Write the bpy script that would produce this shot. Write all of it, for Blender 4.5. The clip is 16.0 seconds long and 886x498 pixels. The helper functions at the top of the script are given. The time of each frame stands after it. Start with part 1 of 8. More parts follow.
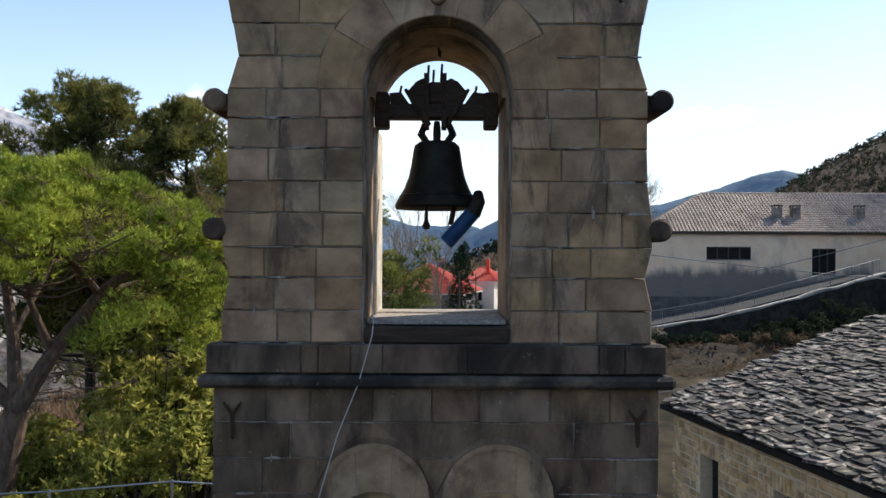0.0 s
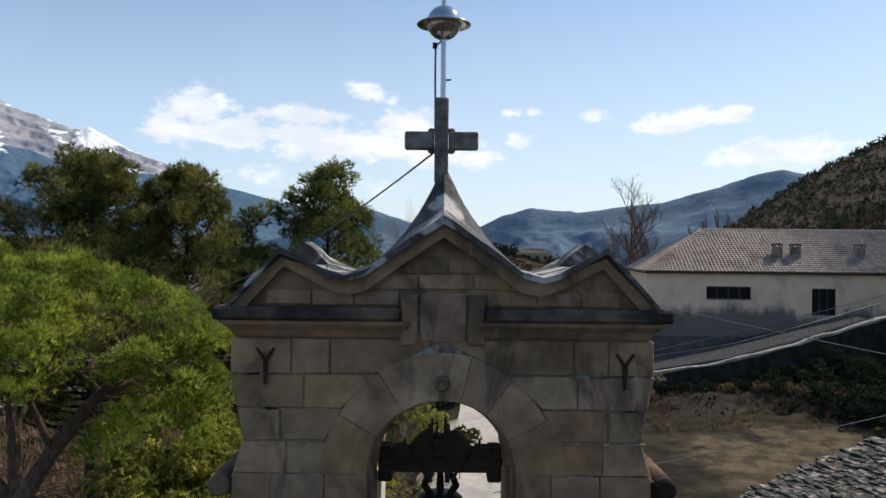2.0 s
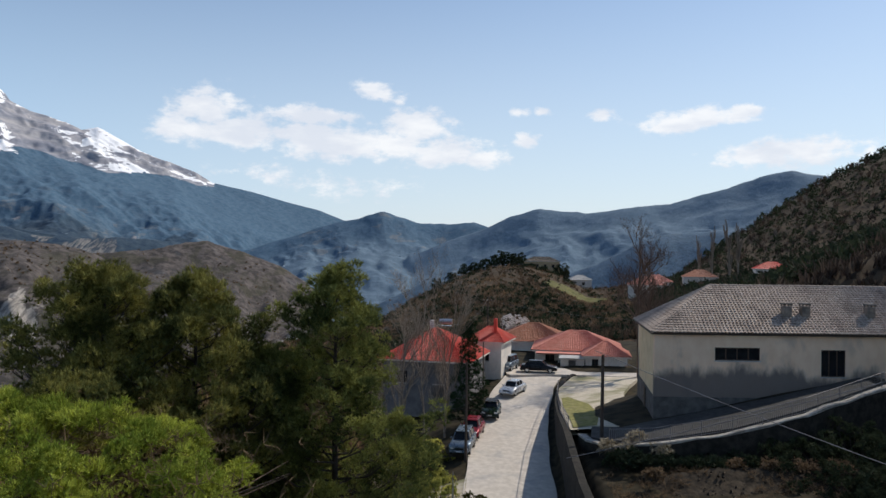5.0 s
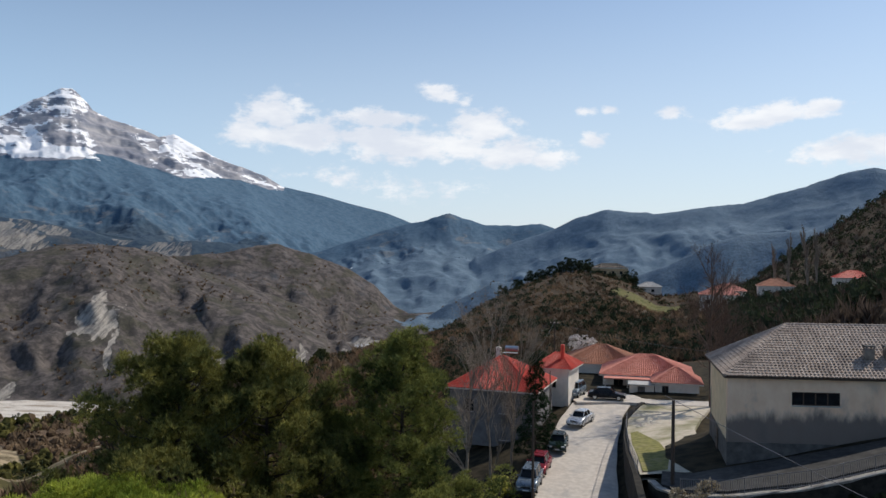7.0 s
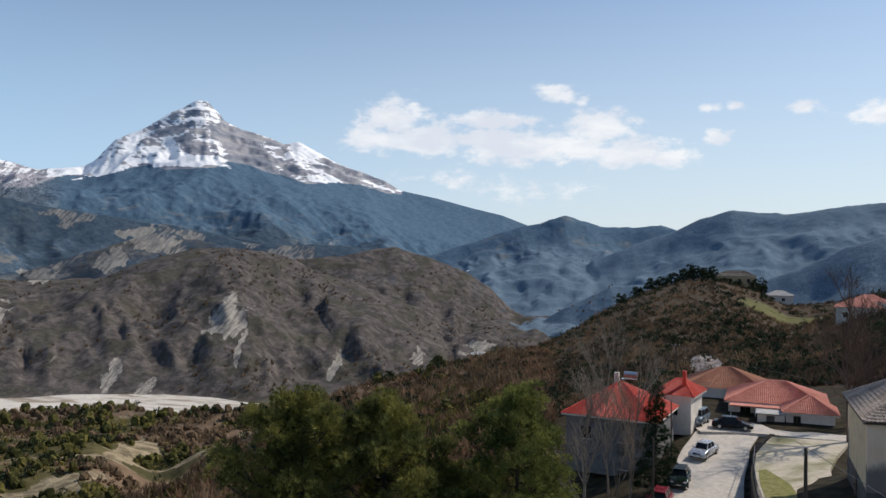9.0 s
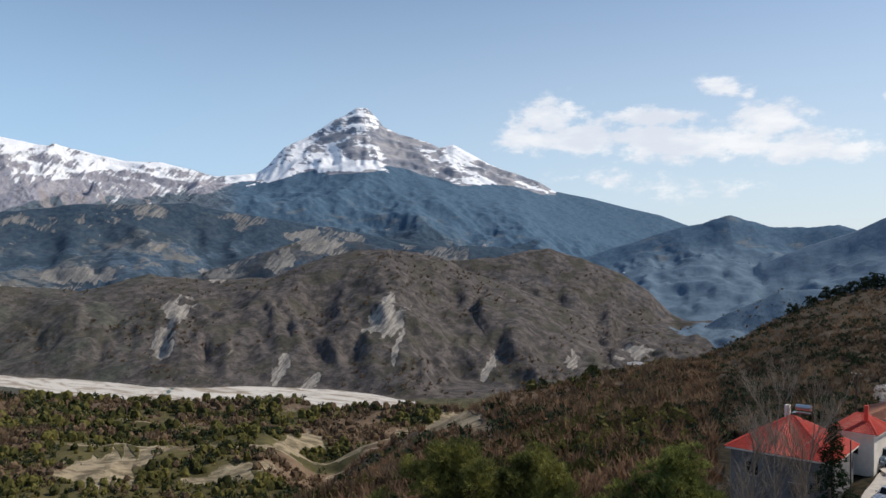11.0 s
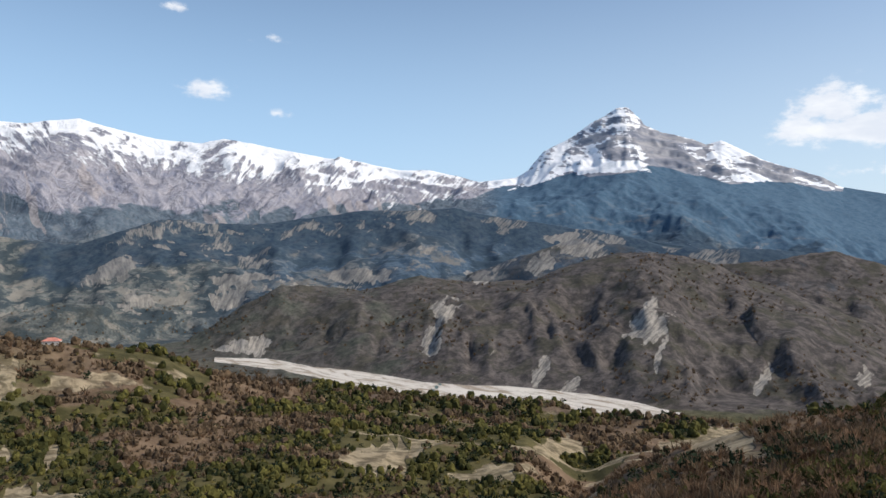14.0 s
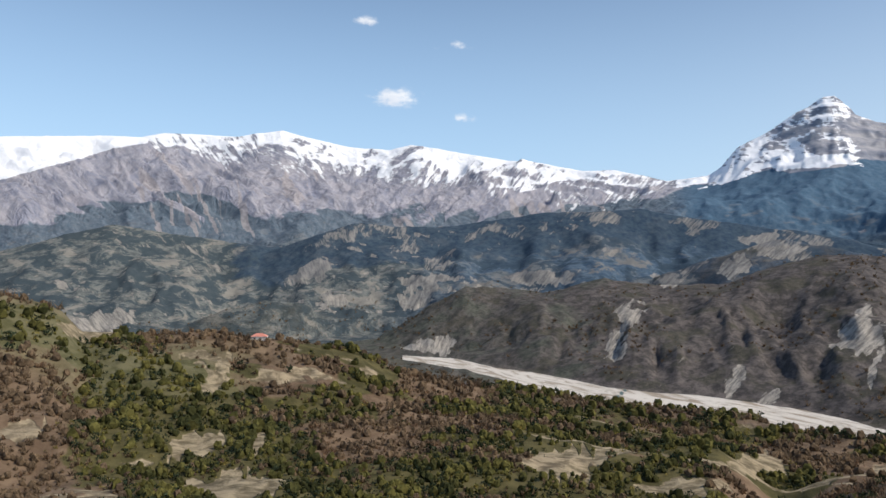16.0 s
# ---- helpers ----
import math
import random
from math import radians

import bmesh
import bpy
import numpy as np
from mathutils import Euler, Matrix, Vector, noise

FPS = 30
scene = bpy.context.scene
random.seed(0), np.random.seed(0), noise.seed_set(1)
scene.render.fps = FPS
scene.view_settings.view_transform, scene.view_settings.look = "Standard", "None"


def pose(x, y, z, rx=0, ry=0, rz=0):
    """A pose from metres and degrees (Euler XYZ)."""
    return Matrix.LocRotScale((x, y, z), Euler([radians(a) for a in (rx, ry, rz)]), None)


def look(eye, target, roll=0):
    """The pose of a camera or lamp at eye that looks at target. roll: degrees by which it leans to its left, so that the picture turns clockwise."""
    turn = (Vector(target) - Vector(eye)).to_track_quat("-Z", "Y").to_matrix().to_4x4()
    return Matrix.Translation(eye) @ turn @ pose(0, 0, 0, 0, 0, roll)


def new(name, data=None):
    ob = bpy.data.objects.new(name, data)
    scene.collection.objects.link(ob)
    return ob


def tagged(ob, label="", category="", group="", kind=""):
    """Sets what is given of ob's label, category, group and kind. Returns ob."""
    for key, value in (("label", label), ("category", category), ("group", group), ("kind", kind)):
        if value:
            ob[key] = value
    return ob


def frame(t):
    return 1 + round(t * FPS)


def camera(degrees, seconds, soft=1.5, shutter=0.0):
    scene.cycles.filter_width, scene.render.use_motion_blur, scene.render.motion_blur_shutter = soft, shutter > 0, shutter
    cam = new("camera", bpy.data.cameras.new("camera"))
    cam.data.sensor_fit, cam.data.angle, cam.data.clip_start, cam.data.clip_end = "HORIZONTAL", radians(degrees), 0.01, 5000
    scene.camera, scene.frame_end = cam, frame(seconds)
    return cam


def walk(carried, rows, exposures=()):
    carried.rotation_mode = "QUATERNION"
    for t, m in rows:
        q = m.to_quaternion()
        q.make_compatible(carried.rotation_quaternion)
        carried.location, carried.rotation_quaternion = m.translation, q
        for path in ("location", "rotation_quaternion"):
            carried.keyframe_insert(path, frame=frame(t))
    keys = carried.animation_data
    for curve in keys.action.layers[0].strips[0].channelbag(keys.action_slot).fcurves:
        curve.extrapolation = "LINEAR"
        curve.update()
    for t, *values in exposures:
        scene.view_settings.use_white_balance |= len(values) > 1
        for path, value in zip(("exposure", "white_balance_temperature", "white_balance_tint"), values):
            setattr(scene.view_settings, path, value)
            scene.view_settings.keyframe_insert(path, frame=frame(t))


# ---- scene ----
cam = camera(60.0, 16.0)
# seconds, x, y, z, pitch, roll, yaw
PATH = [
    (0.0, 0.0, 0.0, 6.5, 0.46, -0.26, 0.11),
    (0.5, -0.002, 0.006, 7.217, 0.46, -0.24, 0.11),
    (1.0, -0.022, 0.010, 8.004, 0.42, -0.32, 0.10),
    (1.5, -0.039, -0.02, 8.786, 0.31, -0.44, 0.10),
    (2.0, -0.056, -0.03, 9.579, 0.22, -0.61, 0.09),
    (2.5, -0.065, -0.007, 10.376, 0.16, -0.74, 0.10),
    (3.0, -0.067, 0.02, 11.156, 0.15, -0.81, 0.09),
    (3.5, -0.072, 0.005, 11.91, 0.15, -0.82, 0.09),
    (4.0, -0.076, -0.02, 12.625, 0.16, -0.82, 0.10),
    (5.2, -0.12, -0.05, 14.46, 0.18, -0.65, 0.9),
    (6.5, -0.14, -0.063, 16.433, 0.20, -0.50, 3.74),
    (7.0, -0.128, -0.079, 17.117, 0.21, -0.48, 5.58),
    (7.5, -0.105, -0.105, 17.72, 0.23, -0.46, 7.52),
    (8.0, -0.09, -0.131, 18.301, 0.26, -0.44, 9.43),
    (8.5, -0.086, -0.143, 18.9, 0.28, -0.44, 11.62),
    (9.0, -0.081, -0.147, 19.535, 0.30, -0.42, 14.22),
    (10.2, -0.075, -0.145, 21.05, 0.28, -0.45, 20.9),
    (11.5, -0.068, -0.142, 22.55, 0.25, -0.50, 28.66),
    (12.0, -0.064, -0.141, 23.1, 0.24, -0.50, 31.68),
    (12.5, -0.064, -0.14, 23.55, 0.24, -0.50, 34.79),
    (13.0, -0.064, -0.14, 23.95, 0.24, -0.50, 37.88),
    (13.5, -0.064, -0.14, 24.35, 0.24, -0.50, 41.36),
    (14.0, -0.064, -0.14, 24.7, 0.24, -0.50, 44.85),
    (14.5, -0.064, -0.14, 25.05, 0.24, -0.50, 48.39),
    (15.0, -0.064, -0.14, 25.4, 0.24, -0.50, 51.93),
    (15.5, -0.064, -0.14, 25.75, 0.24, -0.50, 55.48),
    (16.0, -0.064, -0.14, 26.05, 0.24, -0.50, 58.42),
]
walk(cam, [(t, pose(x, y, z, 90 + p, r, a)) for t, x, y, z, p, r, a in PATH],
     exposures=[(0.0, 0.7), (0.5, 0.66), (1.0, 0.47), (2.0, 0.12), (3.0, 0.0), (6.5, -0.05), (9.0, -0.08), (12.5, 0.0), (14.0, 0.06), (16.0, 0.05)])

# ---- light ----
SUN_AZ, SUN_EL = 53.0, 45.0
world = bpy.data.worlds.new("sky")
scene.world = world
world.use_nodes = True


class Nodes:
    """Short hand for building node trees."""

    def __init__(self, tree, keep=False):
        self.t = tree
        if not keep:
            self.t.nodes.clear()

    def add(self, kind, **kw):
        n = self.t.nodes.new(kind)
        for k, v in kw.items():
            if k == "op":
                n.operation = v
            elif k == "blend":
                n.blend_type = v
            elif k == "data":
                n.data_type = v
        return n

    def put(self, sock, v):
        if isinstance(v, bpy.types.NodeSocket):
            self.t.links.new(v, sock)
        elif isinstance(v, (tuple, list)) and len(v) == 3 and sock.type == "RGBA":
            sock.default_value = (*v, 1)
        else:
            sock.default_value = v

    def math(self, op, a, b=0.0, c=None):
        n = self.add("ShaderNodeMath", op=op)
        self.put(n.inputs[0], a)
        self.put(n.inputs[1], b)
        if c is not None:
            self.put(n.inputs[2], c)
        return n.outputs[0]

    def mix(self, fac, a, b, blend="MIX"):
        n = self.add("ShaderNodeMix", data="RGBA", blend=blend)
        self.put(n.inputs[0], fac)
        self.put(n.inputs[6], a)
        self.put(n.inputs[7], b)
        return n.outputs[2]

    def ramp(self, x, lo, hi):
        n = self.add("ShaderNodeMapRange")
        n.interpolation_type = "SMOOTHSTEP"
        self.put(n.inputs[0], x)
        self.put(n.inputs[1], lo)
        self.put(n.inputs[2], hi)
        return n.outputs[0]

    def noise(self, vec, scale, detail=4.0, rough=0.55, distort=0.0):
        n = self.add("ShaderNodeTexNoise")
        if vec is not None:
            self.put(n.inputs["Vector"], vec)
        n.inputs["Scale"].default_value = scale
        n.inputs["Detail"].default_value = detail
        n.inputs["Roughness"].default_value = rough
        n.inputs["Distortion"].default_value = distort
        return n.outputs[0]

    def scaled(self, vec, sx, sy, sz):
        n = self.add("ShaderNodeMapping")
        self.put(n.inputs[0], vec)
        n.inputs[3].default_value = (sx, sy, sz)
        return n.outputs[0]


def make_sky():
    n = Nodes(world.node_tree)
    out = n.add("ShaderNodeOutputWorld")
    bg = n.add("ShaderNodeBackground")
    sky = n.add("ShaderNodeTexSky")
    sky.sky_type = "NISHITA"
    sky.sun_disc = False
    sky.sun_elevation, sky.sun_rotation = radians(SUN_EL), radians(SUN_AZ)
    sky.air_density, sky.dust_density, sky.ozone_density = 1.0, 0.3, 2.0
    co = n.add("ShaderNodeTexCoord").outputs["Generated"]
    sep = n.add("ShaderNodeSeparateXYZ")
    n.put(sep.inputs[0], co)
    az = n.math("MULTIPLY", n.math("ARCTAN2", sep.outputs[0], sep.outputs[1]), 57.29578)
    el = n.math("MULTIPLY", n.math("ARCSINE", sep.outputs[2]), 57.29578)
    # cumulus: azimuth, elevation, half width, half height, weight
    clouds = [(-17.8, 9.6, 1.9, 0.85, 1), (-18.4, 8.1, 2.6, 0.5, 1), (-15.0, 8.3, 2.8, 0.75, 1), (-10.7, 9.55, 2.4, 0.38, 1), (-11.5, 8.2, 2.6, 0.5, 0.95), (-9.2, 7.5, 3.0, 0.7, 1),
              (-5.7, 11.4, 1.3, 0.42, 1), (-4.0, 10.9, 0.5, 0.25, 0.8), (-2.8, 8.9, 2.1, 0.75, 1), (-4.6, 7.5, 2.6, 0.75, 1), (-0.6, 7.2, 2.6, 0.65, 1), (2.2, 6.75, 1.4, 0.42, 0.95), (-13.6, 5.3, 4.0, 0.6, 0.5),
              (-7.5, 4.5, 5.0, 0.7, 0.5), (5.4, 8.1, 0.8, 0.3, 0.85), (4.9, 10.05, 0.6, 0.2, 0.8), (6.7, 10.1, 0.5, 0.2, 0.8), (11.2, 9.75, 0.8, 0.28, 0.8), (16.2, 8.9, 1.6, 0.42, 0.95),
              (18.2, 9.4, 2.6, 0.38, 0.95), (20.6, 9.6, 1.2, 0.3, 0.9)]
    clouds += [(23.6, 6.7, 3.6, 0.6, 0.95), (-64.7, 16.4, 0.9, 0.2, 0.6), (-57.8, 14.9, 0.9, 0.2, 0.65), (-62.2, 11.1, 1.1, 0.36, 0.85), (-57, 9.65, 0.8, 0.2, 0.7), (40.0, 12.0, 6.0, 1.5, 1), (95.0, 14.0, 9.0, 2.0, 1)]
    total = None
    for a, e, wa, we, k in clouds:
        wa, we = wa * 1.12, we * 1.45
        da = n.math("DIVIDE", n.math("SUBTRACT", az, a), wa)
        de = n.math("DIVIDE", n.math("SUBTRACT", el, e + 0.25), we)
        d2 = n.math("ADD", n.math("MULTIPLY", da, da), n.math("MULTIPLY", de, de))
        m = n.math("MULTIPLY", n.math("POWER", 2.718, n.math("MULTIPLY", d2, -0.5)), k)
        total = m if total is None else n.math("MAXIMUM", total, m)
    fine = n.noise(n.scaled(co, 1, 1, 1.8), 44.0, 7.0, 0.62)
    puff = n.noise(n.scaled(co, 1, 1, 1.6), 17.0, 3.0, 0.5, 0.3)
    dens = n.math("ADD", total, n.math("ADD", n.math("MULTIPLY", n.math("SUBTRACT", fine, 0.5), 1.5), n.math("MULTIPLY", n.math("SUBTRACT", puff, 0.5), 0.8)))
    cover = n.math("MULTIPLY", n.ramp(dens, 0.30, 0.85), n.ramp(total, 0.05, 0.4))
    shade = n.ramp(n.noise(n.scaled(co, 1, 1, 3), 14.0, 4.0), 0.3, 0.7)
    tone = n.mix(shade, (6.6, 6.9, 7.6), (8.6, 8.6, 8.7))
    pale = n.math("MULTIPLY", n.ramp(el, 27.0, -3.0), 0.76)
    near_sun = n.add("ShaderNodeVectorMath", op="DOT_PRODUCT")
    n.put(near_sun.inputs[0], co)
    near_sun.inputs[1].default_value = (math.sin(radians(SUN_AZ)), math.cos(radians(SUN_AZ)), 0.3)
    veil = n.mix(n.ramp(near_sun.outputs["Value"], -0.4, 0.75), (3.9, 6.0, 8.7), (5.6, 6.5, 7.6))
    air = n.mix(pale, sky.outputs[0], veil)
    n.put(bg.inputs[0], n.mix(n.math("MULTIPLY", cover, 0.85), air, tone))
    bg.inputs[1].default_value = 0.12
    n.t.links.new(bg.outputs[0], out.inputs[0])


make_sky()
sun = new("sun", bpy.data.lights.new("sun", "SUN"))
sun.data.energy, sun.data.angle, sun.data.color = 3.7, radians(0.5), (1.0, 0.93, 0.83)
sun_dir = Vector((math.sin(radians(SUN_AZ)) * math.cos(radians(SUN_EL)), math.cos(radians(SUN_AZ)) * math.cos(radians(SUN_EL)), math.sin(radians(SUN_EL))))
sun.matrix_world = look(sun_dir * 100, (0, 0, 0))

# ---- materials ----


def surface(name, c1, c2, scale=4.0, rough=0.85, metal=0.0, bump=0.25, stain=None, stain_scale=0.8, stain_amount=0.5, vary=0.0,
            island=0.0, stretch=(1, 1, 1), spec=0.22, step=0.02, stain_at=(0.48, 0.68), drip=None, fleck=None):
    """A material with fine grain between two tones, larger stains and relief."""
    m = bpy.data.materials.new(name)
    m.use_nodes = True
    n = Nodes(m.node_tree)
    out = n.add("ShaderNodeOutputMaterial")
    b = n.add("ShaderNodeBsdfPrincipled")
    n.t.links.new(b.outputs[0], out.inputs[0])
    geo = n.add("ShaderNodeNewGeometry")
    pos = n.scaled(geo.outputs["Position"], *stretch)
    grain = n.noise(pos, scale, 6.0, 0.6)
    col = n.mix(n.ramp(grain, 0.3, 0.7), c1, c2)
    if stain:
        big = n.noise(pos, stain_scale, 5.0, 0.6, 0.4)
        col = n.mix(n.math("MULTIPLY", n.ramp(big, *stain_at), stain_amount), col, stain)
    if drip:
        run = n.noise(n.scaled(geo.outputs["Position"], 2.2, 2.2, 0.7), 1.0, 7.0, 0.68, 0.9)
        col = n.mix(n.math("MULTIPLY", n.ramp(run, 0.50, 0.66), 0.72), col, drip)
    if fleck:
        spot = n.noise(geo.outputs["Position"], 13.0, 5.0, 0.7, 0.5)
        col = n.mix(n.math("MULTIPLY", n.ramp(spot, 0.62, 0.74), 0.4), col, fleck)
    if vary or island:
        r = n.add("ShaderNodeObjectInfo").outputs["Random"] if vary else geo.outputs["Random Per Island"]
        k = vary or island
        gain = n.math("ADD", 1.0 - k, n.math("MULTIPLY", r, 2 * k))
        hsv = n.add("ShaderNodeHueSaturation")
        n.put(hsv.inputs["Hue"], n.math("ADD", 0.5 - 0.03 * k, n.math("MULTIPLY", n.math("FRACT", n.math("MULTIPLY", r, 7.3)), 0.06 * k)))
        n.put(hsv.inputs["Value"], gain)
        n.put(hsv.inputs["Saturation"], n.math("ADD", 1.0 - 0.5 * k, n.math("MULTIPLY", n.math("FRACT", n.math("MULTIPLY", r, 13.7)), 1.0 * k)))
        n.put(hsv.inputs["Color"], col)
        col = hsv.outputs[0]
    n.put(b.inputs["Base Color"], col)
    b.inputs["Metallic"].default_value = metal
    n.put(b.inputs["Roughness"], n.math("ADD", rough - 0.08, n.math("MULTIPLY", grain, 0.16)))
    b.inputs["Specular IOR Level"].default_value = spec
    if bump:
        bn = n.add("ShaderNodeBump")
        bn.inputs["Strength"].default_value = bump
        bn.inputs["Distance"].default_value = step
        n.put(bn.inputs["Height"], grain)
        n.t.links.new(bn.outputs[0], b.inputs["Normal"])
    return m


STONE = surface("tower_stone", (0.245, 0.155, 0.090), (0.48, 0.322, 0.19), 2.8, 0.9, bump=0.7, stain=(0.085, 0.057, 0.042), stain_scale=1.5, stain_amount=0.6, vary=0.2, drip=(0.075, 0.055, 0.042), fleck=(0.46, 0.40, 0.33))
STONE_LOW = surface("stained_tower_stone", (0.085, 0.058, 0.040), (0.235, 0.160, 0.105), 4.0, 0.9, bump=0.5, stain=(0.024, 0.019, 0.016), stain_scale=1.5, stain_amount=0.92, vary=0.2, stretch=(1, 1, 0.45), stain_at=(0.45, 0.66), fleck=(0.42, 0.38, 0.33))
STONE_ARCH = surface("arch_stone", (0.26, 0.168, 0.10), (0.44, 0.301, 0.184), 4.0, 0.9, bump=0.4, stain=(0.11, 0.078, 0.054), stain_scale=1.2, stain_amount=0.6, vary=0.1, drip=(0.09, 0.066, 0.05), fleck=(0.44, 0.38, 0.31))
MORTAR = surface("mortar", (0.11, 0.088, 0.066), (0.24, 0.20, 0.155), 9.0, 0.95, bump=0.5, stain=(0.46, 0.42, 0.37), stain_scale=2.6, stain_amount=0.65, stain_at=(0.52, 0.62))
SMEAR = surface("lime_mortar_smear", (0.22, 0.185, 0.15), (0.40, 0.36, 0.31), 30.0, 0.95, bump=0.5, stain=(0.16, 0.14, 0.12), stain_scale=9.0, stain_amount=0.6, vary=0.15)
# sunlight on the bell opening's jamb, put into the colour
SUNLIT_JAMB = surface("cream_plaster", (0.62, 0.55, 0.43), (0.76, 0.69, 0.56), 6.0, 0.9, bump=0.3, stain=(0.24, 0.2, 0.15), stain_scale=3.0, stain_amount=0.6)
LEDGE = surface("dark_ledge_stone", (0.06, 0.05, 0.042), (0.20, 0.155, 0.11), 4.0, 0.92, bump=0.6, stain=(0.022, 0.020, 0.019), stain_scale=1.8, stain_amount=0.9, stain_at=(0.35, 0.58), fleck=(0.36, 0.32, 0.27))
# pale blotches: lime patches, and sunlit spots put into the same colour
LIME = surface("lime_render", (0.035, 0.033, 0.034), (0.13, 0.118, 0.11), 5.0, 0.75, bump=0.9, stain=(0.60, 0.56, 0.51), stain_scale=2.0, stain_amount=0.85, stain_at=(0.52, 0.63), step=0.04)
CROSS_STONE = surface("cross_stone", (0.14, 0.125, 0.11), (0.30, 0.275, 0.245), 9.0, 0.9, bump=0.4, stain=(0.06, 0.055, 0.05), stain_scale=3.0, stain_amount=0.7)
IRON = surface("rusty_iron", (0.045, 0.03, 0.022), (0.09, 0.055, 0.035), 20.0, 0.8, 0.4, bump=0.3)
BRONZE = surface("dark_bronze", (0.018, 0.015, 0.011), (0.04, 0.033, 0.024), 8.0, 0.62, 0.6, bump=0.15, stain=(0.03, 0.036, 0.028), stain_scale=3.0, stain_amount=0.4)
YOKE = surface("yoke_wood", (0.035, 0.024, 0.018), (0.07, 0.048, 0.034), 12.0, 0.8, bump=0.4, stretch=(0.3, 3, 3))
BLUE = surface("blue_enamel", (0.010, 0.040, 0.105), (0.018, 0.062, 0.145), 6.0, 0.4, bump=0.05)
STEEL = surface("galvanised_steel", (0.45, 0.46, 0.47), (0.58, 0.59, 0.6), 20.0, 0.32, 0.9, bump=0.05)
CHROME = surface("polished_steel", (0.62, 0.63, 0.65), (0.70, 0.71, 0.73), 6.0, 0.16, 1.0, bump=0.0)
CABLE = surface("grey_cable", (0.10, 0.10, 0.10), (0.16, 0.16, 0.16), 30.0, 0.6, bump=0.0)
ROPE = surface("pale_rope", (0.42, 0.40, 0.36), (0.55, 0.52, 0.47), 60.0, 0.9, bump=0.3)
WALL_STONE = surface("rubble_wall_stone", (0.46, 0.30, 0.155), (0.78, 0.555, 0.32), 5.0, 0.9, bump=0.5, stain=(0.27, 0.19, 0.12), stain_scale=1.5, stain_amount=0.5, vary=0.2)
POINTING = surface("wall_pointing", (0.66, 0.52, 0.35), (0.80, 0.66, 0.47), 12.0, 0.95, bump=0.4)
# the slates' pale blotches stand in for sun glints on the slabs
SLATE = surface("roof_slate", (0.022, 0.019, 0.016), (0.105, 0.088, 0.070), 5.0, 0.7, bump=0.7, stain=(0.54, 0.455, 0.35), stain_scale=5.0, stain_amount=0.52, stain_at=(0.50, 0.64), vary=0.6)
SLATE_FAR = surface("roof_slate_joined", (0.022, 0.019, 0.016), (0.105, 0.088, 0.070), 5.0, 0.7, bump=0.7, stain=(0.54, 0.455, 0.35), stain_scale=5.0, stain_amount=0.52, stain_at=(0.50, 0.64), island=0.6)
UNDER = surface("dark_roof_underlay", (0.014, 0.012, 0.010), (0.03, 0.026, 0.022), 8.0, 0.95, bump=0.2)
GLASS_DARK = surface("dark_window_glass", (0.012, 0.014, 0.016), (0.02, 0.022, 0.025), 2.0, 0.12, bump=0.0)
WINDOW_FRAME = surface("brown_window_frame", (0.06, 0.04, 0.03), (0.10, 0.07, 0.05), 20.0, 0.6, bump=0.1)
PLASTER = surface("weathered_cream_plaster", (0.86, 0.61, 0.41), (0.94, 0.71, 0.51), 1.2, 0.92, bump=0.15, stain=(0.50, 0.40, 0.31), stain_scale=0.42, stain_amount=0.5, stretch=(1, 1, 0.6), stain_at=(0.50, 0.66))
# grey stands in for shade on the red-roofed house's walls
SHADED_WALL = surface("shade_grey_wall", (0.13, 0.125, 0.125), (0.21, 0.205, 0.20), 1.0, 0.92, bump=0.15, stain=(0.08, 0.078, 0.078), stain_scale=0.5, stain_amount=0.6)
YARD = surface("sandy_yard", (0.42, 0.36, 0.27), (0.58, 0.51, 0.40), 1.2, 0.95, bump=0.4, stain=(0.15, 0.15, 0.05), stain_scale=0.16, stain_amount=0.8)
CHIMNEY = surface("blotched_chimney_plaster", (0.20, 0.165, 0.135), (0.32, 0.27, 0.22), 3.0, 0.92, bump=0.3, stain=(0.08, 0.07, 0.06), stain_scale=1.0, stain_amount=0.7)
GREEN_ROOF = surface("pale_green_sheet", (0.20, 0.36, 0.26), (0.28, 0.45, 0.34), 3.0, 0.6, bump=0.1, stain=(0.34, 0.45, 0.38), stain_scale=1.5, stain_amount=0.5)
GRASS = surface("terraced_grass", (0.075, 0.080, 0.026), (0.17, 0.155, 0.05), 0.6, 0.95, bump=0.4, stain=(0.12, 0.095, 0.05), stain_scale=0.12, stain_amount=0.7, stretch=(1, 1, 3))
LAWN = surface("bright_yard_grass", (0.14, 0.14, 0.04), (0.28, 0.25, 0.085), 2.5, 0.95, bump=0.6, stain=(0.30, 0.25, 0.15), stain_scale=0.8, stain_amount=0.6, step=0.05)
OCHRE = surface("cream_ochre_plaster", (0.74, 0.56, 0.33), (0.84, 0.66, 0.42), 1.2, 0.92, bump=0.15, stain=(0.52, 0.41, 0.27), stain_scale=0.5, stain_amount=0.4)
PLINTH = surface("grey_cement_plinth", (0.10, 0.092, 0.084), (0.17, 0.158, 0.145), 1.5, 0.92, bump=0.2, stain=(0.06, 0.055, 0.05), stain_scale=0.5, stain_amount=0.6)
WHITEWASH = surface("whitewashed_wall", (0.68, 0.62, 0.54), (0.78, 0.72, 0.64), 1.0, 0.9, bump=0.1, stain=(0.45, 0.43, 0.40), stain_scale=0.5, stain_amount=0.4)
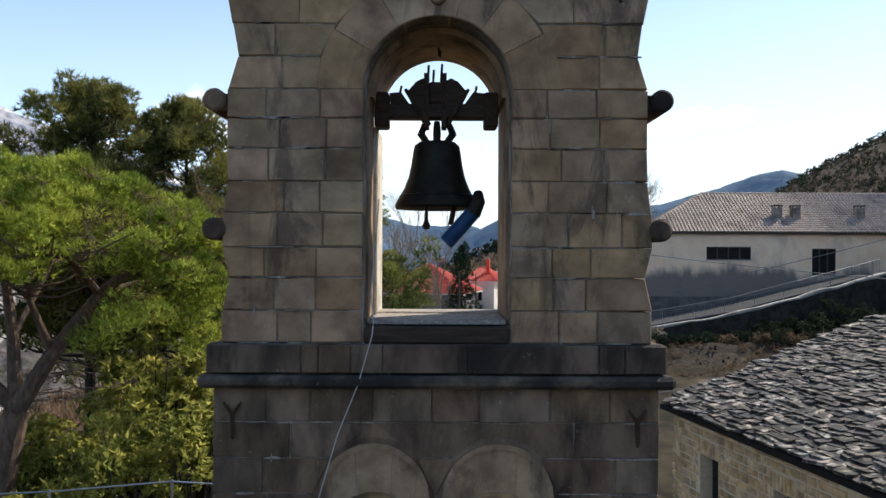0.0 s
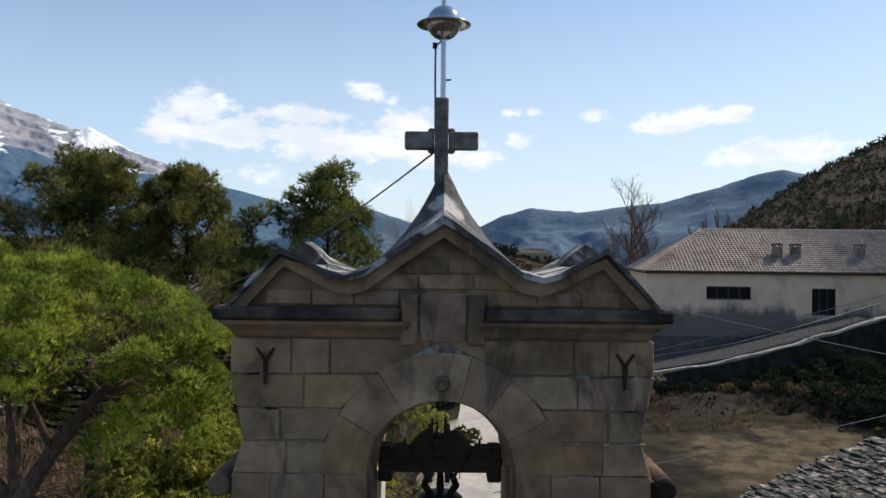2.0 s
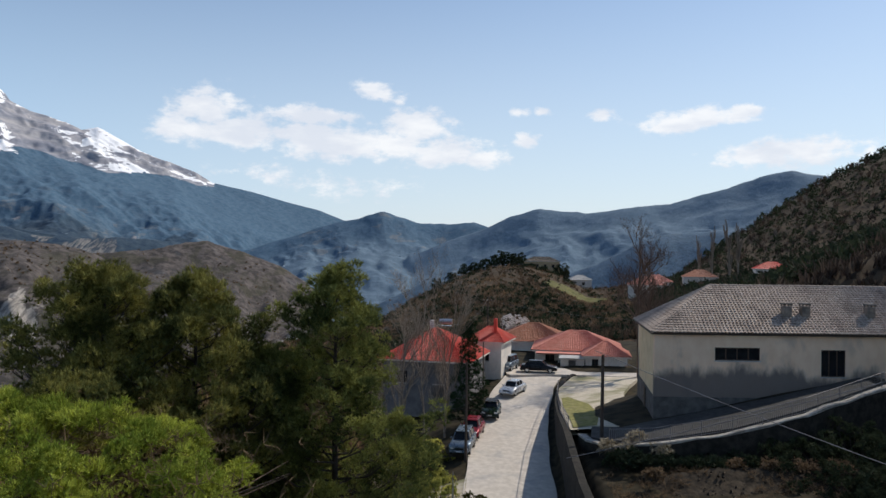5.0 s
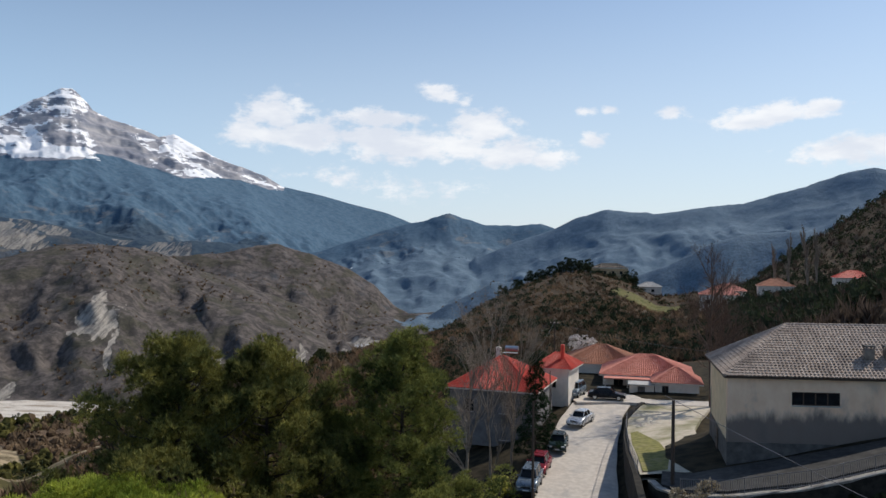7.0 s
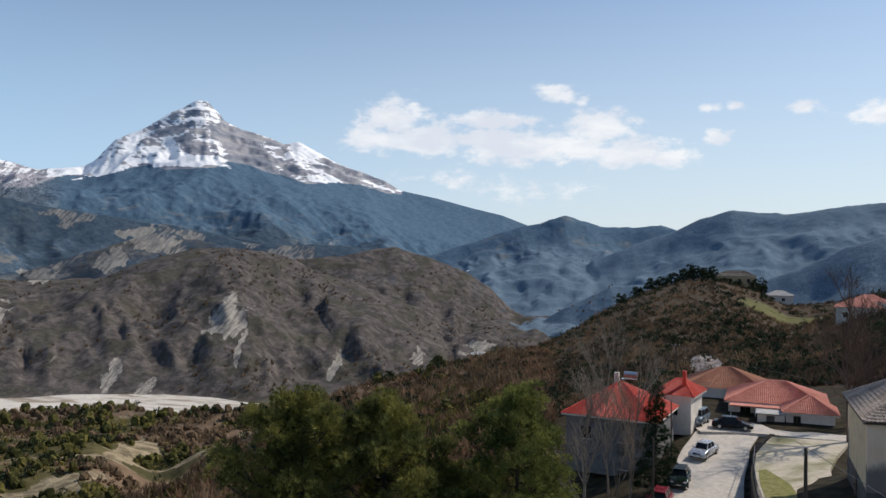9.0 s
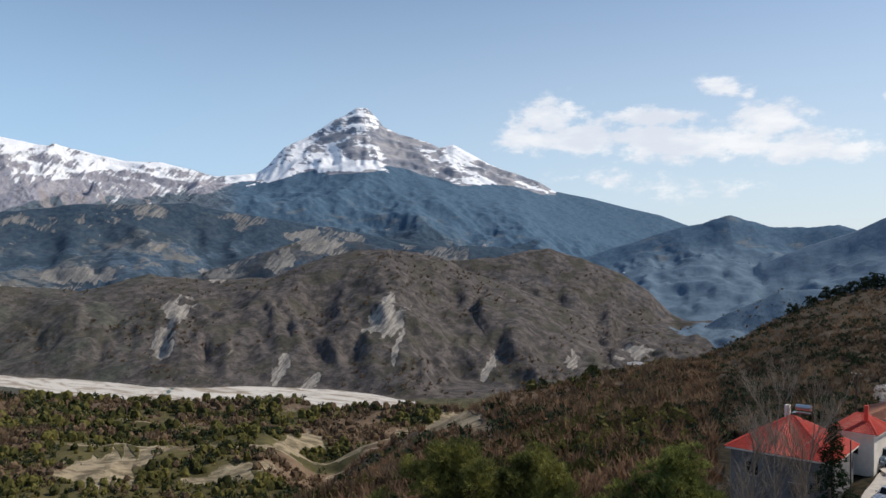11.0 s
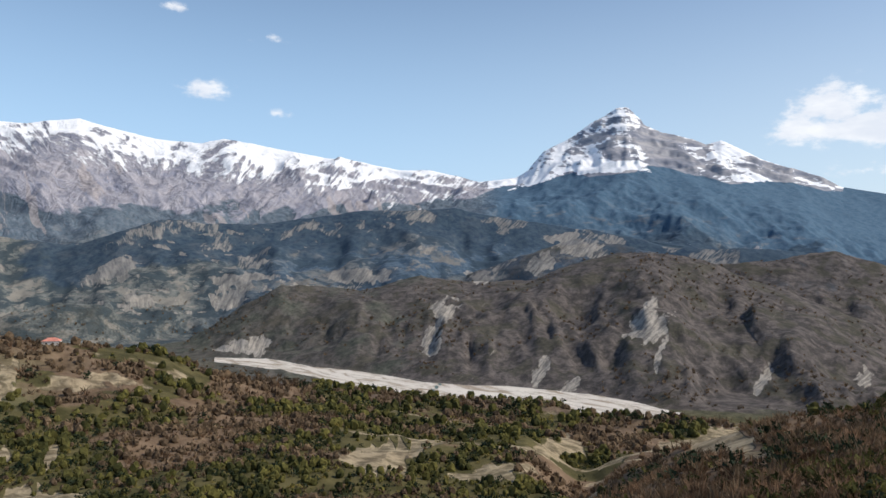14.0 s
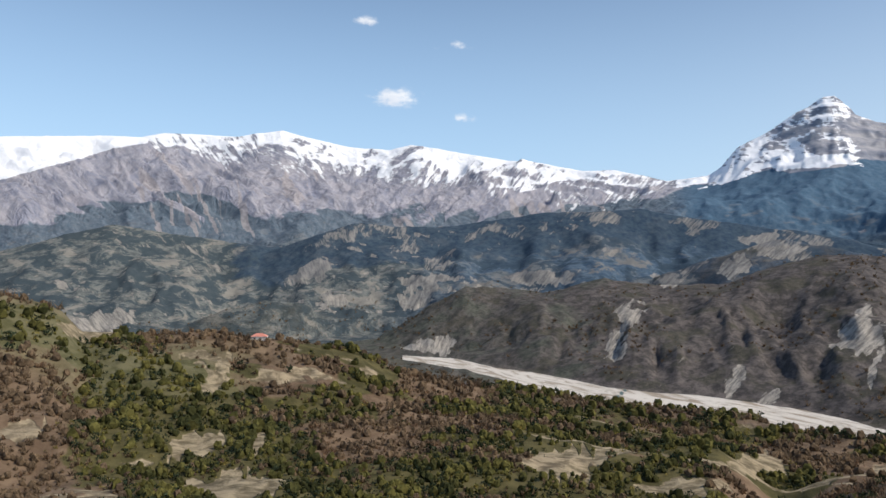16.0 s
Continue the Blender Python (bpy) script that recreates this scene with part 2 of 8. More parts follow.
TILE_PALE = surface("weathered_clay_tile", (0.30, 0.235, 0.19), (0.48, 0.395, 0.33), 3.0, 0.85, bump=0.3, stain=(0.14, 0.11, 0.095), stain_scale=0.5, stain_amount=0.55)
TILE_RED = surface("bright_red_tile", (0.52, 0.06, 0.04), (0.62, 0.10, 0.065), 2.0, 0.6, bump=0.2, stain=(0.34, 0.05, 0.04), stain_scale=0.5, stain_amount=0.5)
TILE_ORANGE = surface("orange_clay_tile", (0.56, 0.205, 0.145), (0.68, 0.30, 0.23), 2.0, 0.8, bump=0.2, stain=(0.40, 0.16, 0.11), stain_scale=0.4, stain_amount=0.5)
TILE_BROWN = surface("brown_clay_tile", (0.34, 0.15, 0.09), (0.46, 0.22, 0.14), 2.0, 0.85, bump=0.2, stain=(0.22, 0.12, 0.09), stain_scale=0.5, stain_amount=0.5)
ROAD = surface("worn_concrete_road", (0.47, 0.415, 0.35), (0.60, 0.54, 0.465), 2.0, 0.9, bump=0.2, stain=(0.34, 0.32, 0.30), stain_scale=0.35, stain_amount=0.6)
CONCRETE = surface("pale_concrete", (0.40, 0.39, 0.37), (0.52, 0.505, 0.48), 3.0, 0.9, bump=0.3, stain=(0.20, 0.19, 0.18), stain_scale=0.8, stain_amount=0.6)
COPING = surface("worn_coping", (0.30, 0.275, 0.24), (0.44, 0.41, 0.36), 3.0, 0.92, bump=0.5, stain=(0.14, 0.125, 0.11), stain_scale=1.2, stain_amount=0.7)
# almost black: the walls' shade is put into the base colour
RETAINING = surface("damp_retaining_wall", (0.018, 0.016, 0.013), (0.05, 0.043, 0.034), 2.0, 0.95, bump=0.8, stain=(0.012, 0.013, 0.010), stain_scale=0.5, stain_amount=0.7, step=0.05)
RAIL = surface("grey_painted_rail", (0.17, 0.16, 0.16), (0.24, 0.23, 0.23), 10.0, 0.6, 0.2, bump=0.0)
POLE_WOOD = surface("tarred_pole_wood", (0.055, 0.042, 0.034), (0.11, 0.085, 0.068), 6.0, 0.9, bump=0.4, stretch=(4, 4, 0.4))
BARK = surface("pine_bark", (0.085, 0.058, 0.042), (0.20, 0.135, 0.10), 7.0, 0.95, bump=0.8, stretch=(1, 1, 0.35), stain=(0.05, 0.042, 0.036), stain_scale=1.0)
BARK_DARK = surface("dark_pine_bark", (0.035, 0.030, 0.026), (0.085, 0.07, 0.058), 6.0, 0.95, bump=0.8, stretch=(1, 1, 0.35))
BARK_PALE = surface("pale_bare_bark", (0.19, 0.15, 0.115), (0.33, 0.27, 0.21), 5.0, 0.95, bump=0.4)
EARTH = surface("disturbed_earth", (0.020, 0.015, 0.010), (0.060, 0.044, 0.028), 2.2, 0.95, bump=0.9, stain=(0.12, 0.09, 0.058), stain_scale=0.9, stain_amount=0.5, step=0.10, stain_at=(0.56, 0.68))
# shadow of the long house over the track, put into its colour
TRACK = surface("shade_darkened_gravel_track", (0.040, 0.038, 0.036), (0.080, 0.076, 0.070), 2.0, 0.92, bump=0.3, stain=(0.026, 0.025, 0.024), stain_scale=0.5, stain_amount=0.6)
RUBBLE = surface("rubble_stone", (0.030, 0.023, 0.016), (0.085, 0.066, 0.046), 4.0, 0.95, bump=0.6, island=0.4)


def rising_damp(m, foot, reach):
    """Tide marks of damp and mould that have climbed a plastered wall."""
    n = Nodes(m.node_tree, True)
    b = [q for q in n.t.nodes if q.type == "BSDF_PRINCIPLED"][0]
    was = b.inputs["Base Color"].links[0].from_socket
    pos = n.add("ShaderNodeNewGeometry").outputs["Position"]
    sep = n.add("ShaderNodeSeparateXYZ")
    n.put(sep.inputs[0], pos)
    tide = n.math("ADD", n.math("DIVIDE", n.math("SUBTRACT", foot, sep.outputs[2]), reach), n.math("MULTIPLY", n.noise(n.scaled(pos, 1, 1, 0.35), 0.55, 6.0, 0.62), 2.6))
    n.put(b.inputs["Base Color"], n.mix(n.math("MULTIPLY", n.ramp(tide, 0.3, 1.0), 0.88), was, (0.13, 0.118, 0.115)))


def leaf_material(name, c1, c2, back=0.35, patch=0.6):
    """Foliage: two tones by clump, per-leaf variation and light through the leaf."""
    m = bpy.data.materials.new(name)
    m.use_nodes = True
    n = Nodes(m.node_tree)
    out = n.add("ShaderNodeOutputMaterial")
    geo = n.add("ShaderNodeNewGeometry")
    clump = n.noise(geo.outputs["Position"], patch, 3.0)
    col = n.mix(n.ramp(clump, 0.35, 0.65), c1, c2)
    hsv = n.add("ShaderNodeHueSaturation")
    n.put(hsv.inputs["Value"], n.math("ADD", 0.6, n.math("MULTIPLY", geo.outputs["Random Per Island"], 0.8)))
    n.put(hsv.inputs["Color"], col)
    d = n.add("ShaderNodeBsdfPrincipled")
    d.inputs["Roughness"].default_value = 0.8
    d.inputs["Specular IOR Level"].default_value = 0.06
    n.put(d.inputs["Base Color"], hsv.outputs[0])
    tr = n.add("ShaderNodeBsdfTranslucent")
    n.put(tr.inputs[0], hsv.outputs[0])
    mx = n.add("ShaderNodeMixShader")
    mx.inputs[0].default_value = back
    n.t.links.new(d.outputs[0], mx.inputs[1])
    n.t.links.new(tr.outputs[0], mx.inputs[2])
    n.t.links.new(mx.outputs[0], out.inputs[0])
    return m


KNOLL_SCRUB = leaf_material("brown_leafless_thicket", (0.090, 0.064, 0.044), (0.230, 0.155, 0.096), 0.35, 0.05)
HILL_SCRUB = leaf_material("grey_brown_hill_wood", (0.046, 0.036, 0.032), (0.105, 0.078, 0.060), 0.35, 0.05)
DARK_WOOD = leaf_material("dark_hill_wood", (0.022, 0.034, 0.020), (0.045, 0.055, 0.028), 0.2, 0.05)
RED_SCRUB = leaf_material("reddish_leafless_scrub", (0.125, 0.078, 0.048), (0.270, 0.168, 0.100), 0.4, 0.05)
OLIVE_BRIGHT = leaf_material("yellow_green_scrub", (0.19, 0.165, 0.045), (0.28, 0.220, 0.066), 0.35, 0.05)
NEEDLE_BRIGHT = leaf_material("stone_pine_needles", (0.19, 0.245, 0.036), (0.46, 0.49, 0.085), 0.25)
# in these two, the brighter tone stands in for sunlit clumps
NEEDLE_DARK = leaf_material("dark_pine_needles", (0.078, 0.092, 0.032), (0.285, 0.265, 0.075), 0.28)
NEEDLE_MID = leaf_material("green_pine_needles", (0.075, 0.096, 0.032), (0.270, 0.275, 0.075), 0.28)
SPRUCE = leaf_material("spruce_needles", (0.014, 0.032, 0.015), (0.028, 0.052, 0.022), 0.2)
SHRUB = leaf_material("yellow_green_shrub", (0.20, 0.22, 0.055), (0.47, 0.44, 0.11), 0.6, 0.55)
EVERGREEN = leaf_material("olive_evergreen_scrub", (0.045, 0.048, 0.018), (0.150, 0.134, 0.040), 0.3, 0.04)
BROWN_SCRUB = leaf_material("leafless_brown_scrub", (0.112, 0.079, 0.051), (0.205, 0.142, 0.086), 0.35, 0.03)
DRY_TWIG = leaf_material("pale_dry_twigs", (0.26, 0.22, 0.15), (0.40, 0.35, 0.26), 0.4, 0.8)
BLOSSOM = leaf_material("white_blossom", (0.62, 0.58, 0.55), (0.75, 0.70, 0.67), 0.4)
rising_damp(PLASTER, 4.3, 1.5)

# ---- building blocks ----


class Geo:
    """Collects vertices and faces for one mesh."""

    def __init__(self):
        self.v, self.f = [], []

    def add(self, vs, fs):
        o = len(self.v)
        self.v.extend(vs)
        self.f.extend([tuple(i + o for i in f) for f in fs])
        return self

    def box(self, x0, x1, y0, y1, z0, z1):
        return self.add([(x0, y0, z0), (x1, y0, z0), (x1, y1, z0), (x0, y1, z0), (x0, y0, z1), (x1, y0, z1), (x1, y1, z1), (x0, y1, z1)],
                        [(0, 3, 2, 1), (4, 5, 6, 7), (0, 1, 5, 4), (1, 2, 6, 5), (2, 3, 7, 6), (3, 0, 4, 7)])

    def cbox(self, x0, x1, y0, y1, z0, z1, c=0.01):
        """A box with chamfered edges."""
        vs, ix = [], {}
        for sx in (0, 1):
            for sy in (0, 1):
                for sz in (0, 1):
                    p = ((x0, x1)[sx], (y0, y1)[sy], (z0, z1)[sz])
                    d = (c if not sx else -c, c if not sy else -c, c if not sz else -c)
                    for a in range(3):
                        ix[sx, sy, sz, a] = len(vs)
                        vs.append(tuple(p[k] if k == a else p[k] + d[k] for k in range(3)))
        fs = []
        for a in range(3):
            b, e = (a + 1) % 3, (a + 2) % 3
            for s in (0, 1):
                q = []
                for sb, se in ((0, 0), (1, 0), (1, 1), (0, 1)):
                    k = [0, 0, 0]
                    k[a], k[b], k[e] = s, sb, se
                    q.append(ix[k[0], k[1], k[2], a])
                fs.append(tuple(q if s else q[::-1]))
            for sb in (0, 1):
                for se in (0, 1):
                    q = []
                    for s, w in ((0, b), (1, b), (1, e), (0, e)):
                        k = [0, 0, 0]
                        k[a], k[b], k[e] = s, sb, se
                        q.append(ix[k[0], k[1], k[2], w])
                    fs.append(tuple(q if sb != se else q[::-1]))
        for sx in (0, 1):
            for sy in (0, 1):
                for sz in (0, 1):
                    q = [ix[sx, sy, sz, a] for a in range(3)]
                    fs.append(tuple(q if (sx + sy + sz) % 2 else q[::-1]))
        return self.add(vs, fs)

    def tube(self, pts, radii, n=8, cap=True):
        pts = [Vector(p) for p in pts]
        if not isinstance(radii, (list, tuple)):
            radii = [radii] * len(pts)
        vs, fs = [], []
        for i, p in enumerate(pts):
            d = (pts[min(i + 1, len(pts) - 1)] - pts[max(i - 1, 0)]).normalized()
            a = d.orthogonal().normalized() if i == 0 else (a - d * a.dot(d)).normalized()
            b = d.cross(a)
            for k in range(n):
                t = 2 * math.pi * k / n
                vs.append(tuple(p + (a * math.cos(t) + b * math.sin(t)) * radii[i]))
        for i in range(len(pts) - 1):
            for k in range(n):
                fs.append((i * n + k, i * n + (k + 1) % n, (i + 1) * n + (k + 1) % n, (i + 1) * n + k))
        if cap:
            fs.append(tuple(range(n))[::-1])
            fs.append(tuple((len(pts) - 1) * n + k for k in range(n)))
        return self.add(vs, fs)

    def lathe(self, profile, centre=(0, 0, 0), n=24):
        vs, fs = [], []
        for r, z in profile:
            for k in range(n):
                t = 2 * math.pi * k / n
                vs.append((centre[0] + r * math.cos(t), centre[1] + r * math.sin(t), centre[2] + z))
        for i in range(len(profile) - 1):
            for k in range(n):
                fs.append((i * n + k, i * n + (k + 1) % n, (i + 1) * n + (k + 1) % n, (i + 1) * n + k))
        fs.append(tuple(range(n))[::-1])
        fs.append(tuple((len(profile) - 1) * n + k for k in range(n)))
        return self.add(vs, fs)

    def prism(self, poly, axis, lo, hi):
        """A polygon in the other two axes (in order), drawn out along one axis."""
        n = len(poly)

        def at(p, w):
            return {"x": (w, p[0], p[1]), "y": (p[0], w, p[1]), "z": (p[0], p[1], w)}[axis]
        vs = [at(p, lo) for p in poly] + [at(p, hi) for p in poly]
        fs = [tuple(range(n)), tuple(range(2 * n - 1, n - 1, -1))]
        fs += [(i, i + n, (i + 1) % n + n, (i + 1) % n) for i in range(n)]
        return self.add(vs, fs)

    def weld(self):
        """Join equal vertices and drop the faces hidden between touching pieces."""
        ids, vs, remap = {}, [], []
        for p in self.v:
            k = tuple(round(c, 5) for c in p)
            if k not in ids:
                ids[k] = len(vs)
                vs.append(k)
            remap.append(ids[k])
        fs = [tuple(remap[i] for i in f) for f in self.f]
        count = {}
        for f in fs:
            count[frozenset(f)] = count.get(frozenset(f), 0) + 1
        self.v, self.f = vs, [f for f in fs if count[frozenset(f)] == 1]
        return self

    def mesh(self, name, smooth=False):
        me = bpy.data.meshes.new(name)
        me.from_pydata([tuple(p) for p in self.v], [], self.f)
        bm = bmesh.new()
        bm.from_mesh(me)
        if len(bm.faces) < 20000:
            bmesh.ops.recalc_face_normals(bm, faces=bm.faces)
        bm.to_mesh(me)
        bm.free()
        if smooth:
            me.polygons.foreach_set("use_smooth", [True] * len(me.polygons))
        return me


def part(name, geo, material, parent=None, label="", smooth=False):
    me = geo if isinstance(geo, bpy.types.Mesh) else geo.mesh(name, smooth)
    if not me.materials:
        me.materials.append(material)
    ob = new(name, me)
    ob.parent = parent
    return tagged(ob, label)


def thing(name, loc, label, category, group="", kind="", turn=0.0):
    ob = new(name)
    ob.matrix_basis = pose(*loc, 0, 0, turn)
    ob.empty_display_size = 0.3
    return tagged(ob, label, category, group, kind)


def array_mesh(name, verts, faces, smooth=False):
    """A mesh from numpy arrays of vertices and equal-sized faces."""
    me = bpy.data.meshes.new(name)
    k = faces.shape[1]
    me.vertices.add(len(verts))
    me.vertices.foreach_set("co", np.ascontiguousarray(verts, dtype=np.float32).ravel())
    me.loops.add(faces.size)
    me.loops.foreach_set("vertex_index", np.ascontiguousarray(faces, dtype=np.int32).ravel())
    me.polygons.add(len(faces))
    me.polygons.foreach_set("loop_start", np.arange(0, faces.size, k, dtype=np.int32))
    me.polygons.foreach_set("use_smooth", np.full(len(faces), smooth))
    me.update(calc_edges=True)
    return me


# ---- terrain ----
EYE = 22.0
LATTICE = np.random.RandomState(7).rand(256, 256)


def value_noise(x, y):
    xi, yi = np.floor(x).astype(int), np.floor(y).astype(int)
    u, v = x - xi, y - yi
    u, v = u * u * (3 - 2 * u), v * v * (3 - 2 * v)
    g = lambda a, b: LATTICE[a & 255, b & 255]
    return (g(xi, yi) * (1 - u) + g(xi + 1, yi) * u) * (1 - v) + (g(xi, yi + 1) * (1 - u) + g(xi + 1, yi + 1) * u) * v


def fbm(x, y, size, octaves=5, ridged=False):
    total, amp, norm = 0.0, 1.0, 0.0
    for k in range(octaves):
        f = 2.03 ** k / size
        n = value_noise(x * f + 17.3 * k, y * f - 9.1 * k)
        total = total + amp * ((1 - abs(2 * n - 1)) if ridged else n)
        norm += amp
        amp *= 0.52
    return total / norm


def smooth01(a, b, x):
    t = np.clip((x - a) / (b - a), 0, 1)
    return t * t * (3 - 2 * t)


def profile(az, pairs):
    return np.interp(az, [p[0] for p in pairs], [p[1] for p in pairs])


# skyline of the far ranges: azimuth (degrees to the right of north), elevation above the eye
RANGE_LINE = [(-180, 3), (-120, 6), (-95, 7.0), (-88.5, 7.33), (-85.2, 7.6), (-80, 7.88), (-78.5, 8.28), (-76.6, 8.32), (-73.5, 8.24), (-70.3, 8.86), (-67.9, 8.26), (-65.4, 7.8),
              (-62.4, 7.6), (-60.8, 7.97), (-57.8, 7.6), (-53.6, 6.94), (-50.7, 6.6), (-48.2, 6.16), (-45.8, 6.2), (-44.2, 5.8), (-42.2, 5.3)]
PEAK_LINE = [(-42.2, 5.3), (-41.1, 5.4), (-39.4, 5.63), (-38.6, 6.15), (-37.4, 7.54), (-36.1, 8.18), (-35.3, 8.6), (-33.8, 9.66), (-32.7, 10.2), (-32.1, 10.55), (-31.5, 10.55), (-31, 10.2), (-30.2, 9.3), (-29, 8.67),
             (-26.9, 8.18), (-26, 7.76), (-25, 8.05), (-23.3, 7.2), (-22.3, 6.6), (-20.6, 5.94), (-19, 5.4), (-17.4, 4.6), (-14.7, 4.04), (-12.4, 3.42), (-9.8, 2.8), (-8, 2.1)]
HILL_LINE = [(-8, 2.1), (-5.9, 1.0), (-3, 0), (40, 0), (90, 4), (180, 3)]
# lower ridges: distance of the crest, fall in front (None: down to the river), fall behind, crest line
RIDGES = {
    "brown": (2000, None, 0.5, [(-70, -9), (-66, -7.6), (-64.4, -6.66), (-61.9, -5.4), (-59.4, -3.75), (-56.5, -2.45), (-54.3, -2.55), (-51, -2.8), (-46.5, -1.7), (-43, -2.05), (-38.7, -1.95), (-35.8, -0.9),
                                (-32, 0.1), (-29.6, 0.3), (-26, -0.17), (-23.9, -1.24), (-21, -2.1), (-18.6, -3.1), (-15.4, -4.4), (-12.7, -5.9), (-9.7, -7.3), (-6, -9)]),
    "front": (1720, None, 0.42, [(-31, -9), (-29, -6.4), (-27.6, -5.35), (-24.7, -3.76), (-22.6, -3.4), (-19.3, -4.06), (-16.6, -5.3), (-13.8, -6.4), (-10.8, -7.6), (-7, -9.5)]),
    "behind": (2380, 0.34, 0.5, [(-34, -2.5), (-29, -0.8), (-25.2, -0.55), (-22, -0.3), (-20.2, 0.1), (-17.8, 0.4), (-15.2, -0.3), (-12.7, -1.3), (-10.6, -2.6), (-9.3, -4.0), (-6, -6)]),
    "scarred": (2330, 0.5, 0.6, [(-48, -3), (-44, -2), (-41.9, -1.05), (-39.4, -0.2), (-36.9, 0.57), (-34.4, 1.2), (-32.3, 0.8), (-29.7, 0.3), (-26, -1)]),
    "low": (2150, 0.4, 0.5, [(-84, -7), (-80, -6.2), (-76.5, -5.1), (-74.2, -4.1), (-71.4, -3.45), (-68.6, -3.75), (-66.9, -4.8), (-65.6, -6.4), (-62, -8)]),
    "forest": (2850, 0.36, 0.5, [(-82, -3), (-75, -1.1), (-72.2, -0.26), (-69.4, 0.6), (-67.4, 1.45), (-64.9, 2.2), (-62, 1.93), (-57.8, 2.1), (-54.4, 2.5), (-51, 3.06), (-47.8, 3.2), (-44, 3.3), (-40, 2.6), (-34, 1.8), (-28, 0.6), (-20, 0.4), (-14, -1)]),
    "west": (2900, 0.3, 0.4, [(-180, 0), (-100, -1.5), (-90, -0.6), (-86.5, 0.4), (-84.1, 1.25), (-81.7, 1.8), (-78, 1.3), (-74.2, 0.74), (-71.4, 0.5), (-67.8, -0.2), (-62, -2)]),
    "hill": (3350, 0.36, 0.5, [(-18, -1), (-14, 0.1), (-11.4, 1.0), (-8.3, 2.06), (-6.6, 2.4), (-5.1, 2.78), (-4, 2.4), (-2.7, 2.0), (-0.3, 1.95), (1.6, 2.07), (2.6, 1.74), (4.3, 0.9), (9, -1), (20, -2)]),
    "valley_side": (2950, 0.34, 0.4, [(-12, -4), (-9.3, -2.35), (-7.2, -1.7), (-4.4, -0.85), (-1.9, 0), (0.9, 1.05), (2.6, 1.74), (4.3, 2.4), (6.6, 3.07), (9.8, 2.72), (12.6, 3.2), (15.8, 3.45), (18.6, 4.3),
                                      (22.3, 5.4), (23.8, 5.6), (25.5, 5.2), (30, 4.5), (40, 5.5), (90, 4), (180, 0)]),
    "spur": (2250, 0.40, 0.45, [(-11.5, -8), (-10.5, -6.75), (-8, -5.9), (-5.2, -4.0), (-1.9, -2.5), (2.8, -2.0), (8.4, -1.86), (11.2, -0.65), (13.6, 0.5), (15.8, 1.3), (25, 2), (40, 2), (180, 0)]),
}
NEAR_LINE = [(-180, -4), (-100, -2.4), (-88.4, -2.6), (-86.5, -3.15), (-84.8, -3.9), (-83.6, -5.3), (-79.8, -5.6), (-76, -5.5), (-73, -5.95), (-67.7, -6.45), (-64.4, -7.1), (-61, -8.1),
             (-57.7, -8.7), (-53.5, -9.6), (-49.3, -10.75), (-45.2, -11.35), (-41.3, -11.7), (-37.5, -12.15), (-33.9, -12.3), (-30.5, -12.2), (-24, -12.5), (-15, -11), (-5, -8.5), (5, -6), (30, 0), (180, -4)]
CLOSE_LINE = [(-180, -8), (-100, -15), (-60, -17.2), (-45, -18), (-38, -18), (-34.8, -17.4), (-31.9, -15.6), (-27.7, -13.2), (-23.6, -11.65), (-19.6, -10.25), (-15.8, -9.4),
              (-14.3, -8.7), (-10.3, -7.75), (-7.6, -7.2), (-4.8, -6.0), (-1.9, -4.3), (0.9, -2.9), (2.8, -2.35), (4.3, -2.15), (5.5, -2.15), (7.5, -2.6), (8.7, -3.2),
              (9.9, -3.8), (11.2, -3.7), (14, -3.2), (15.8, -2.9), (19.2, -0.1), (21.6, 1.4), (25.4, 4.1), (27.5, 5.1), (30, 6.4), (40, 8), (90, 4), (180, -8)]
CLOSE_REACH = [(-180, 300), (-60, 380), (-38, 380), (-30, 300), (-10, 300), (-3, 370), (3, 405), (10, 420), (14, 480), (18, 560), (30, 600), (180, 400)]
RIVER_NEAR = [(-70, 1900), (-61.5, 1640), (-57.7, 1533), (-53.5, 1389), (-49.3, 1238), (-46, 1174), (-43.2, 1126), (-39.4, 1106), (-35.7, 1082), (-32.2, 1068), (-29.5, 1068), (-27.9, 1126), (-24.4, 1120), (-15, 1150)]
RIVER_FAR = [(-70, 1960), (-61.5, 1700), (-57.7, 1647), (-54.3, 1524), (-49.3, 1413), (-46, 1337), (-42.9, 1303), (-39.2, 1303), (-33.8, 1250), (-30.6, 1202), (-28.3, 1158), (-24.4, 1145), (-15, 1160)]
RIVER_Z = -203.0


def road_z(y):
    return np.clip(-1.8 + 0.07 * (y - 75), -4.6, -0.1)


def road_mid(y):
    return np.interp(y, [20, 51, 63, 75, 86, 93], [3.0, 3.9, 4.6, 6.0, 8.0, 10.0])


def terrace_z(x):
    return np.interp(x, [8, 9.6, 13.2, 18.5, 23, 30, 40], [0.7, 1.0, 1.7, 2.7, 3.8, 5.2, 6.8])


def terrace_y(x):
    return np.interp(x, [8, 9.6, 13.2, 18.5, 23, 30, 40], [57, 53.5, 50, 49.5, 50, 53, 56])


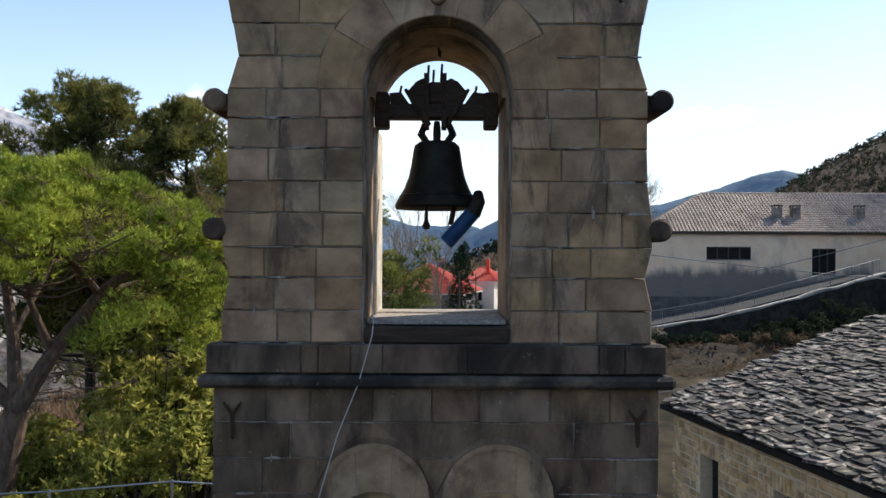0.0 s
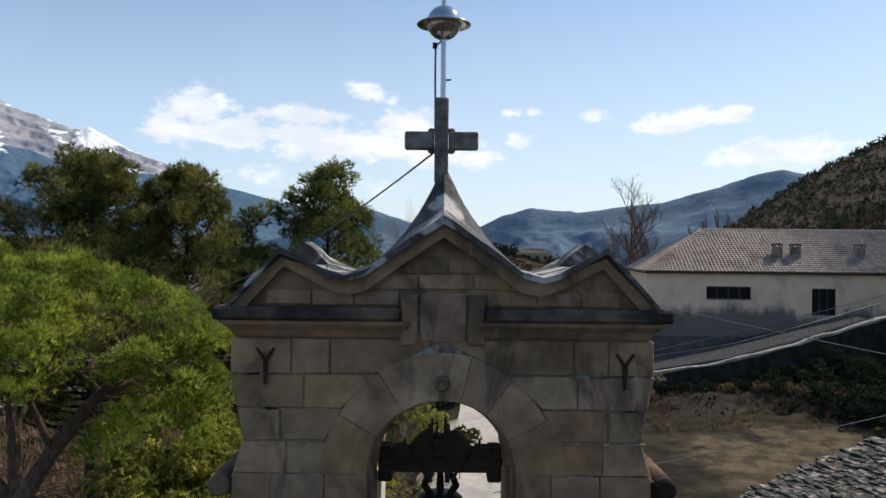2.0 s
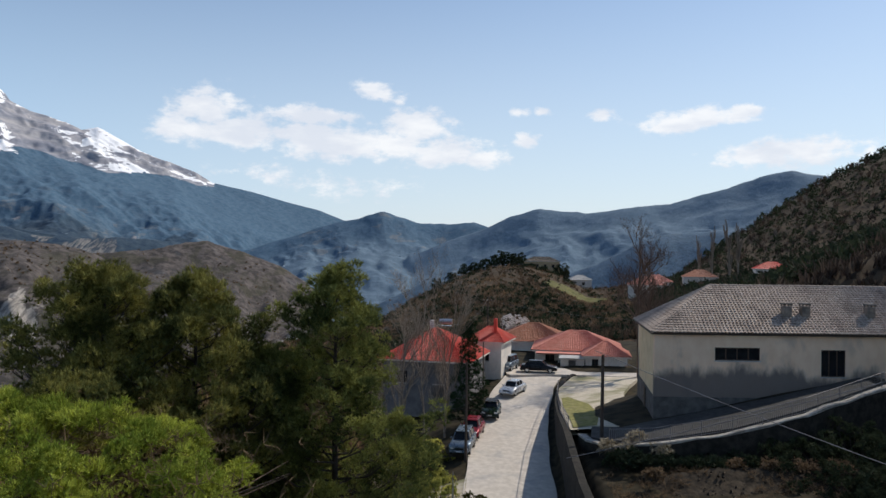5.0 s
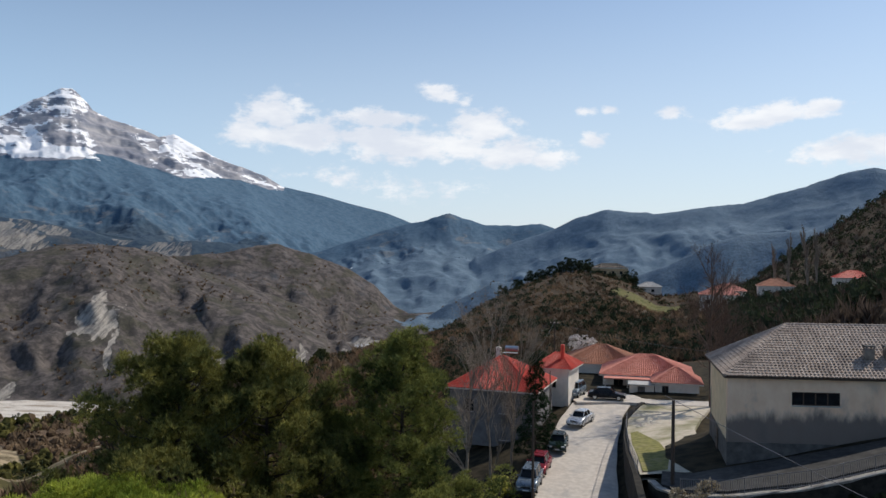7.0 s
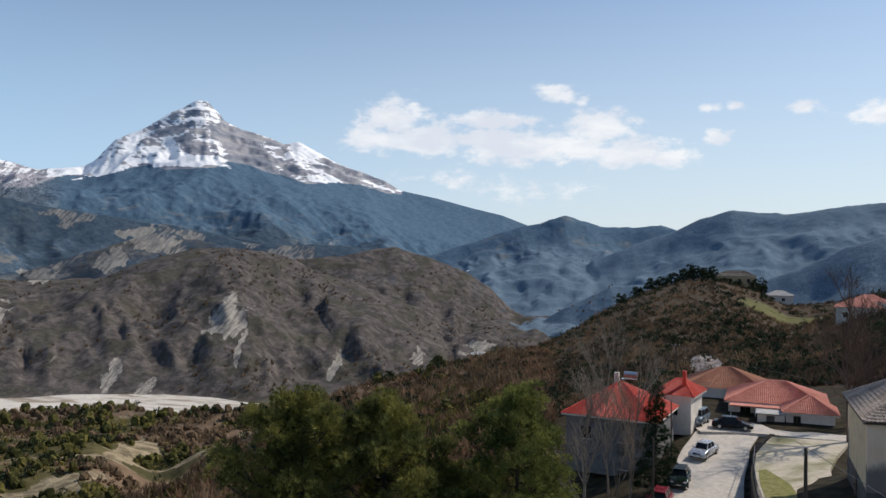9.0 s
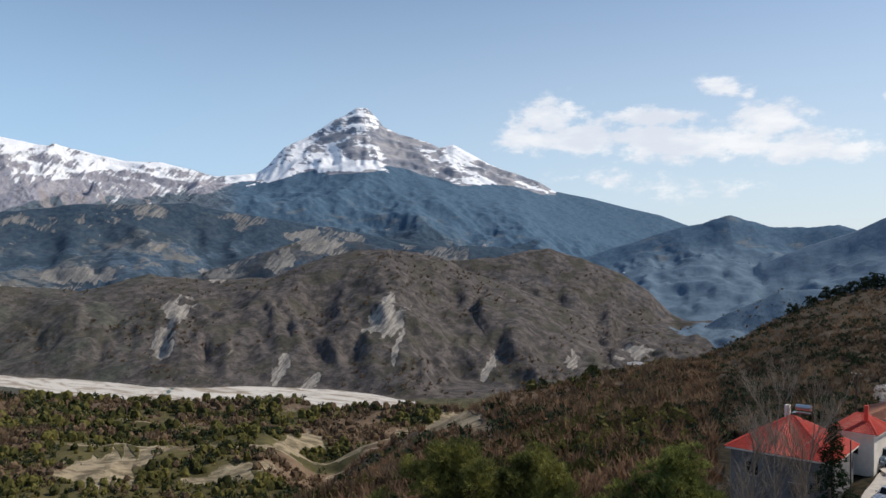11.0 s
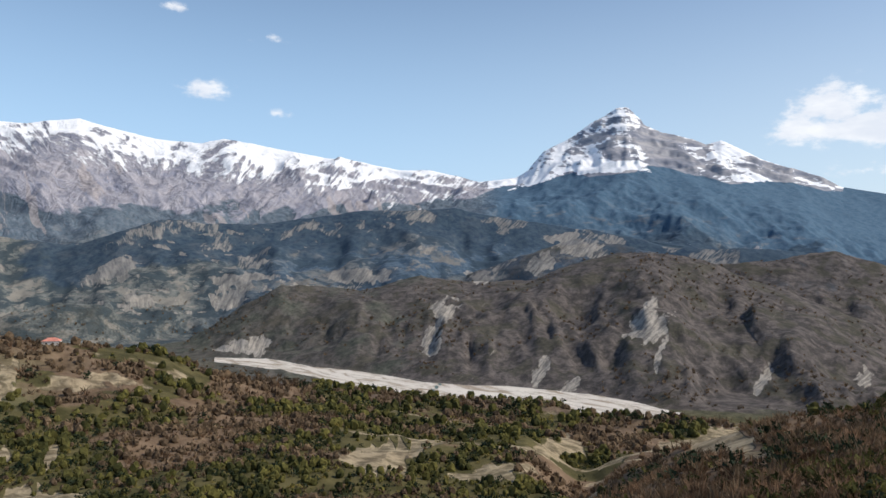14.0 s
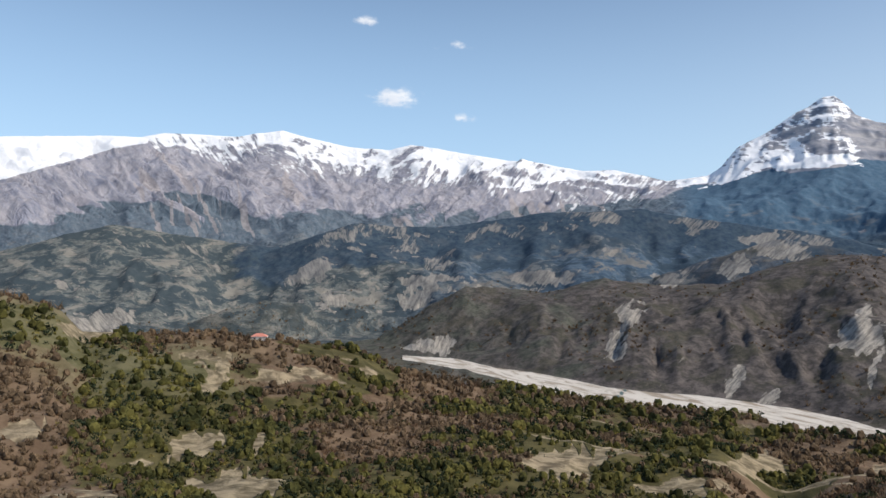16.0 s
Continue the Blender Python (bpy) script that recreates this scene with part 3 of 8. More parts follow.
def village_z(x, y):
    """Ground heights round the bell gable, the road and the yard."""
    edge_r, edge_l = road_mid(y) + 3.6, road_mid(y) - 3.3
    zr = road_z(y)
    left = zr - 0.1 - 0.30 * np.clip(edge_l - x, 0, 60) ** 1.08
    yard = np.where(y > terrace_y(x), terrace_z(x) - 0.05, 0)
    yard = yard + (np.minimum(zr + 0.1, terrace_z(x)) - yard) * smooth01(60, 92, y) * smooth01(20, 14, x)
    yard = np.where(y > 68, np.minimum(yard, 2.2), yard)
    bank = -0.6 + 0.6 * smooth01(34, 45, y) + 0.012 * np.clip(x - 8, 0, 60) * np.clip(y - 30, 0, 20) / 4
    up = bank + (yard - 0.22 - bank) * smooth01(0.3, 2.2, y - terrace_y(x))
    court = np.interp(y, [57, 66, 74, 82, 90, 96], [0.9, 0.48, 0.0, -0.42, -0.6, -0.42]) + 0.03 * np.clip(x - 20, 0, 50)
    up = np.where(y > 70.6, court, up)
    up = np.where(y > 96, zr + 0.02 * np.clip(x - 12, 0, 50), up)
    z = np.where(x > edge_r, zr - 0.15 + (up - zr + 0.15) * smooth01(0.2, 1.6, x - edge_r), np.where(x < edge_l, left, zr - 0.15))
    front = smooth01(36, 30, y) * smooth01(-6, -2, x)
    z = z + (-0.5 - z) * front
    slope = -0.8 - 0.16 * np.clip(-4 - x, 0, 80)
    near_left = smooth01(38, 28, y) * smooth01(-2, -6, x)
    return z + (slope - z) * near_left


def mountain_rib(az, r):
    """Buttresses that slant down the face of the ranges."""
    bend = (fbm(az, r / 120, 5.0, 4) - 0.5) * 2.0
    lean = np.interp(az, [-95, -84, -72, -60, -42, -30], [0.0052, 0.0046, 0.0036, -0.002, -0.0036, 0.001])
    return fbm(az * 0.34 + (r - 3100) * lean + bend, r / 700, 1.0, 6, True) - 0.6


def crest_at(az, line, soft):
    """A crest line, blurred by soft (0 to 1) so that its notches fade down the slope."""
    sharp = profile(az, line)
    blur = sum(profile(az + d, line) for d in (-4, -2.4, -0.8, 0.8, 2.4, 4)) / 6
    return sharp + (blur - sharp) * soft


def ridge_height(name, az, r, wx):
    """Height of one lower ridge and how far down its front slope a point lies, in metres."""
    rc, front, back, line = RIDGES[name]
    line = [(line[0][0] - 5, -14)] + line + [(line[-1][0] + 5, -14)]
    rc = rc + (fbm(az + 31 * len(name), az * 0 + 2.2, 6.0, 3) - 0.5) * rc * 0.07
    down = rc - r
    lean = (fbm(az + 7 * len(name), az * 0 + 8.1, 9.0, 2) - 0.5) * 14
    bend = az + (lean + wx * 0.03) * np.clip(down / 700, 0, 1)
    top = EYE + rc * np.tan(np.radians(crest_at(bend, line, smooth01(0, 260, down))))
    if front is None:
        foot = profile(az, RIVER_FAR) + 18
        u = np.clip(down / np.maximum(rc - foot, 60), 0, 1.2)
        z = top - (top - RIVER_Z - 3) * (0.8 * u + 0.2 * u ** 3)
    else:
        z = top - front * np.clip(down, 0, None) - 30 * smooth01(0, 160, down)
    return np.where(down < 0, top + back * down, z), down


# how dry and brown each ridge is
DRY = {"brown": 1.0, "front": 1.0, "behind": 0.75, "scarred": 0.5, "low": 0.45, "spur": 0.33, "valley_side": 0.05, "hill": 0.0, "forest": 0.0, "west": 0.15}


def lower_ridges(az, r, wx, floor):
    """The highest of the ridges beyond the river, the way down from its crest and its dryness."""
    far, lie, dry = floor + 0 * r, np.full_like(r, 600.0), np.interp(r, [1800, 2700], [0.7, 0.1])
    for name in RIDGES:
        h, down = ridge_height(name, az, r, wx)
        over = h > far
        lie, dry = np.where(over, np.abs(down), lie), np.where(over, DRY[name], dry)
        far = np.maximum(far, h)
    return far, lie, dry


def snow_line(az):
    """Elevation down to which the snow lies on the ranges."""
    return np.interp(az, [-97, -88.5, -86.5, -83.8, -81.8, -79.6, -77, -72, -66, -60, -55, -50, -45, -42, -41, -37.8, -35.3, -34.4, -31.9, -30, -29, -26.9, -24.3, -22.3, -20.2, -17.4, -15],
                     [2.0, 4.4, 5.2, 6.1, 6.9, 7.4, 7.1, 6.9, 6.2, 5.7, 4.8, 4.3, 4.3, 4.6, 4.97, 5.2, 6.1, 5.65, 5.95, 6.2, 6.35, 5.8, 5.15, 5.3, 4.9, 4.5, 9])


def mountain(az, r, x, y):
    """The ranges: a concave apron under rock faces that stand in ledges."""
    line = RANGE_LINE + PEAK_LINE[1:] + HILL_LINE[1:]
    u = np.clip((r - 3000) / 1200, 0, 1)
    soft = sum(profile(az + d, line) for d in (-5, -3.3, -1.7, 0, 1.7, 3.3, 5)) / 7
    top = 4200 * np.tan(np.radians(soft + (profile(az, line) - soft) * smooth01(0.35, 0.95, u)))
    foot = 3000 * np.tan(np.radians(np.interp(az, [-180, -90, -65, -50, -42, -30, -20, -13, -5], [-2, -2, -0.5, 0.6, 1.2, 1.0, -0.6, -4, -9])))
    z = EYE + foot + (top - foot) * u ** 1.2
    z = np.where(r > 4200, EYE + top - 0.3 * (r - 4200), z)
    hum = smooth01(2950, 3100, r) * smooth01(3850, 3350, r)
    z = z + hum * ((fbm(x, y, 420, 5, True) - 0.6) * 150 + (fbm(x + 60, y, 120, 4, True) - 0.6) * 40)
    rib = mountain_rib(az, r)
    face = smooth01(3300, 3600, r) * smooth01(4230, 4080, r)
    face = face * np.maximum(smooth01(-41, -43, az), 0.25 + 0.75 * smooth01(-0.6, 0.3, np.degrees(np.arctan2(z - EYE, r)) - snow_line(az)))
    z = z + face * rib * np.interp(az, [-60, -44, -41, -38, -30, -20, -8], [170, 120, 50, 60, 70, 70, 30])
    z = z + face * (fbm(x, y, 170, 5, True) - 0.6) * np.interp(az, [-60, -42, -20, -8], [70, 50, 50, 30])
    # ledges that follow the skyline down on both sides
    depth = EYE + 4200 * np.tan(np.radians(soft)) - z + (fbm(x, y, 260, 4) - 0.5) * 90
    q = depth / 66.0
    f = q - np.floor(q)
    hard = smooth01(0.34, 0.6, fbm(x - 900, y + 300, 330, 3)) * np.interp(az, [-70, -56, -48, -41, -38, -16, -12], [0.35, 0.5, 0.8, 0.6, 1, 1, 0])
    hard = hard * smooth01(-0.3, 0.4, np.degrees(np.arctan2(z - EYE, r)) - snow_line(az))
    z = z - 66 * 0.5 * hard * (smooth01(0.30, 0.70, f) - f) * smooth01(4230, 4150, r)
    ledge = np.abs(f - 0.5) * 2
    return z, ledge * hard + 0.5 * (1 - hard)


def terrain(x, y):
    """Height of the land at x, y (arrays)."""
    r, az = np.hypot(x, y), np.degrees(np.arctan2(x, y))
    tan = lambda e: np.tan(np.radians(e))
    near = profile(az, NEAR_LINE) - 0.55 * smooth01(-66, -60, az)
    close, reach = profile(az, CLOSE_LINE), profile(az, CLOSE_REACH)
    rn, rf = profile(az, RIVER_NEAR), profile(az, RIVER_FAR)
    one = np.ones_like(r)
    ridge = np.interp(az, [-36, -26], [860, 760])
    r160 = np.interp(az, [-180, -90, -60, -40, -20, -10, 0, 10, 20, 30, 90, 180], [-5, -40, -32, -30, -16, -9, -6, -3, 4, 16, 5, -5])
    rows = [(60 * one, np.interp(az, [-180, -90, -30, -10, 0, 20, 90, 180], [-2, -16, -12, -6, -4, -1, 0, -2])),
            (150 * one, r160),
            (reach * 0.6, np.where(az < 11, (r160 + EYE + reach * tan(close)) / 2, np.interp(az, [11, 15, 22, 30, 40], [-3, 0, 4, 26, 40]))), (reach, EYE + reach * tan(close)), (reach * 1.22, EYE + reach * 1.22 * tan(close - 2.5 + (-15.3 - close + 2.5) * smooth01(-33, -39, az))),
            (ridge, EYE + ridge * tan(near)),
            (ridge + 140, RIVER_Z + 30 + 0.12 * (EYE + 860 * tan(near) - RIVER_Z)),
            (rn - 40, RIVER_Z + 2 * one), (rn, RIVER_Z + 0 * one)]
    z = np.zeros_like(r) + rows[0][1]
    crest = np.zeros_like(r)
    for i, ((ra, ha), (rb, hb)) in enumerate(zip(rows[:-1], rows[1:])):
        u = np.clip((r - ra) / np.maximum(rb - ra, 1), 0, 1)
        s = u + (u * u * (3 - 2 * u) - u) * 0.65
        z = np.where(r >= ra, ha + (hb - ha) * s, z)
        if i in (2, 4):
            crest = np.maximum(crest, np.exp(-((r - rb) / (0.07 * rb)) ** 2))
    # gullies and spurs of the near hills
    river = smooth01(rn - 60, rn - 5, r)
    rough = smooth01(110, 260, r) * (1 - river)
    wx, wy = (fbm(x, y + 700, 300, 3) - 0.5) * 160, (fbm(x - 700, y, 300, 3) - 0.5) * 160
    gully = fbm(x + wx, y + wy, 330, 6, True) - 0.62
    small = fbm(x + 400 + wx * 0.4, y - 90, 80, 5, True) - 0.62
    amp = 34 * (1 - 0.8 * crest)
    amp = np.where((r < 700) & (az > -12), 6, amp)
    amp = np.where((r > 880) & (r < rn) & (az < -20), 8, amp)
    z = z + rough * (gully * amp + small * np.clip(r / 55, 6, 40) * (1 - 0.75 * crest))
    z = z + rough * crest * (fbm(x - 77, y + 31, 60, 4) - 0.5) * np.clip(r / 130, 3, 26)
    # ridges beyond the river, each cut by gullies that deepen down its slope
    floor = np.interp(r, [1100, 1900, 2600, 3300], [RIVER_Z, -190, -170, -140])
    floor = np.where(az < -13, np.interp(r - rf, [0, 20, 900, 1900], [RIVER_Z, RIVER_Z + 3, -150, -80]), floor)
    far, lie, _ = lower_ridges(az, r, wx, floor)
    cut = smooth01(15, 300, lie) * smooth01(rf + 10, rf + 160, r)
    side = az * 35 + wx * 0.9
    spur = np.minimum(fbm(side, r * 0.34 + wy * 0.7, 290, 6, True) - 0.74, 0.06)
    rill = fbm(side * 1.1 + 300, r * 0.5 + wx * 0.5, 75, 5, True) - 0.70
    far = far + cut * (spur * np.interp(r, [1500, 2300, 2900], [120, 125, 140]) + rill * 34)
    far = far + smooth01(rf + 30, rf + 150, r) * ((fbm(x, y, 110, 4) - 0.5) * 16 + (fbm(x, y, 34, 3) - 0.5) * 6)
    hills, _ = mountain(az, r, x, y)
    far = np.maximum(far, np.where(r > 2950, hills, -900))
    bank = np.where(az < -13, RIVER_Z + np.maximum(far - RIVER_Z, 0) * smooth01(rf, rf + 55, r), far)
    z = np.where(r >= rf, bank, z)
    w = smooth01(118, 150, r)
    w = np.maximum(w, smooth01(-6, -14, x) * smooth01(26, 48, r) * 0.999)
    z = np.where(w < 1, village_z(x, y) * (1 - w) + z * w, z)
    return z + (1 - smooth01(90, 140, r)) * (fbm(x, y, 3.0, 3) - 0.5) * 0.12


# bare clay scars: azimuth, elevation, half width, half height
SCARS = [(-30.1, -5.3, 1.1, 1.2), (-29.7, -4.0, 0.45, 0.9), (-45.0, -4.5, 0.9, 1.2), (-45.4, -6.4, 0.6, 1.1), (-59.4, -6.8, 1.2, 0.6), (-58.0, -6.8, 0.45, 0.8), (-49.1, -14.8, 2.6, 1.0),
         (-25.8, -12.7, 3.0, 0.8), (-36.1, -13.9, 1.3, 0.8), (-40.7, -15.7, 2.4, 0.6), (-35.8, 1.1, 1.3, 0.6), (-37.4, -0.7, 0.8, 0.8), (-34.2, 0.35, 1.5, 0.5), (-42.0, -1.8, 1.3, 0.5),
         (-50.9, -1.7, 2.0, 0.6), (-59.4, -2.1, 1.8, 0.6), (-68.1, -1.5, 1.4, 0.8), (-61.4, -3.7, 0.7, 0.6), (-66.6, -3.4, 1.5, 0.5)]
SCARS += [(-37.6, -8.8, 0.5, 0.9), (-22.2, -8.4, 0.5, 1.0), (-35.3, -9.5, 0.6, 0.5), (-82.2, -4.95, 2.2, 0.8), (-76.0, -13.1, 2.0, 0.7), (-74.0, -16.1, 2.8, 1.0), (-74.5, -8.5, 0.7, 1.1),
          (-86.4, -11.2, 2.0, 0.6), (-71.7, -13.1, 0.45, 0.8), (-60.0, -3.3, 0.9, 0.7), (-29.2, -7.5, 0.25, 1.4), (-16.0, -7.6, 0.5, 0.7), (-11.5, -7.0, 1.4, 0.5)]


def bare_ground(x, y, z, steep):
    """How bare of plants the land is, 0 to 1."""
    r, az = np.hypot(x, y), np.degrees(np.arctan2(x, y))
    el = np.degrees(np.arctan2(z - EYE, r))
    jag = (fbm(x, y, 45, 5) - 0.5) * 2.6
    comb = (fbm(az, el * 0.12, 0.35, 3) - 0.5) * 1.6
    scar = np.zeros_like(z)
    for a, e, wa, we in SCARS:
        d = ((az - a - (el - e) * 0.35 + jag * wa) / wa) ** 2 + ((el - e + (jag * 0.5 + comb) * we) / we) ** 2
        scar = np.maximum(scar, smooth01(1.7, 0.45, d))
    mid = (r > 2200) & (r < 3200)
    terrace = smooth01(0.63, 0.72, fbm(az * 1.3 + el * 1.1, el * 3.2, 1.0, 5)) * smooth01(0.42, 0.58, fbm(x + 90, y + 900, 420, 3)) * mid * smooth01(-30, -44, az)
    often = smooth01(0.60, 0.70, fbm(x - 300, y + 500, np.where(r < 1180, 85, 150), 5)) * smooth01(0.04, 0.2, steep) * np.where(mid, 0.62, 0.95) * (r > 150) * (r < 3200)
    often = np.where((az > -12) & (r < 1000), 0, often) * np.where((az > -20) & (r > 1200), 0.25, 1)
    often = np.maximum(often * np.where((r > 1180) & (r < 2250), 0.35, 1), terrace * 0.9)
    return np.clip(np.maximum(scar * 1.05, often), 0, 1)


def meadow(x, y):
    """Open grassy land round the farmhouse on the western hill."""
    r, az = np.hypot(x, y), np.degrees(np.arctan2(x, y))
    return 0.75 * smooth01(-72, -80, az + (fbm(x, y, 90, 4) - 0.5) * 20) * smooth01(600, 720, r + (fbm(x + 70, y, 120, 3) - 0.5) * 160) * smooth01(1000, 900, r)


def land_cover(x, y, z, R, azd):
    """Masks of the land's cover: snow, bare rock, clay, gravel, dry scrub, dark wood."""
    el = np.degrees(np.arctan2(z - EYE, R))
    lump = fbm(x, y, 500, 5)
    fine = fbm(x + 900, y, 120, 4)
    steep = np.clip(np.abs(np.gradient(z, axis=0)) / np.maximum(np.gradient(R, axis=0), 0.5), 0, 2)
    line = snow_line(azd)
    _, ledge = mountain(azd, R, x, y)
    rib = mountain_rib(azd, R)
    high = el - line
    grain = fbm(x + 40, y - 400, 70, 4) - 0.5
    gap = lambda a, e, wa, we: np.exp(-((azd - a) / wa) ** 2 - ((el - e) / we) ** 2)
    crown = np.interp(high, [-1.6, -0.5, 0.3, 1.0, 2.0], [0.0, 0.30, 0.48, 0.60, 0.74]) + (ledge - 0.5) * 0.45 - rib * 0.55 + grain * 0.4
    plateau = smooth01(-0.05, 0.12, high) * 1.1 + grain * 0.3
    crown = np.where(azd < -79.5, plateau, crown)
    snowy = np.interp(azd, [-42, -39, -37, -34, -31.5, -30, -28, -26, -25, -23, -21, -19, -17], [1.0, 1.0, 0.88, 0.78, 0.72, 0.52, 0.48, 0.58, 0.8, 0.66, 0.58, 0.66, 0.9])
    depth = (10.6 - el) * 73 + 40 * np.abs(azd + 31.8) ** 0.9 + (lump - 0.5) * 60
    thin = np.abs((depth / 27.0) % 1.0 - 0.5) * 2 - 0.5
    cone = snowy - 0.14 + (ledge - 0.5) * 0.5 + thin * 0.32 + (fbm(x + 11, y + 5, 150, 5) - 0.5) * 1.0 + grain * 0.7 - rib * 0.6 + 0.75 * gap(-32.6, 6.3, 2.1, 0.42) - 0.85 * gap(-32.2, 7.15, 0.6, 0.4) - 0.3 * gap(-29.3, 7.0, 0.9, 0.8) + 0.05 * smooth01(8.8, 9.6, el)
    cone = cone + 0.5 * gap(-24.0, 7.2, 1.2, 0.4) - 0.2 * smooth01(1.2, 0.6, np.abs(high - 2.2)) * (azd > -36) * (azd < -29)
    cone = cone * smooth01(-0.3, 0.05, high + grain * 0.8) * smooth01(-15.8, -17.2, azd)
    snow = np.clip(np.where(azd < -41.5, crown, cone), 0, 1) * (R > 3150)
    shoulder = np.interp(azd, [-97, -90, -84, -78, -72, -66, -58, -50, -47, -44, -41], [2.4, 2.4, 3.2, 3.2, 2.6, 3.0, 2.8, 3.0, 3.4, 4.2, 5.2])
    rock = smooth01(-0.5, 0.6, el - shoulder + (lump - 0.5) * 2.6 + rib * 3.0) * (azd < -41) + smooth01(-0.2, 0.05, high + (fine - 0.5) * 0.6) * (azd >= -41) * (azd < -15.5)
    rock = np.clip(rock, 0, 1) * (R > 3100)
    # tan screes that slant down the long range
    fall = fbm(azd * 1.5 + (R - 3100) * 0.0075 + (lump - 0.5) * 3, R / 700, 1.0, 4)
    scree = smooth01(0.56, 0.68, fall) * smooth01(0.44, 0.58, fbm(x + 1300, y - 400, 420, 3)) * smooth01(0.2, 1.4, el) * smooth01(0.2, -0.9, high) * (azd < -46) * (R > 3150)
    scar = np.maximum(bare_ground(x, y, z, steep) * (R < 3200), scree)
    rn, rf = profile(azd, RIVER_NEAR), profile(azd, RIVER_FAR)
    gravel = smooth01(rn - 22, rn - 4, R + (fine - 0.5) * 40) * smooth01(rf + 14, rf, R + (fine - 0.5) * 30) * (azd < -27.4) * (azd > -61.4)
    brown = smooth01(0.40, 0.62, lump + 0.30 * ((R > 1200) & (R < 2500)))
    brown = np.where(R < 1180, np.maximum(smooth01(0.54, 0.46, fbm(x + 50, y - 20, 100, 4)), smooth01(-34, -28, azd) * (R < 520)), brown)
    # the far bank greens towards the west
    brown = np.where((R > 1200) & (R < 2500), brown * np.interp(azd, [-70, -50, -36], [0.35, 0.62, 1]) + (fine - 0.5) * 0.3, brown)
    _, down = ridge_height("forest", azd, R, 0 * R)
    _, _, dry = lower_ridges(azd, R, (fbm(x, y + 700, 300, 3) - 0.5) * 160, -300.0)
    dry = np.where(R < 1250, 1.0, np.where(R > 2990, 0, dry))
    wood = smooth01(420, 120, np.abs(down) + (lump - 0.5) * 500) * smooth01(-78, -68, azd) * smooth01(-14, -22, azd) * (R > 2300)
    stream = azd + 45.4 - (R - 1262) * 0.006 - (fine - 0.5) * 0.6
    return {"snow": snow, "rock": rock, "scar": scar, "gravel": gravel, "far": np.clip(R / 4500, 0, 1), "brown": brown, "wood": wood, "dry": dry, "meadow": meadow(x, y), "near": (R < 130) * 1.0, "sand": smooth01(9, 14, x) * smooth01(33, 24, x) * smooth01(30, 34, y) * smooth01(44.5, 40, y),
            "thicket": smooth01(-16, -8, azd) * smooth01(110, 140, R) * smooth01(760, 640, R),
            "range": smooth01(-40, -43, azd), "slide": azd + el * np.interp(azd, [-95, -72, -60, -42], [0.9, 0.7, -0.5, -0.9]), "height": el,
            "water": np.exp(-(stream / 0.16) ** 2) * gravel}


def land_sheets(az, rr, sheets):
    """Lay a grid over bearings and distances and cut it into the named sheets."""
    A, R = np.meshgrid(np.radians(az), rr)
    x, y = R * np.sin(A), R * np.cos(A)
    z = terrain(x, y)
    z[:, -1] = z[:, 0]
    masks = land_cover(x, y, z, R, np.degrees(A))
    idx = np.arange(z.size).reshape(z.shape)
    P = np.stack([x, y, z], -1).reshape(-1, 3)
    for name, lo, hi, label, category in sheets:
        c0, c1 = int(np.searchsorted(az, lo)), int(np.searchsorted(az, hi))
        ids = idx[:, c0:c1 + 1]
        quads = np.stack([ids[:-1, :-1], ids[:-1, 1:], ids[1:, 1:], ids[1:, :-1]], -1).reshape(-1, 4)[:, ::-1]
        used, inv = np.unique(quads, return_inverse=True)
        me = array_mesh(name, P[used], inv.reshape(-1, 4), True)
        for k, m in masks.items():
            at = me.attributes.new(k, "FLOAT", "POINT")
            at.data.foreach_set("value", m.reshape(-1)[used].astype(np.float32))
        me.materials.append(LAND)
        tagged(new(name, me), label, category, kind="structure")


def bearings(step):
    az = np.unique(np.round(np.concatenate([np.arange(-180, -96, 4.0), np.arange(-96, 34.01, step), np.arange(37, 181, 4.0)]), 3))
    az[-1] = 180
    return az


def make_land():
    land_sheets(bearings(0.25), np.concatenate([[0.004, 0.5], np.geomspace(2.0, 100, 60), np.geomspace(101, 1180, 165), np.linspace(1189, 3010, 185)]),
                [("ground", -180, 180, "rolling valley land with brown scrub, clay scars and a gravel river bed", "ground")])
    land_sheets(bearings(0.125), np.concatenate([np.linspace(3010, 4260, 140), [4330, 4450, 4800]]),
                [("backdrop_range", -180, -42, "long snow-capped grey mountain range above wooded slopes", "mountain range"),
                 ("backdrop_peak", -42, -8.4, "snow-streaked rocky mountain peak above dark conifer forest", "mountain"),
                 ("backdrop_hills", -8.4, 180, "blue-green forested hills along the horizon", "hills")])


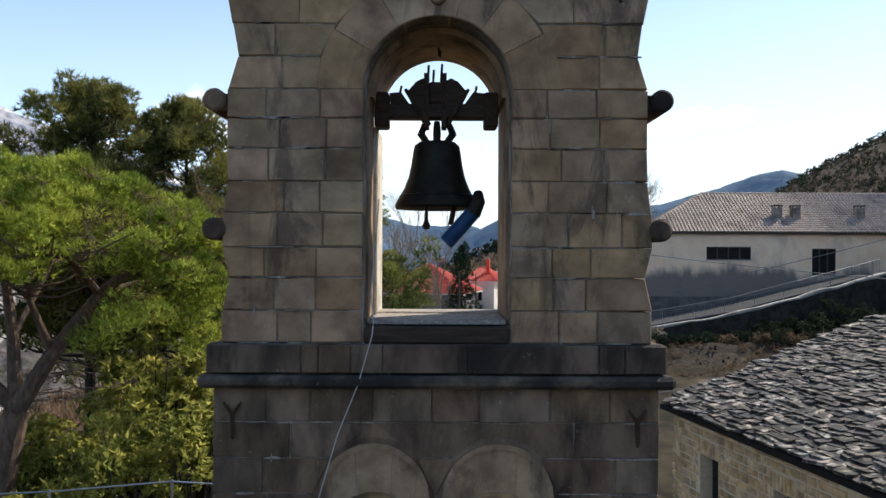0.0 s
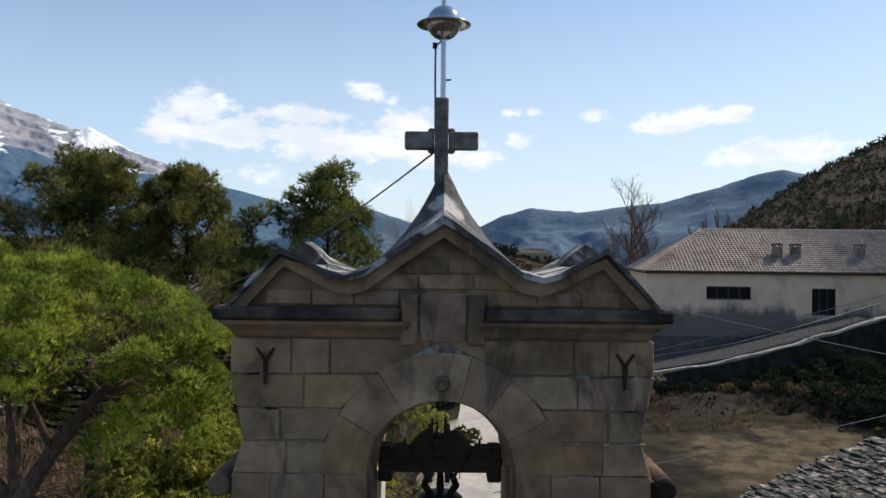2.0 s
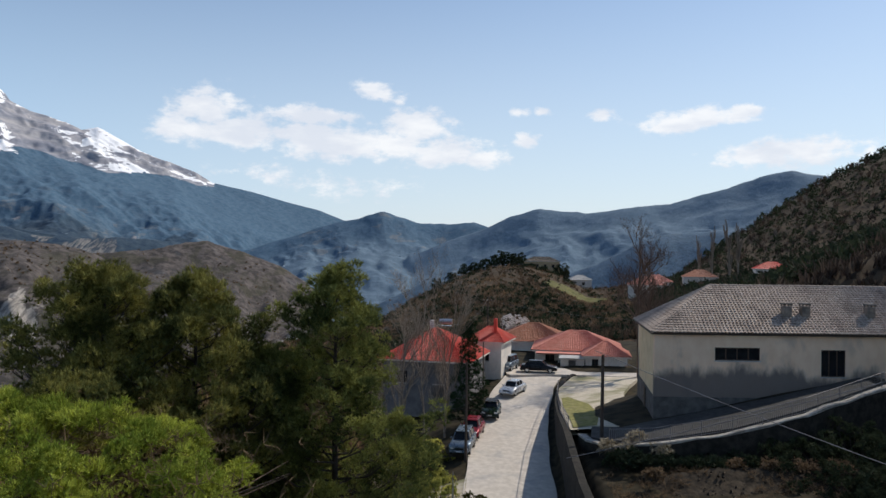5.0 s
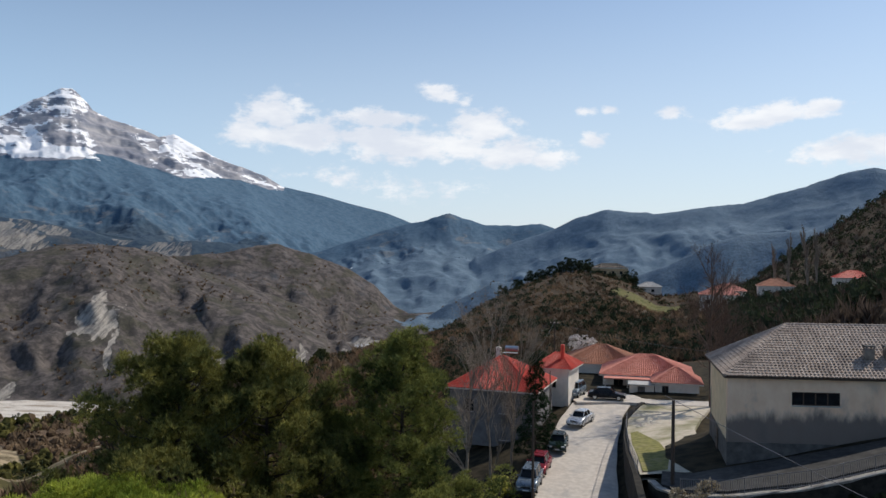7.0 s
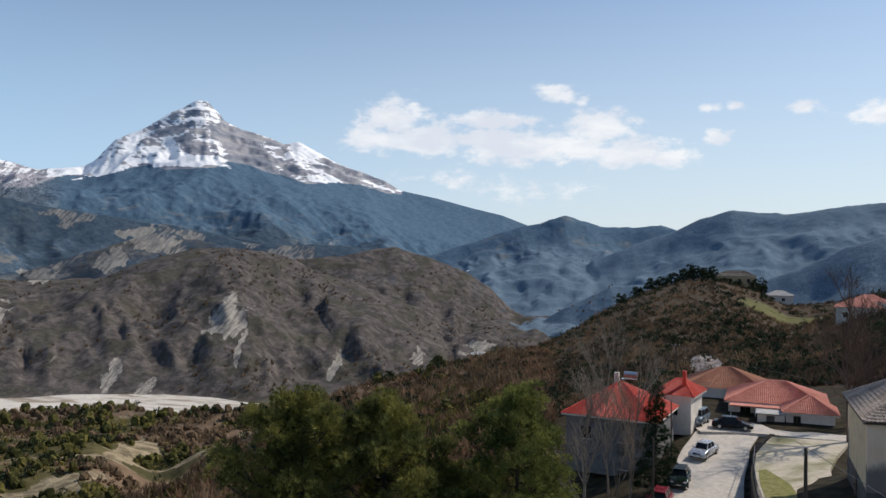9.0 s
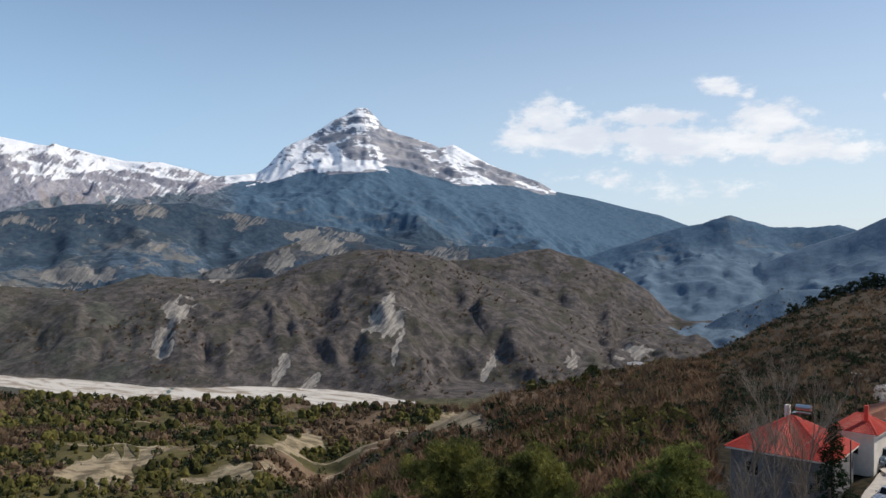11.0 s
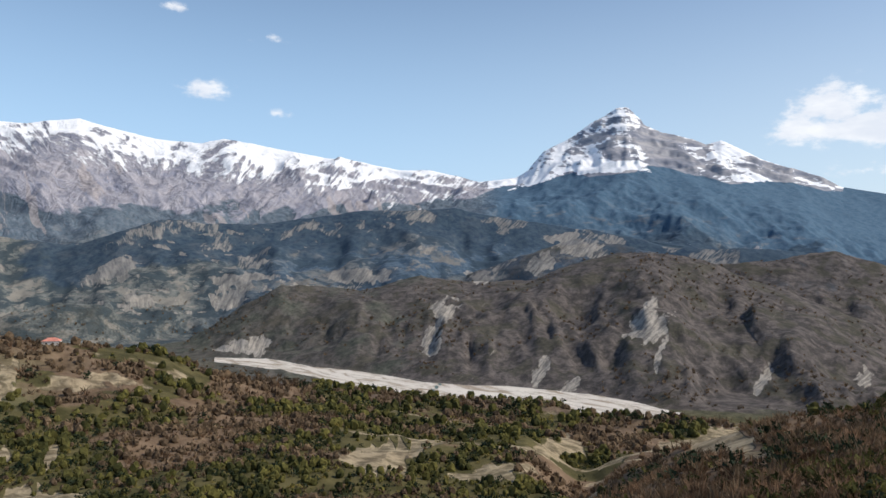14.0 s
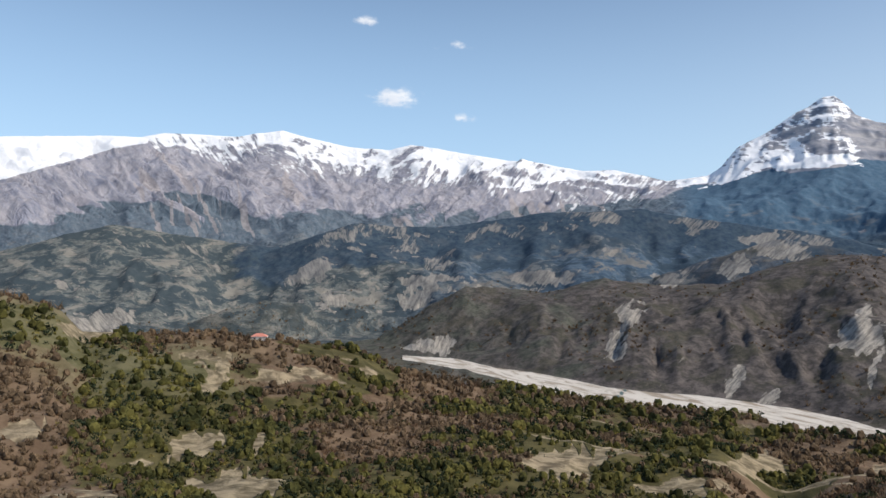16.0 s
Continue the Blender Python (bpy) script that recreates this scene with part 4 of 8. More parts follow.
def land_material():
    m = bpy.data.materials.new("land_cover")
    m.use_nodes = True
    n = Nodes(m.node_tree)
    out = n.add("ShaderNodeOutputMaterial")
    b = n.add("ShaderNodeBsdfPrincipled")
    n.t.links.new(b.outputs[0], out.inputs[0])
    pos = n.add("ShaderNodeNewGeometry").outputs["Position"]

    def mask(name):
        a = n.add("ShaderNodeAttribute")
        a.attribute_name = name
        return a.outputs["Fac"]
    n1 = n.noise(pos, 0.012, 8.0, 0.62)
    n2 = n.noise(pos, 0.05, 7.0, 0.65)
    n3 = n.noise(pos, 0.35, 6.0, 0.6)
    far = mask("far")
    # scrub and forest by distance zone; blue haze put into the far colours
    green = n.mix(n.ramp(n2, 0.35, 0.65), (0.060, 0.054, 0.022), (0.125, 0.105, 0.045))
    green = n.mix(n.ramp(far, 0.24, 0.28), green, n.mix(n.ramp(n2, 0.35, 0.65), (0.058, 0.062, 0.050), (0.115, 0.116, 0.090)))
    dry = n.mix(n.ramp(n2, 0.38, 0.64), (0.062, 0.055, 0.052), (0.148, 0.126, 0.114))
    dry = n.mix(n.math("MULTIPLY", n.ramp(n1, 0.50, 0.62), 0.55), dry, (0.066, 0.064, 0.040))
    tall = n.noise(pos, 0.0045, 5.0, 0.6)
    hazed_forest = n.mix(n.ramp(n2, 0.35, 0.65), (0.046, 0.078, 0.120), (0.094, 0.130, 0.165))
    hazed_forest = n.mix(n.math("MULTIPLY", n.ramp(tall, 0.50, 0.62), 0.75), hazed_forest, n.mix(n.ramp(n2, 0.4, 0.6), (0.115, 0.128, 0.132), (0.18, 0.175, 0.16)))
    field = n.noise(n.scaled(pos, 1, 1, 2.2), 0.010, 8.0, 0.66, 0.5)
    hazed_forest = n.mix(n.math("MULTIPLY", n.ramp(field, 0.50, 0.54), 0.8), hazed_forest, (0.038, 0.060, 0.082))
    hazed_forest = n.mix(n.math("MULTIPLY", n.ramp(field, 0.42, 0.385), 0.6), hazed_forest, (0.215, 0.195, 0.165))
    heath = n.mix(n.ramp(n2, 0.38, 0.62), (0.080, 0.092, 0.092), (0.170, 0.176, 0.162))
    heath = n.mix(n.math("MULTIPLY", n.ramp(field, 0.50, 0.53), 0.85), heath, (0.044, 0.062, 0.072))
    heath = n.mix(n.math("MULTIPLY", n.ramp(field, 0.44, 0.41), 0.7), heath, (0.27, 0.245, 0.205))
    hazed_forest = n.mix(n.ramp(mask("slide"), -53.0, -64.0), hazed_forest, heath)
    # paler and bluer with distance: aerial haze painted into the base colour
    hazed_vale = n.mix(n.ramp(n2, 0.3, 0.7), (0.115, 0.172, 0.225), (0.148, 0.205, 0.262))
    hazed_vale = n.mix(n.math("MULTIPLY", n.ramp(field, 0.45, 0.65), 0.22), hazed_vale, (0.072, 0.110, 0.152))
    hazed_forest = n.mix(n.ramp(mask("slide"), -27.0, -15.0), hazed_forest, hazed_vale)
    hazed_slope_wood = n.mix(n.ramp(n2, 0.35, 0.65), (0.066, 0.122, 0.182), (0.098, 0.158, 0.218))
    hazed_slope_wood = n.mix(mask("range"), hazed_slope_wood, n.mix(n.ramp(n2, 0.35, 0.65), (0.125, 0.165, 0.205), (0.18, 0.215, 0.25)))
    hazed_forest = n.mix(n.ramp(far, 0.66, 0.74), hazed_forest, hazed_slope_wood)
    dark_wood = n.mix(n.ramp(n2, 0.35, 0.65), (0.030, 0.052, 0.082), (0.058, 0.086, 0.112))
    hazed_forest = n.mix(n.math("MULTIPLY", n.ramp(n.math("ADD", mask("wood"), n.math("MULTIPLY", n.math("SUBTRACT", n1, 0.5), 1.2)), 0.35, 0.6), 0.85), hazed_forest, dark_wood)
    # clearings and dry fields on the apron of the ranges
    field_mask = n.math("MULTIPLY", n.ramp(n.noise(n.scaled(pos, 1, 1, 2.5), 0.011, 7.0, 0.68, 0.4), 0.55, 0.62), n.math("MULTIPLY", n.ramp(far, 0.66, 0.69), n.ramp(far, 0.77, 0.72)))
    hazed_forest = n.mix(n.math("MULTIPLY", field_mask, 0.38), hazed_forest, (0.26, 0.24, 0.21))
    warm = n.mix(n.ramp(n2, 0.35, 0.68), (0.13, 0.086, 0.054), (0.225, 0.155, 0.098))
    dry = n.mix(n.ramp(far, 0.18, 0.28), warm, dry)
    close = n.mix(n.ramp(n.math("ADD", mask("brown"), n.math("MULTIPLY", n.math("SUBTRACT", n1, 0.5), 1.6)), 0.3, 0.7), green, dry)
    col = n.mix(n.ramp(n.math("ADD", mask("dry"), n.math("MULTIPLY", n.math("SUBTRACT", n1, 0.5), 0.7)), 0.72, 0.35), close, hazed_forest)
    lea = n.mix(n.ramp(n.noise(pos, 0.03, 7.0, 0.65), 0.38, 0.62), (0.10, 0.098, 0.045), (0.21, 0.19, 0.105))
    col = n.mix(n.math("MULTIPLY", mask("meadow"), 0.85), col, lea)
    fall = n.add("ShaderNodeCombineXYZ")
    n.put(fall.inputs[0], n.math("MULTIPLY", mask("slide"), 3.2))
    n.put(fall.inputs[1], n.math("MULTIPLY", mask("height"), 0.75))
    chute = n.noise(fall.outputs[0], 1.0, 7.0, 0.68, 0.35)
    speck = n.noise(pos, 0.15, 3.0, 0.6)
    col = n.mix(n.math("MULTIPLY", n.math("MULTIPLY", n.ramp(speck, 0.44, 0.64), 0.38), n.math("MULTIPLY", n.ramp(far, 0.24, 0.28), n.ramp(far, 0.54, 0.46))), col, (0.034, 0.034, 0.030))
    fluting = n.noise(n.scaled(pos, 1, 1, 0.12), 0.09, 5.0, 0.6, 0.4)
    crag = n.mix(n.ramp(n.noise(n.scaled(pos, 0.45, 0.45, 1.7), 0.012, 7.0, 0.66, 0.8), 0.36, 0.64), (0.20, 0.215, 0.26), (0.40, 0.385, 0.39))
    slope = n.noise(n.scaled(pos, 1, 1, 0.5), 0.013, 8.0, 0.66, 0.8)
    # the rock's lavender cast is haze put into its colour
    crag2 = n.mix(n.ramp(n.math("ADD", n.math("MULTIPLY", slope, 0.6), n.math("MULTIPLY", chute, 0.4)), 0.36, 0.64), (0.28, 0.29, 0.355), (0.51, 0.475, 0.495))
    crag = n.mix(mask("range"), crag, crag2)
    rock = n.ramp(n.math("ADD", mask("rock"), n.math("MULTIPLY", n.math("SUBTRACT", n1, 0.5), n.math("ADD", 0.35, n.math("MULTIPLY", mask("range"), 0.9)))), 0.35, 0.65)
    col = n.mix(rock, col, crag)
    runnel = n.noise(n.scaled(fall.outputs[0], 1.2, 1.8, 1), 1.0, 8.0, 0.68, 0.8)
    cut = n.mix(n.ramp(far, 0.22, 0.3), fluting, runnel)
    scar = n.ramp(n.math("ADD", mask("scar"), n.math("ADD", n.math("MULTIPLY", n.math("SUBTRACT", n1, 0.5), 0.5), n.math("MULTIPLY", n.math("SUBTRACT", cut, 0.5), n.math("ADD", 0.4, n.math("MULTIPLY", n.ramp(far, 0.22, 0.3), 0.75))))), 0.48, 0.72)
    clay = n.mix(n.ramp(fluting, 0.35, 0.65), (0.14, 0.110, 0.068), (0.42, 0.335, 0.215))
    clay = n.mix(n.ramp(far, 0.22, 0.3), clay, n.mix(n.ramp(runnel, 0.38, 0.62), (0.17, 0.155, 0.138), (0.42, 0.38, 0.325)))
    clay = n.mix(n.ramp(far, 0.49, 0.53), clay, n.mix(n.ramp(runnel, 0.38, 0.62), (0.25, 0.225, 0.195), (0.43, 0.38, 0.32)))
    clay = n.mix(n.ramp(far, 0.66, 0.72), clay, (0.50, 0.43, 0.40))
    col = n.mix(n.math("MULTIPLY", scar, n.math("SUBTRACT", 0.88, n.math("MULTIPLY", n.ramp(far, 0.47, 0.53), 0.34))), col, clay)
    streak = n.noise(n.scaled(pos, 1, 1, 0.7), 0.022, 9.0, 0.68, 0.5)
    flake = n.math("ADD", n.math("MULTIPLY", n.math("SUBTRACT", streak, 0.5), 0.8), n.math("MULTIPLY", n.math("MULTIPLY", n.math("SUBTRACT", chute, 0.5), mask("range")), 1.7))
    bed_line = n.noise(n.scaled(pos, 0.22, 0.22, 1.5), 0.03, 7.0, 0.62, 0.6)
    flake = n.math("ADD", flake, n.math("MULTIPLY", n.math("MULTIPLY", n.math("SUBTRACT", bed_line, 0.5), n.math("SUBTRACT", 1.25, mask("range"))), 1.5))
    snow = n.ramp(n.math("ADD", mask("snow"), flake), 0.45, 0.56)
    snow = n.math("MULTIPLY", snow, n.ramp(mask("snow"), 0.04, 0.2))
    col = n.mix(snow, col, (0.87, 0.87, 0.88))
    bed = n.ramp(n.noise(n.scaled(pos, 0.5, 1.6, 1), 0.018, 7.0, 0.65, 1.4), 0.44, 0.62)
    shore = n.ramp(n.math("ADD", mask("gravel"), n.math("MULTIPLY", n.math("SUBTRACT", n2, 0.5), 0.5)), 0.42, 0.58)
    col = n.mix(shore, col, n.mix(bed, (0.64, 0.585, 0.51), (0.33, 0.27, 0.205)))
    col = n.mix(n.ramp(mask("water"), 0.3, 0.7), col, (0.10, 0.145, 0.14))
    # turf darkened for tree shade; sandy patch brightened where the sun falls
    turf = n.mix(n.ramp(n.noise(pos, 0.9, 6.0), 0.35, 0.65), (0.017, 0.015, 0.009), (0.050, 0.039, 0.023))
    sunlit_ground = n.mix(n.ramp(n.noise(pos, 1.1, 6.0, 0.65), 0.35, 0.65), (0.058, 0.043, 0.024), (0.150, 0.115, 0.064))
    turf = n.mix(n.ramp(n.math("ADD", mask("sand"), n.math("MULTIPLY", n.math("SUBTRACT", n.noise(pos, 0.33, 6.0, 0.66, 0.4), 0.5), 2.0)), 0.55, 0.95), turf, sunlit_ground)
    # ground made darker under the thicket
    thicket_ground = n.mix(n.ramp(n.noise(pos, 0.25, 6.0, 0.65), 0.35, 0.65), (0.036, 0.028, 0.019), (0.085, 0.062, 0.040))
    col = n.mix(n.math("MULTIPLY", mask("thicket"), 0.9), col, thicket_ground)
    col = n.mix(mask("near"), col, turf)
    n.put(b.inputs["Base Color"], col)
    b.inputs["Roughness"].default_value = 0.95
    b.inputs["Specular IOR Level"].default_value = 0.1
    bn = n.add("ShaderNodeBump")
    bn.inputs["Strength"].default_value = 0.7
    bn.inputs["Distance"].default_value = 10.0
    relief = n.math("MULTIPLY", n.math("SUBTRACT", 1.0, n.math("ABSOLUTE", n.math("MULTIPLY", n.math("SUBTRACT", slope, 0.5), 4.0))), n.math("MULTIPLY", n.math("MULTIPLY", n.ramp(far, 0.66, 0.76), mask("range")), n.math("SUBTRACT", 2.6, n.math("MULTIPLY", snow, 1.9))))
    n.put(bn.inputs["Height"], n.math("ADD", n.math("ADD", n.math("MULTIPLY", n2, n.math("MULTIPLY", n.ramp(far, 0.03, 0.25), n.math("SUBTRACT", 1.0, n.math("MULTIPLY", n.ramp(far, 0.2, 0.3), 0.55)))), n.math("MULTIPLY", n.math("MULTIPLY", fluting, scar), 0.35)), relief))
    n.t.links.new(bn.outputs[0], b.inputs["Normal"])
    return m


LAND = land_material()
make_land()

# ---- road, walls and yard ----
def strip(name, left, right, thick, material, label, category):
    g = Geo()
    n = len(left)
    vs = [(*p[:2], p[2]) for p in left] + [(*p[:2], p[2]) for p in right]
    vs += [(*p[:2], p[2] - thick) for p in left] + [(*p[:2], p[2] - thick) for p in right]
    fs = []
    for i in range(n - 1):
        fs += [(i, i + 1, n + i + 1, n + i), (2 * n + i, 3 * n + i, 3 * n + i + 1, 2 * n + i + 1),
               (i, 2 * n + i, 2 * n + i + 1, i + 1), (n + i, n + i + 1, 3 * n + i + 1, 3 * n + i)]
    g.add(vs, fs)
    return tagged(part(name, g, material), label, category, kind="structure")


def road_edges():
    left, right = [], []
    for y in np.arange(22, 92.1, 1.0):
        m, z = float(road_mid(y)), float(road_z(y))
        w = 3.2 + 0.06 * math.sin(y * 0.7)
        left.append((m - w, y, z))
        right.append((m + w + 0.25, y, z))
    # the bend round the corner behind the houses
    for k in range(1, 10):
        a = radians(8 * k)
        left.append((6.8 + 9 * (1 - math.cos(a)), 92 + 9 * math.sin(a) * 0.75, -0.5))
        right.append((13.5 + 2.0 * (1 - math.cos(a)) + 1.2 * k, 92 + 3.0 * math.sin(a) * 0.5, -0.5))
    return left, right


L, R = road_edges()
strip("road", L, R, 0.2, ROAD, "worn pale concrete village road with a shaded edge", "road")


def wall_line(name, plan, thick, material, label, category, coping=None):
    """A wall along plan points (x, y, bottom, top), with an optional coping as its own part."""
    root = thing(name, (0, 0, 0), label, category, kind="structure")
    g, c = Geo(), Geo()
    pts = [Vector((p[0], p[1])) for p in plan]
    side = []
    for i in range(len(pts)):
        d = (pts[min(i + 1, len(pts) - 1)] - pts[max(i - 1, 0)]).normalized()
        side.append(Vector((-d.y, d.x)) * thick / 2)

    def run(geo, off, lo, hi):
        vs, fs = [], []
        for i, p in enumerate(pts):
            s = side[i] * off
            for q, h in ((p + s, lo[i]), (p - s, lo[i]), (p - s, hi[i]), (p + s, hi[i])):
                vs.append((q.x, q.y, h))
        for i in range(len(pts) - 1):
            for k in range(4):
                fs.append((i * 4 + k, i * 4 + (k + 1) % 4, i * 4 + 4 + (k + 1) % 4, i * 4 + 4 + k))
        fs += [(0, 1, 2, 3), tuple(len(pts) * 4 - 4 + k for k in (3, 2, 1, 0))]
        geo.add(vs, fs)
    run(g, 1.0, [p[2] for p in plan], [p[3] for p in plan])
    part("masonry", g, material, root)
    if coping:
        run(c, 1.12, [p[3] for p in plan], [p[3] + 0.12 + 0.05 * math.sin(7.3 * i) for i, p in enumerate(plan)])
        part("coping", c, coping, root, "pale concrete coping")
    return root


def dense(points, step):
    """Points along a polyline at even steps, all columns interpolated."""
    out = []
    for a, b in zip(points[:-1], points[1:]):
        n = max(1, int(math.dist(a[:2], b[:2]) / step))
        out += [tuple(a[k] + (b[k] - a[k]) * i / n for k in range(len(a))) for i in range(n)]
    return out + [points[-1]]


TERRACE = [(9.4, 55.5, -3.2, 0.95), (9.6, 53.5, -3.0, 1.0), (10.6, 51.6, -1.5, 1.2), (13.2, 50, -0.6, 1.7), (18.5, 49.5, -0.3, 2.7), (23, 50, 0, 3.8), (30, 53, 0.5, 5.2), (40, 56, 1, 6.8)]
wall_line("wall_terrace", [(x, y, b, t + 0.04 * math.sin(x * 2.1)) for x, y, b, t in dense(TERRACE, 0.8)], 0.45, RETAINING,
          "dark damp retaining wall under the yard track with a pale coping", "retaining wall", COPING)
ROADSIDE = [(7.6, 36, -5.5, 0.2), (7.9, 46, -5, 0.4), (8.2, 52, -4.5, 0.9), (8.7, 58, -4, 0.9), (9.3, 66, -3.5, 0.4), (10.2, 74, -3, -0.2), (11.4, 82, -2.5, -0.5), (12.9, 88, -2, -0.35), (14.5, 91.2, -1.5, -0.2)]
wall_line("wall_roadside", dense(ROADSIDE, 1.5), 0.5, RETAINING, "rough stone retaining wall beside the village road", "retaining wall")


def railing(name, points, high, gap, label, group=""):
    """A rail with posts, two bars along and thin uprights."""
    x0, y0, z0 = points[0]
    root = thing(name, (x0, y0, z0), label, "railing", group)
    loc = [(x - x0, y - y0, z - z0) for x, y, z in points]
    part("top_rail", Geo().tube([(x, y, z + high) for x, y, z in loc], 0.025, 6), RAIL, root)
    part("bottom_rail", Geo().tube([(x, y, z + 0.12) for x, y, z in loc], 0.02, 6), RAIL, root)
    post = Geo().tube([(0, 0, 0), (0, 0, high + 0.06)], 0.03, 6).mesh("post")
    bar = Geo().tube([(0, 0, 0.12), (0, 0, high)], 0.013, 5, False).mesh("bar")
    row = dense(points, gap)
    for i, (x, y, z) in enumerate(row):
        ob = part("post" if i % 14 == 0 else "bar", post if i % 14 == 0 else bar, RAIL, root)
        ob.location = (x - x0, y - y0, z - z0)


top = [(x, y, t + 0.14) for x, y, b, t in TERRACE]
railing("railing", top[2:7], 1.0, 0.14, "grey metal railing with thin uprights on the terrace wall")


strip("pavement", [(9.9, 54.5, 1.12), (10.9, 52.6, 1.35), (13.4, 50.9, 1.86), (18.5, 50.3, 2.84), (23, 50.8, 3.94), (29.5, 53.6, 5.25)],
      [(10.5, 57.5, 1.2), (12.5, 56.5, 1.4), (14.4, 56.4, 1.86), (19, 56.3, 2.84), (24, 56.2, 3.94), (30, 56.8, 5.25)], 0.3, TRACK,
      "pale concrete track climbing past the long house", "track")
strip("pavement_yard", [(8.86, 57, 1.02), (9.4, 66, 0.6), (10.3, 74, 0.1), (11.5, 82, -0.3), (14.3, 90.6, -0.36)],
      [(14.6, 57, 1.5), (15.2, 66, 1.2), (16.5, 74, 0.7), (19.0, 82, 0.15), (22.0, 90, -0.3)], 0.4, YARD, "sandy yard with grass patches beside the long house", "yard")
strip("pavement_square", [(5.6, 97.0, -0.38), (9.5, 99.3, -0.38), (14.0, 96.9, -0.38), (17.0, 96.6, -0.38), (21.0, 96.4, -0.38), (26.0, 95.0, -0.3)],
      [(6.9, 91.0, -0.38), (11.2, 91.9, -0.38), (14.6, 91.6, -0.38), (17.5, 91.0, -0.38), (21.5, 90.2, -0.3), (26.0, 89.5, -0.2)], 0.35, ROAD, "pale paved square in front of the orange-roofed house", "square")
strip("pavement_lawn", [(9.15, 57.6, 1.09), (9.6, 63, 0.83), (9.9, 68, 0.55), (10.6, 74, 0.15)], [(11.0, 58.0, 1.2), (12.0, 62.5, 1.05), (12.2, 68, 0.80), (11.3, 74.5, 0.2)], 0.12, LAWN,
      "strip of bright grass along the edge of the yard", "grass")
railing("railing", [(8.75, 57.5, 1.0), (9.3, 66, 0.58), (10.2, 74, 0.08), (11.4, 82, -0.32)], 0.9, 0.55, "thin grey wire fence along the edge of the yard")


vz = lambda x, y: float(village_z(np.array(float(x)), np.array(float(y))))
strip("pavement_verge", [(-1.6, y, vz(-1.6, y) + 0.08) for y in range(34, 60, 2)], [(float(road_mid(y)) - 3.1, y, float(road_z(y)) + 0.02) for y in range(34, 60, 2)], 0.3, YARD,
      "dusty sandy verge beside the village road", "verge")
kiosk = thing("kiosk", (-1.75, 49.2, vz(-1.1, 49.5) - 0.1), "small white roadside box with a pale green gabled roof", "kiosk", turn=-6)
part("body", Geo().cbox(0, 1.3, 0, 1.1, 0, 1.25, 0.02), WHITEWASH, kiosk)
part("roof", Geo().prism([(-0.08, 1.254), (1.38, 1.254), (1.38, 1.34), (0.65, 1.82), (-0.08, 1.34)], "y", -0.1, 1.2), GREEN_ROOF, kiosk, "pale green gabled roof")
part("door", Geo().box(0.3, 1.0, -0.03, -0.004, 0.1, 1.05), CONCRETE, kiosk)
sign = thing("road_sign", (1.0, 45.5, -4.2), "small round dark road sign on a thin post", "road sign")
part("post", Geo().tube([(0, 0, 0), (0, 0, 1.5)], 0.03, 8), RAIL, sign)
part("disc", Geo().tube([(0, -0.035, 1.3), (0, -0.05, 1.3)], 0.27, 20), IRON, sign)


# ---- bell gable ----
TX, TY = -0.06, 6.06       # centre of its front
DEEP = 1.22
SPRING, RAD = 7.81, 0.585
tower = thing("bell_gable", (TX, TY, -0.5), "weathered brown stone bell gable with an arched bell opening", "bell tower")
Z0 = -0.5                  # the gable's base in the world


def tz(z):
    return z - Z0


def arch_wall(x0, x1, y0, y1, z0, z1, openings, steps=20):
    """A wall with round-arched openings through it: (centre, radius, bottom, spring)."""
    g = Geo()
    cuts = [x0]
    for c, r, b, s in openings:
        cuts += [c - r, c + r]
    cuts.append(x1)
    for i in range(0, len(cuts), 2):
        g.box(cuts[i], cuts[i + 1], y0, y1, z0, z1)
    for c, r, b, s in openings:
        if b > z0:
            g.box(c - r, c + r, y0, y1, z0, b)
        for k in range(steps):
            a0, a1 = math.pi * k / steps, math.pi * (k + 1) / steps
            p, q = (c + r * math.cos(a0), s + r * math.sin(a0)), (c + r * math.cos(a1), s + r * math.sin(a1))
            g.prism([p, (p[0], z1), (q[0], z1), q], "y", y0, y1)
    return g.weld()


part("core", arch_wall(-1.54, 1.54, 0.004, DEEP - 0.02, tz(5.8), tz(9.04), [(0.0, RAD, tz(5.94), tz(SPRING))]), MORTAR, tower)
part("lower_core", arch_wall(-1.74, 1.74, 0.004, DEEP + 0.08, tz(Z0), tz(5.6), [(-0.49, 0.36, tz(1.2), tz(4.27)), (0.49, 0.36, tz(1.2), tz(4.27))]), MORTAR, tower)
# bell opening reveal: bare stone in front, sunlit strip painted cream behind
rev = Geo()
for k in range(24):
    a0, a1 = math.pi * k / 24, math.pi * (k + 1) / 24
    pts = [(r * math.cos(a), tz(SPRING) + r * math.sin(a)) for r, a in ((RAD + 0.005, a0), (RAD + 0.005, a1), (RAD - 0.05, a1), (RAD - 0.05, a0))]
    rev.prism(pts, "y", 0.30, DEEP)
part("soffit", rev.weld(), STONE_ARCH, tower, "stained stone soffit")
part("reveal", Geo().cbox(-RAD - 0.005, -RAD + 0.055, 0.66, DEEP, tz(5.98), tz(7.62), 0.012), SUNLIT_JAMB, tower, "cream plastered jamb")
part("jamb", Geo().box(-RAD - 0.005, -RAD + 0.02, 0.24, 0.655, tz(5.98), tz(SPRING)), STONE_ARCH, tower)
part("jamb", Geo().box(RAD - 0.02, RAD + 0.005, 0.24, DEEP, tz(5.98), tz(SPRING)), STONE_ARCH, tower)
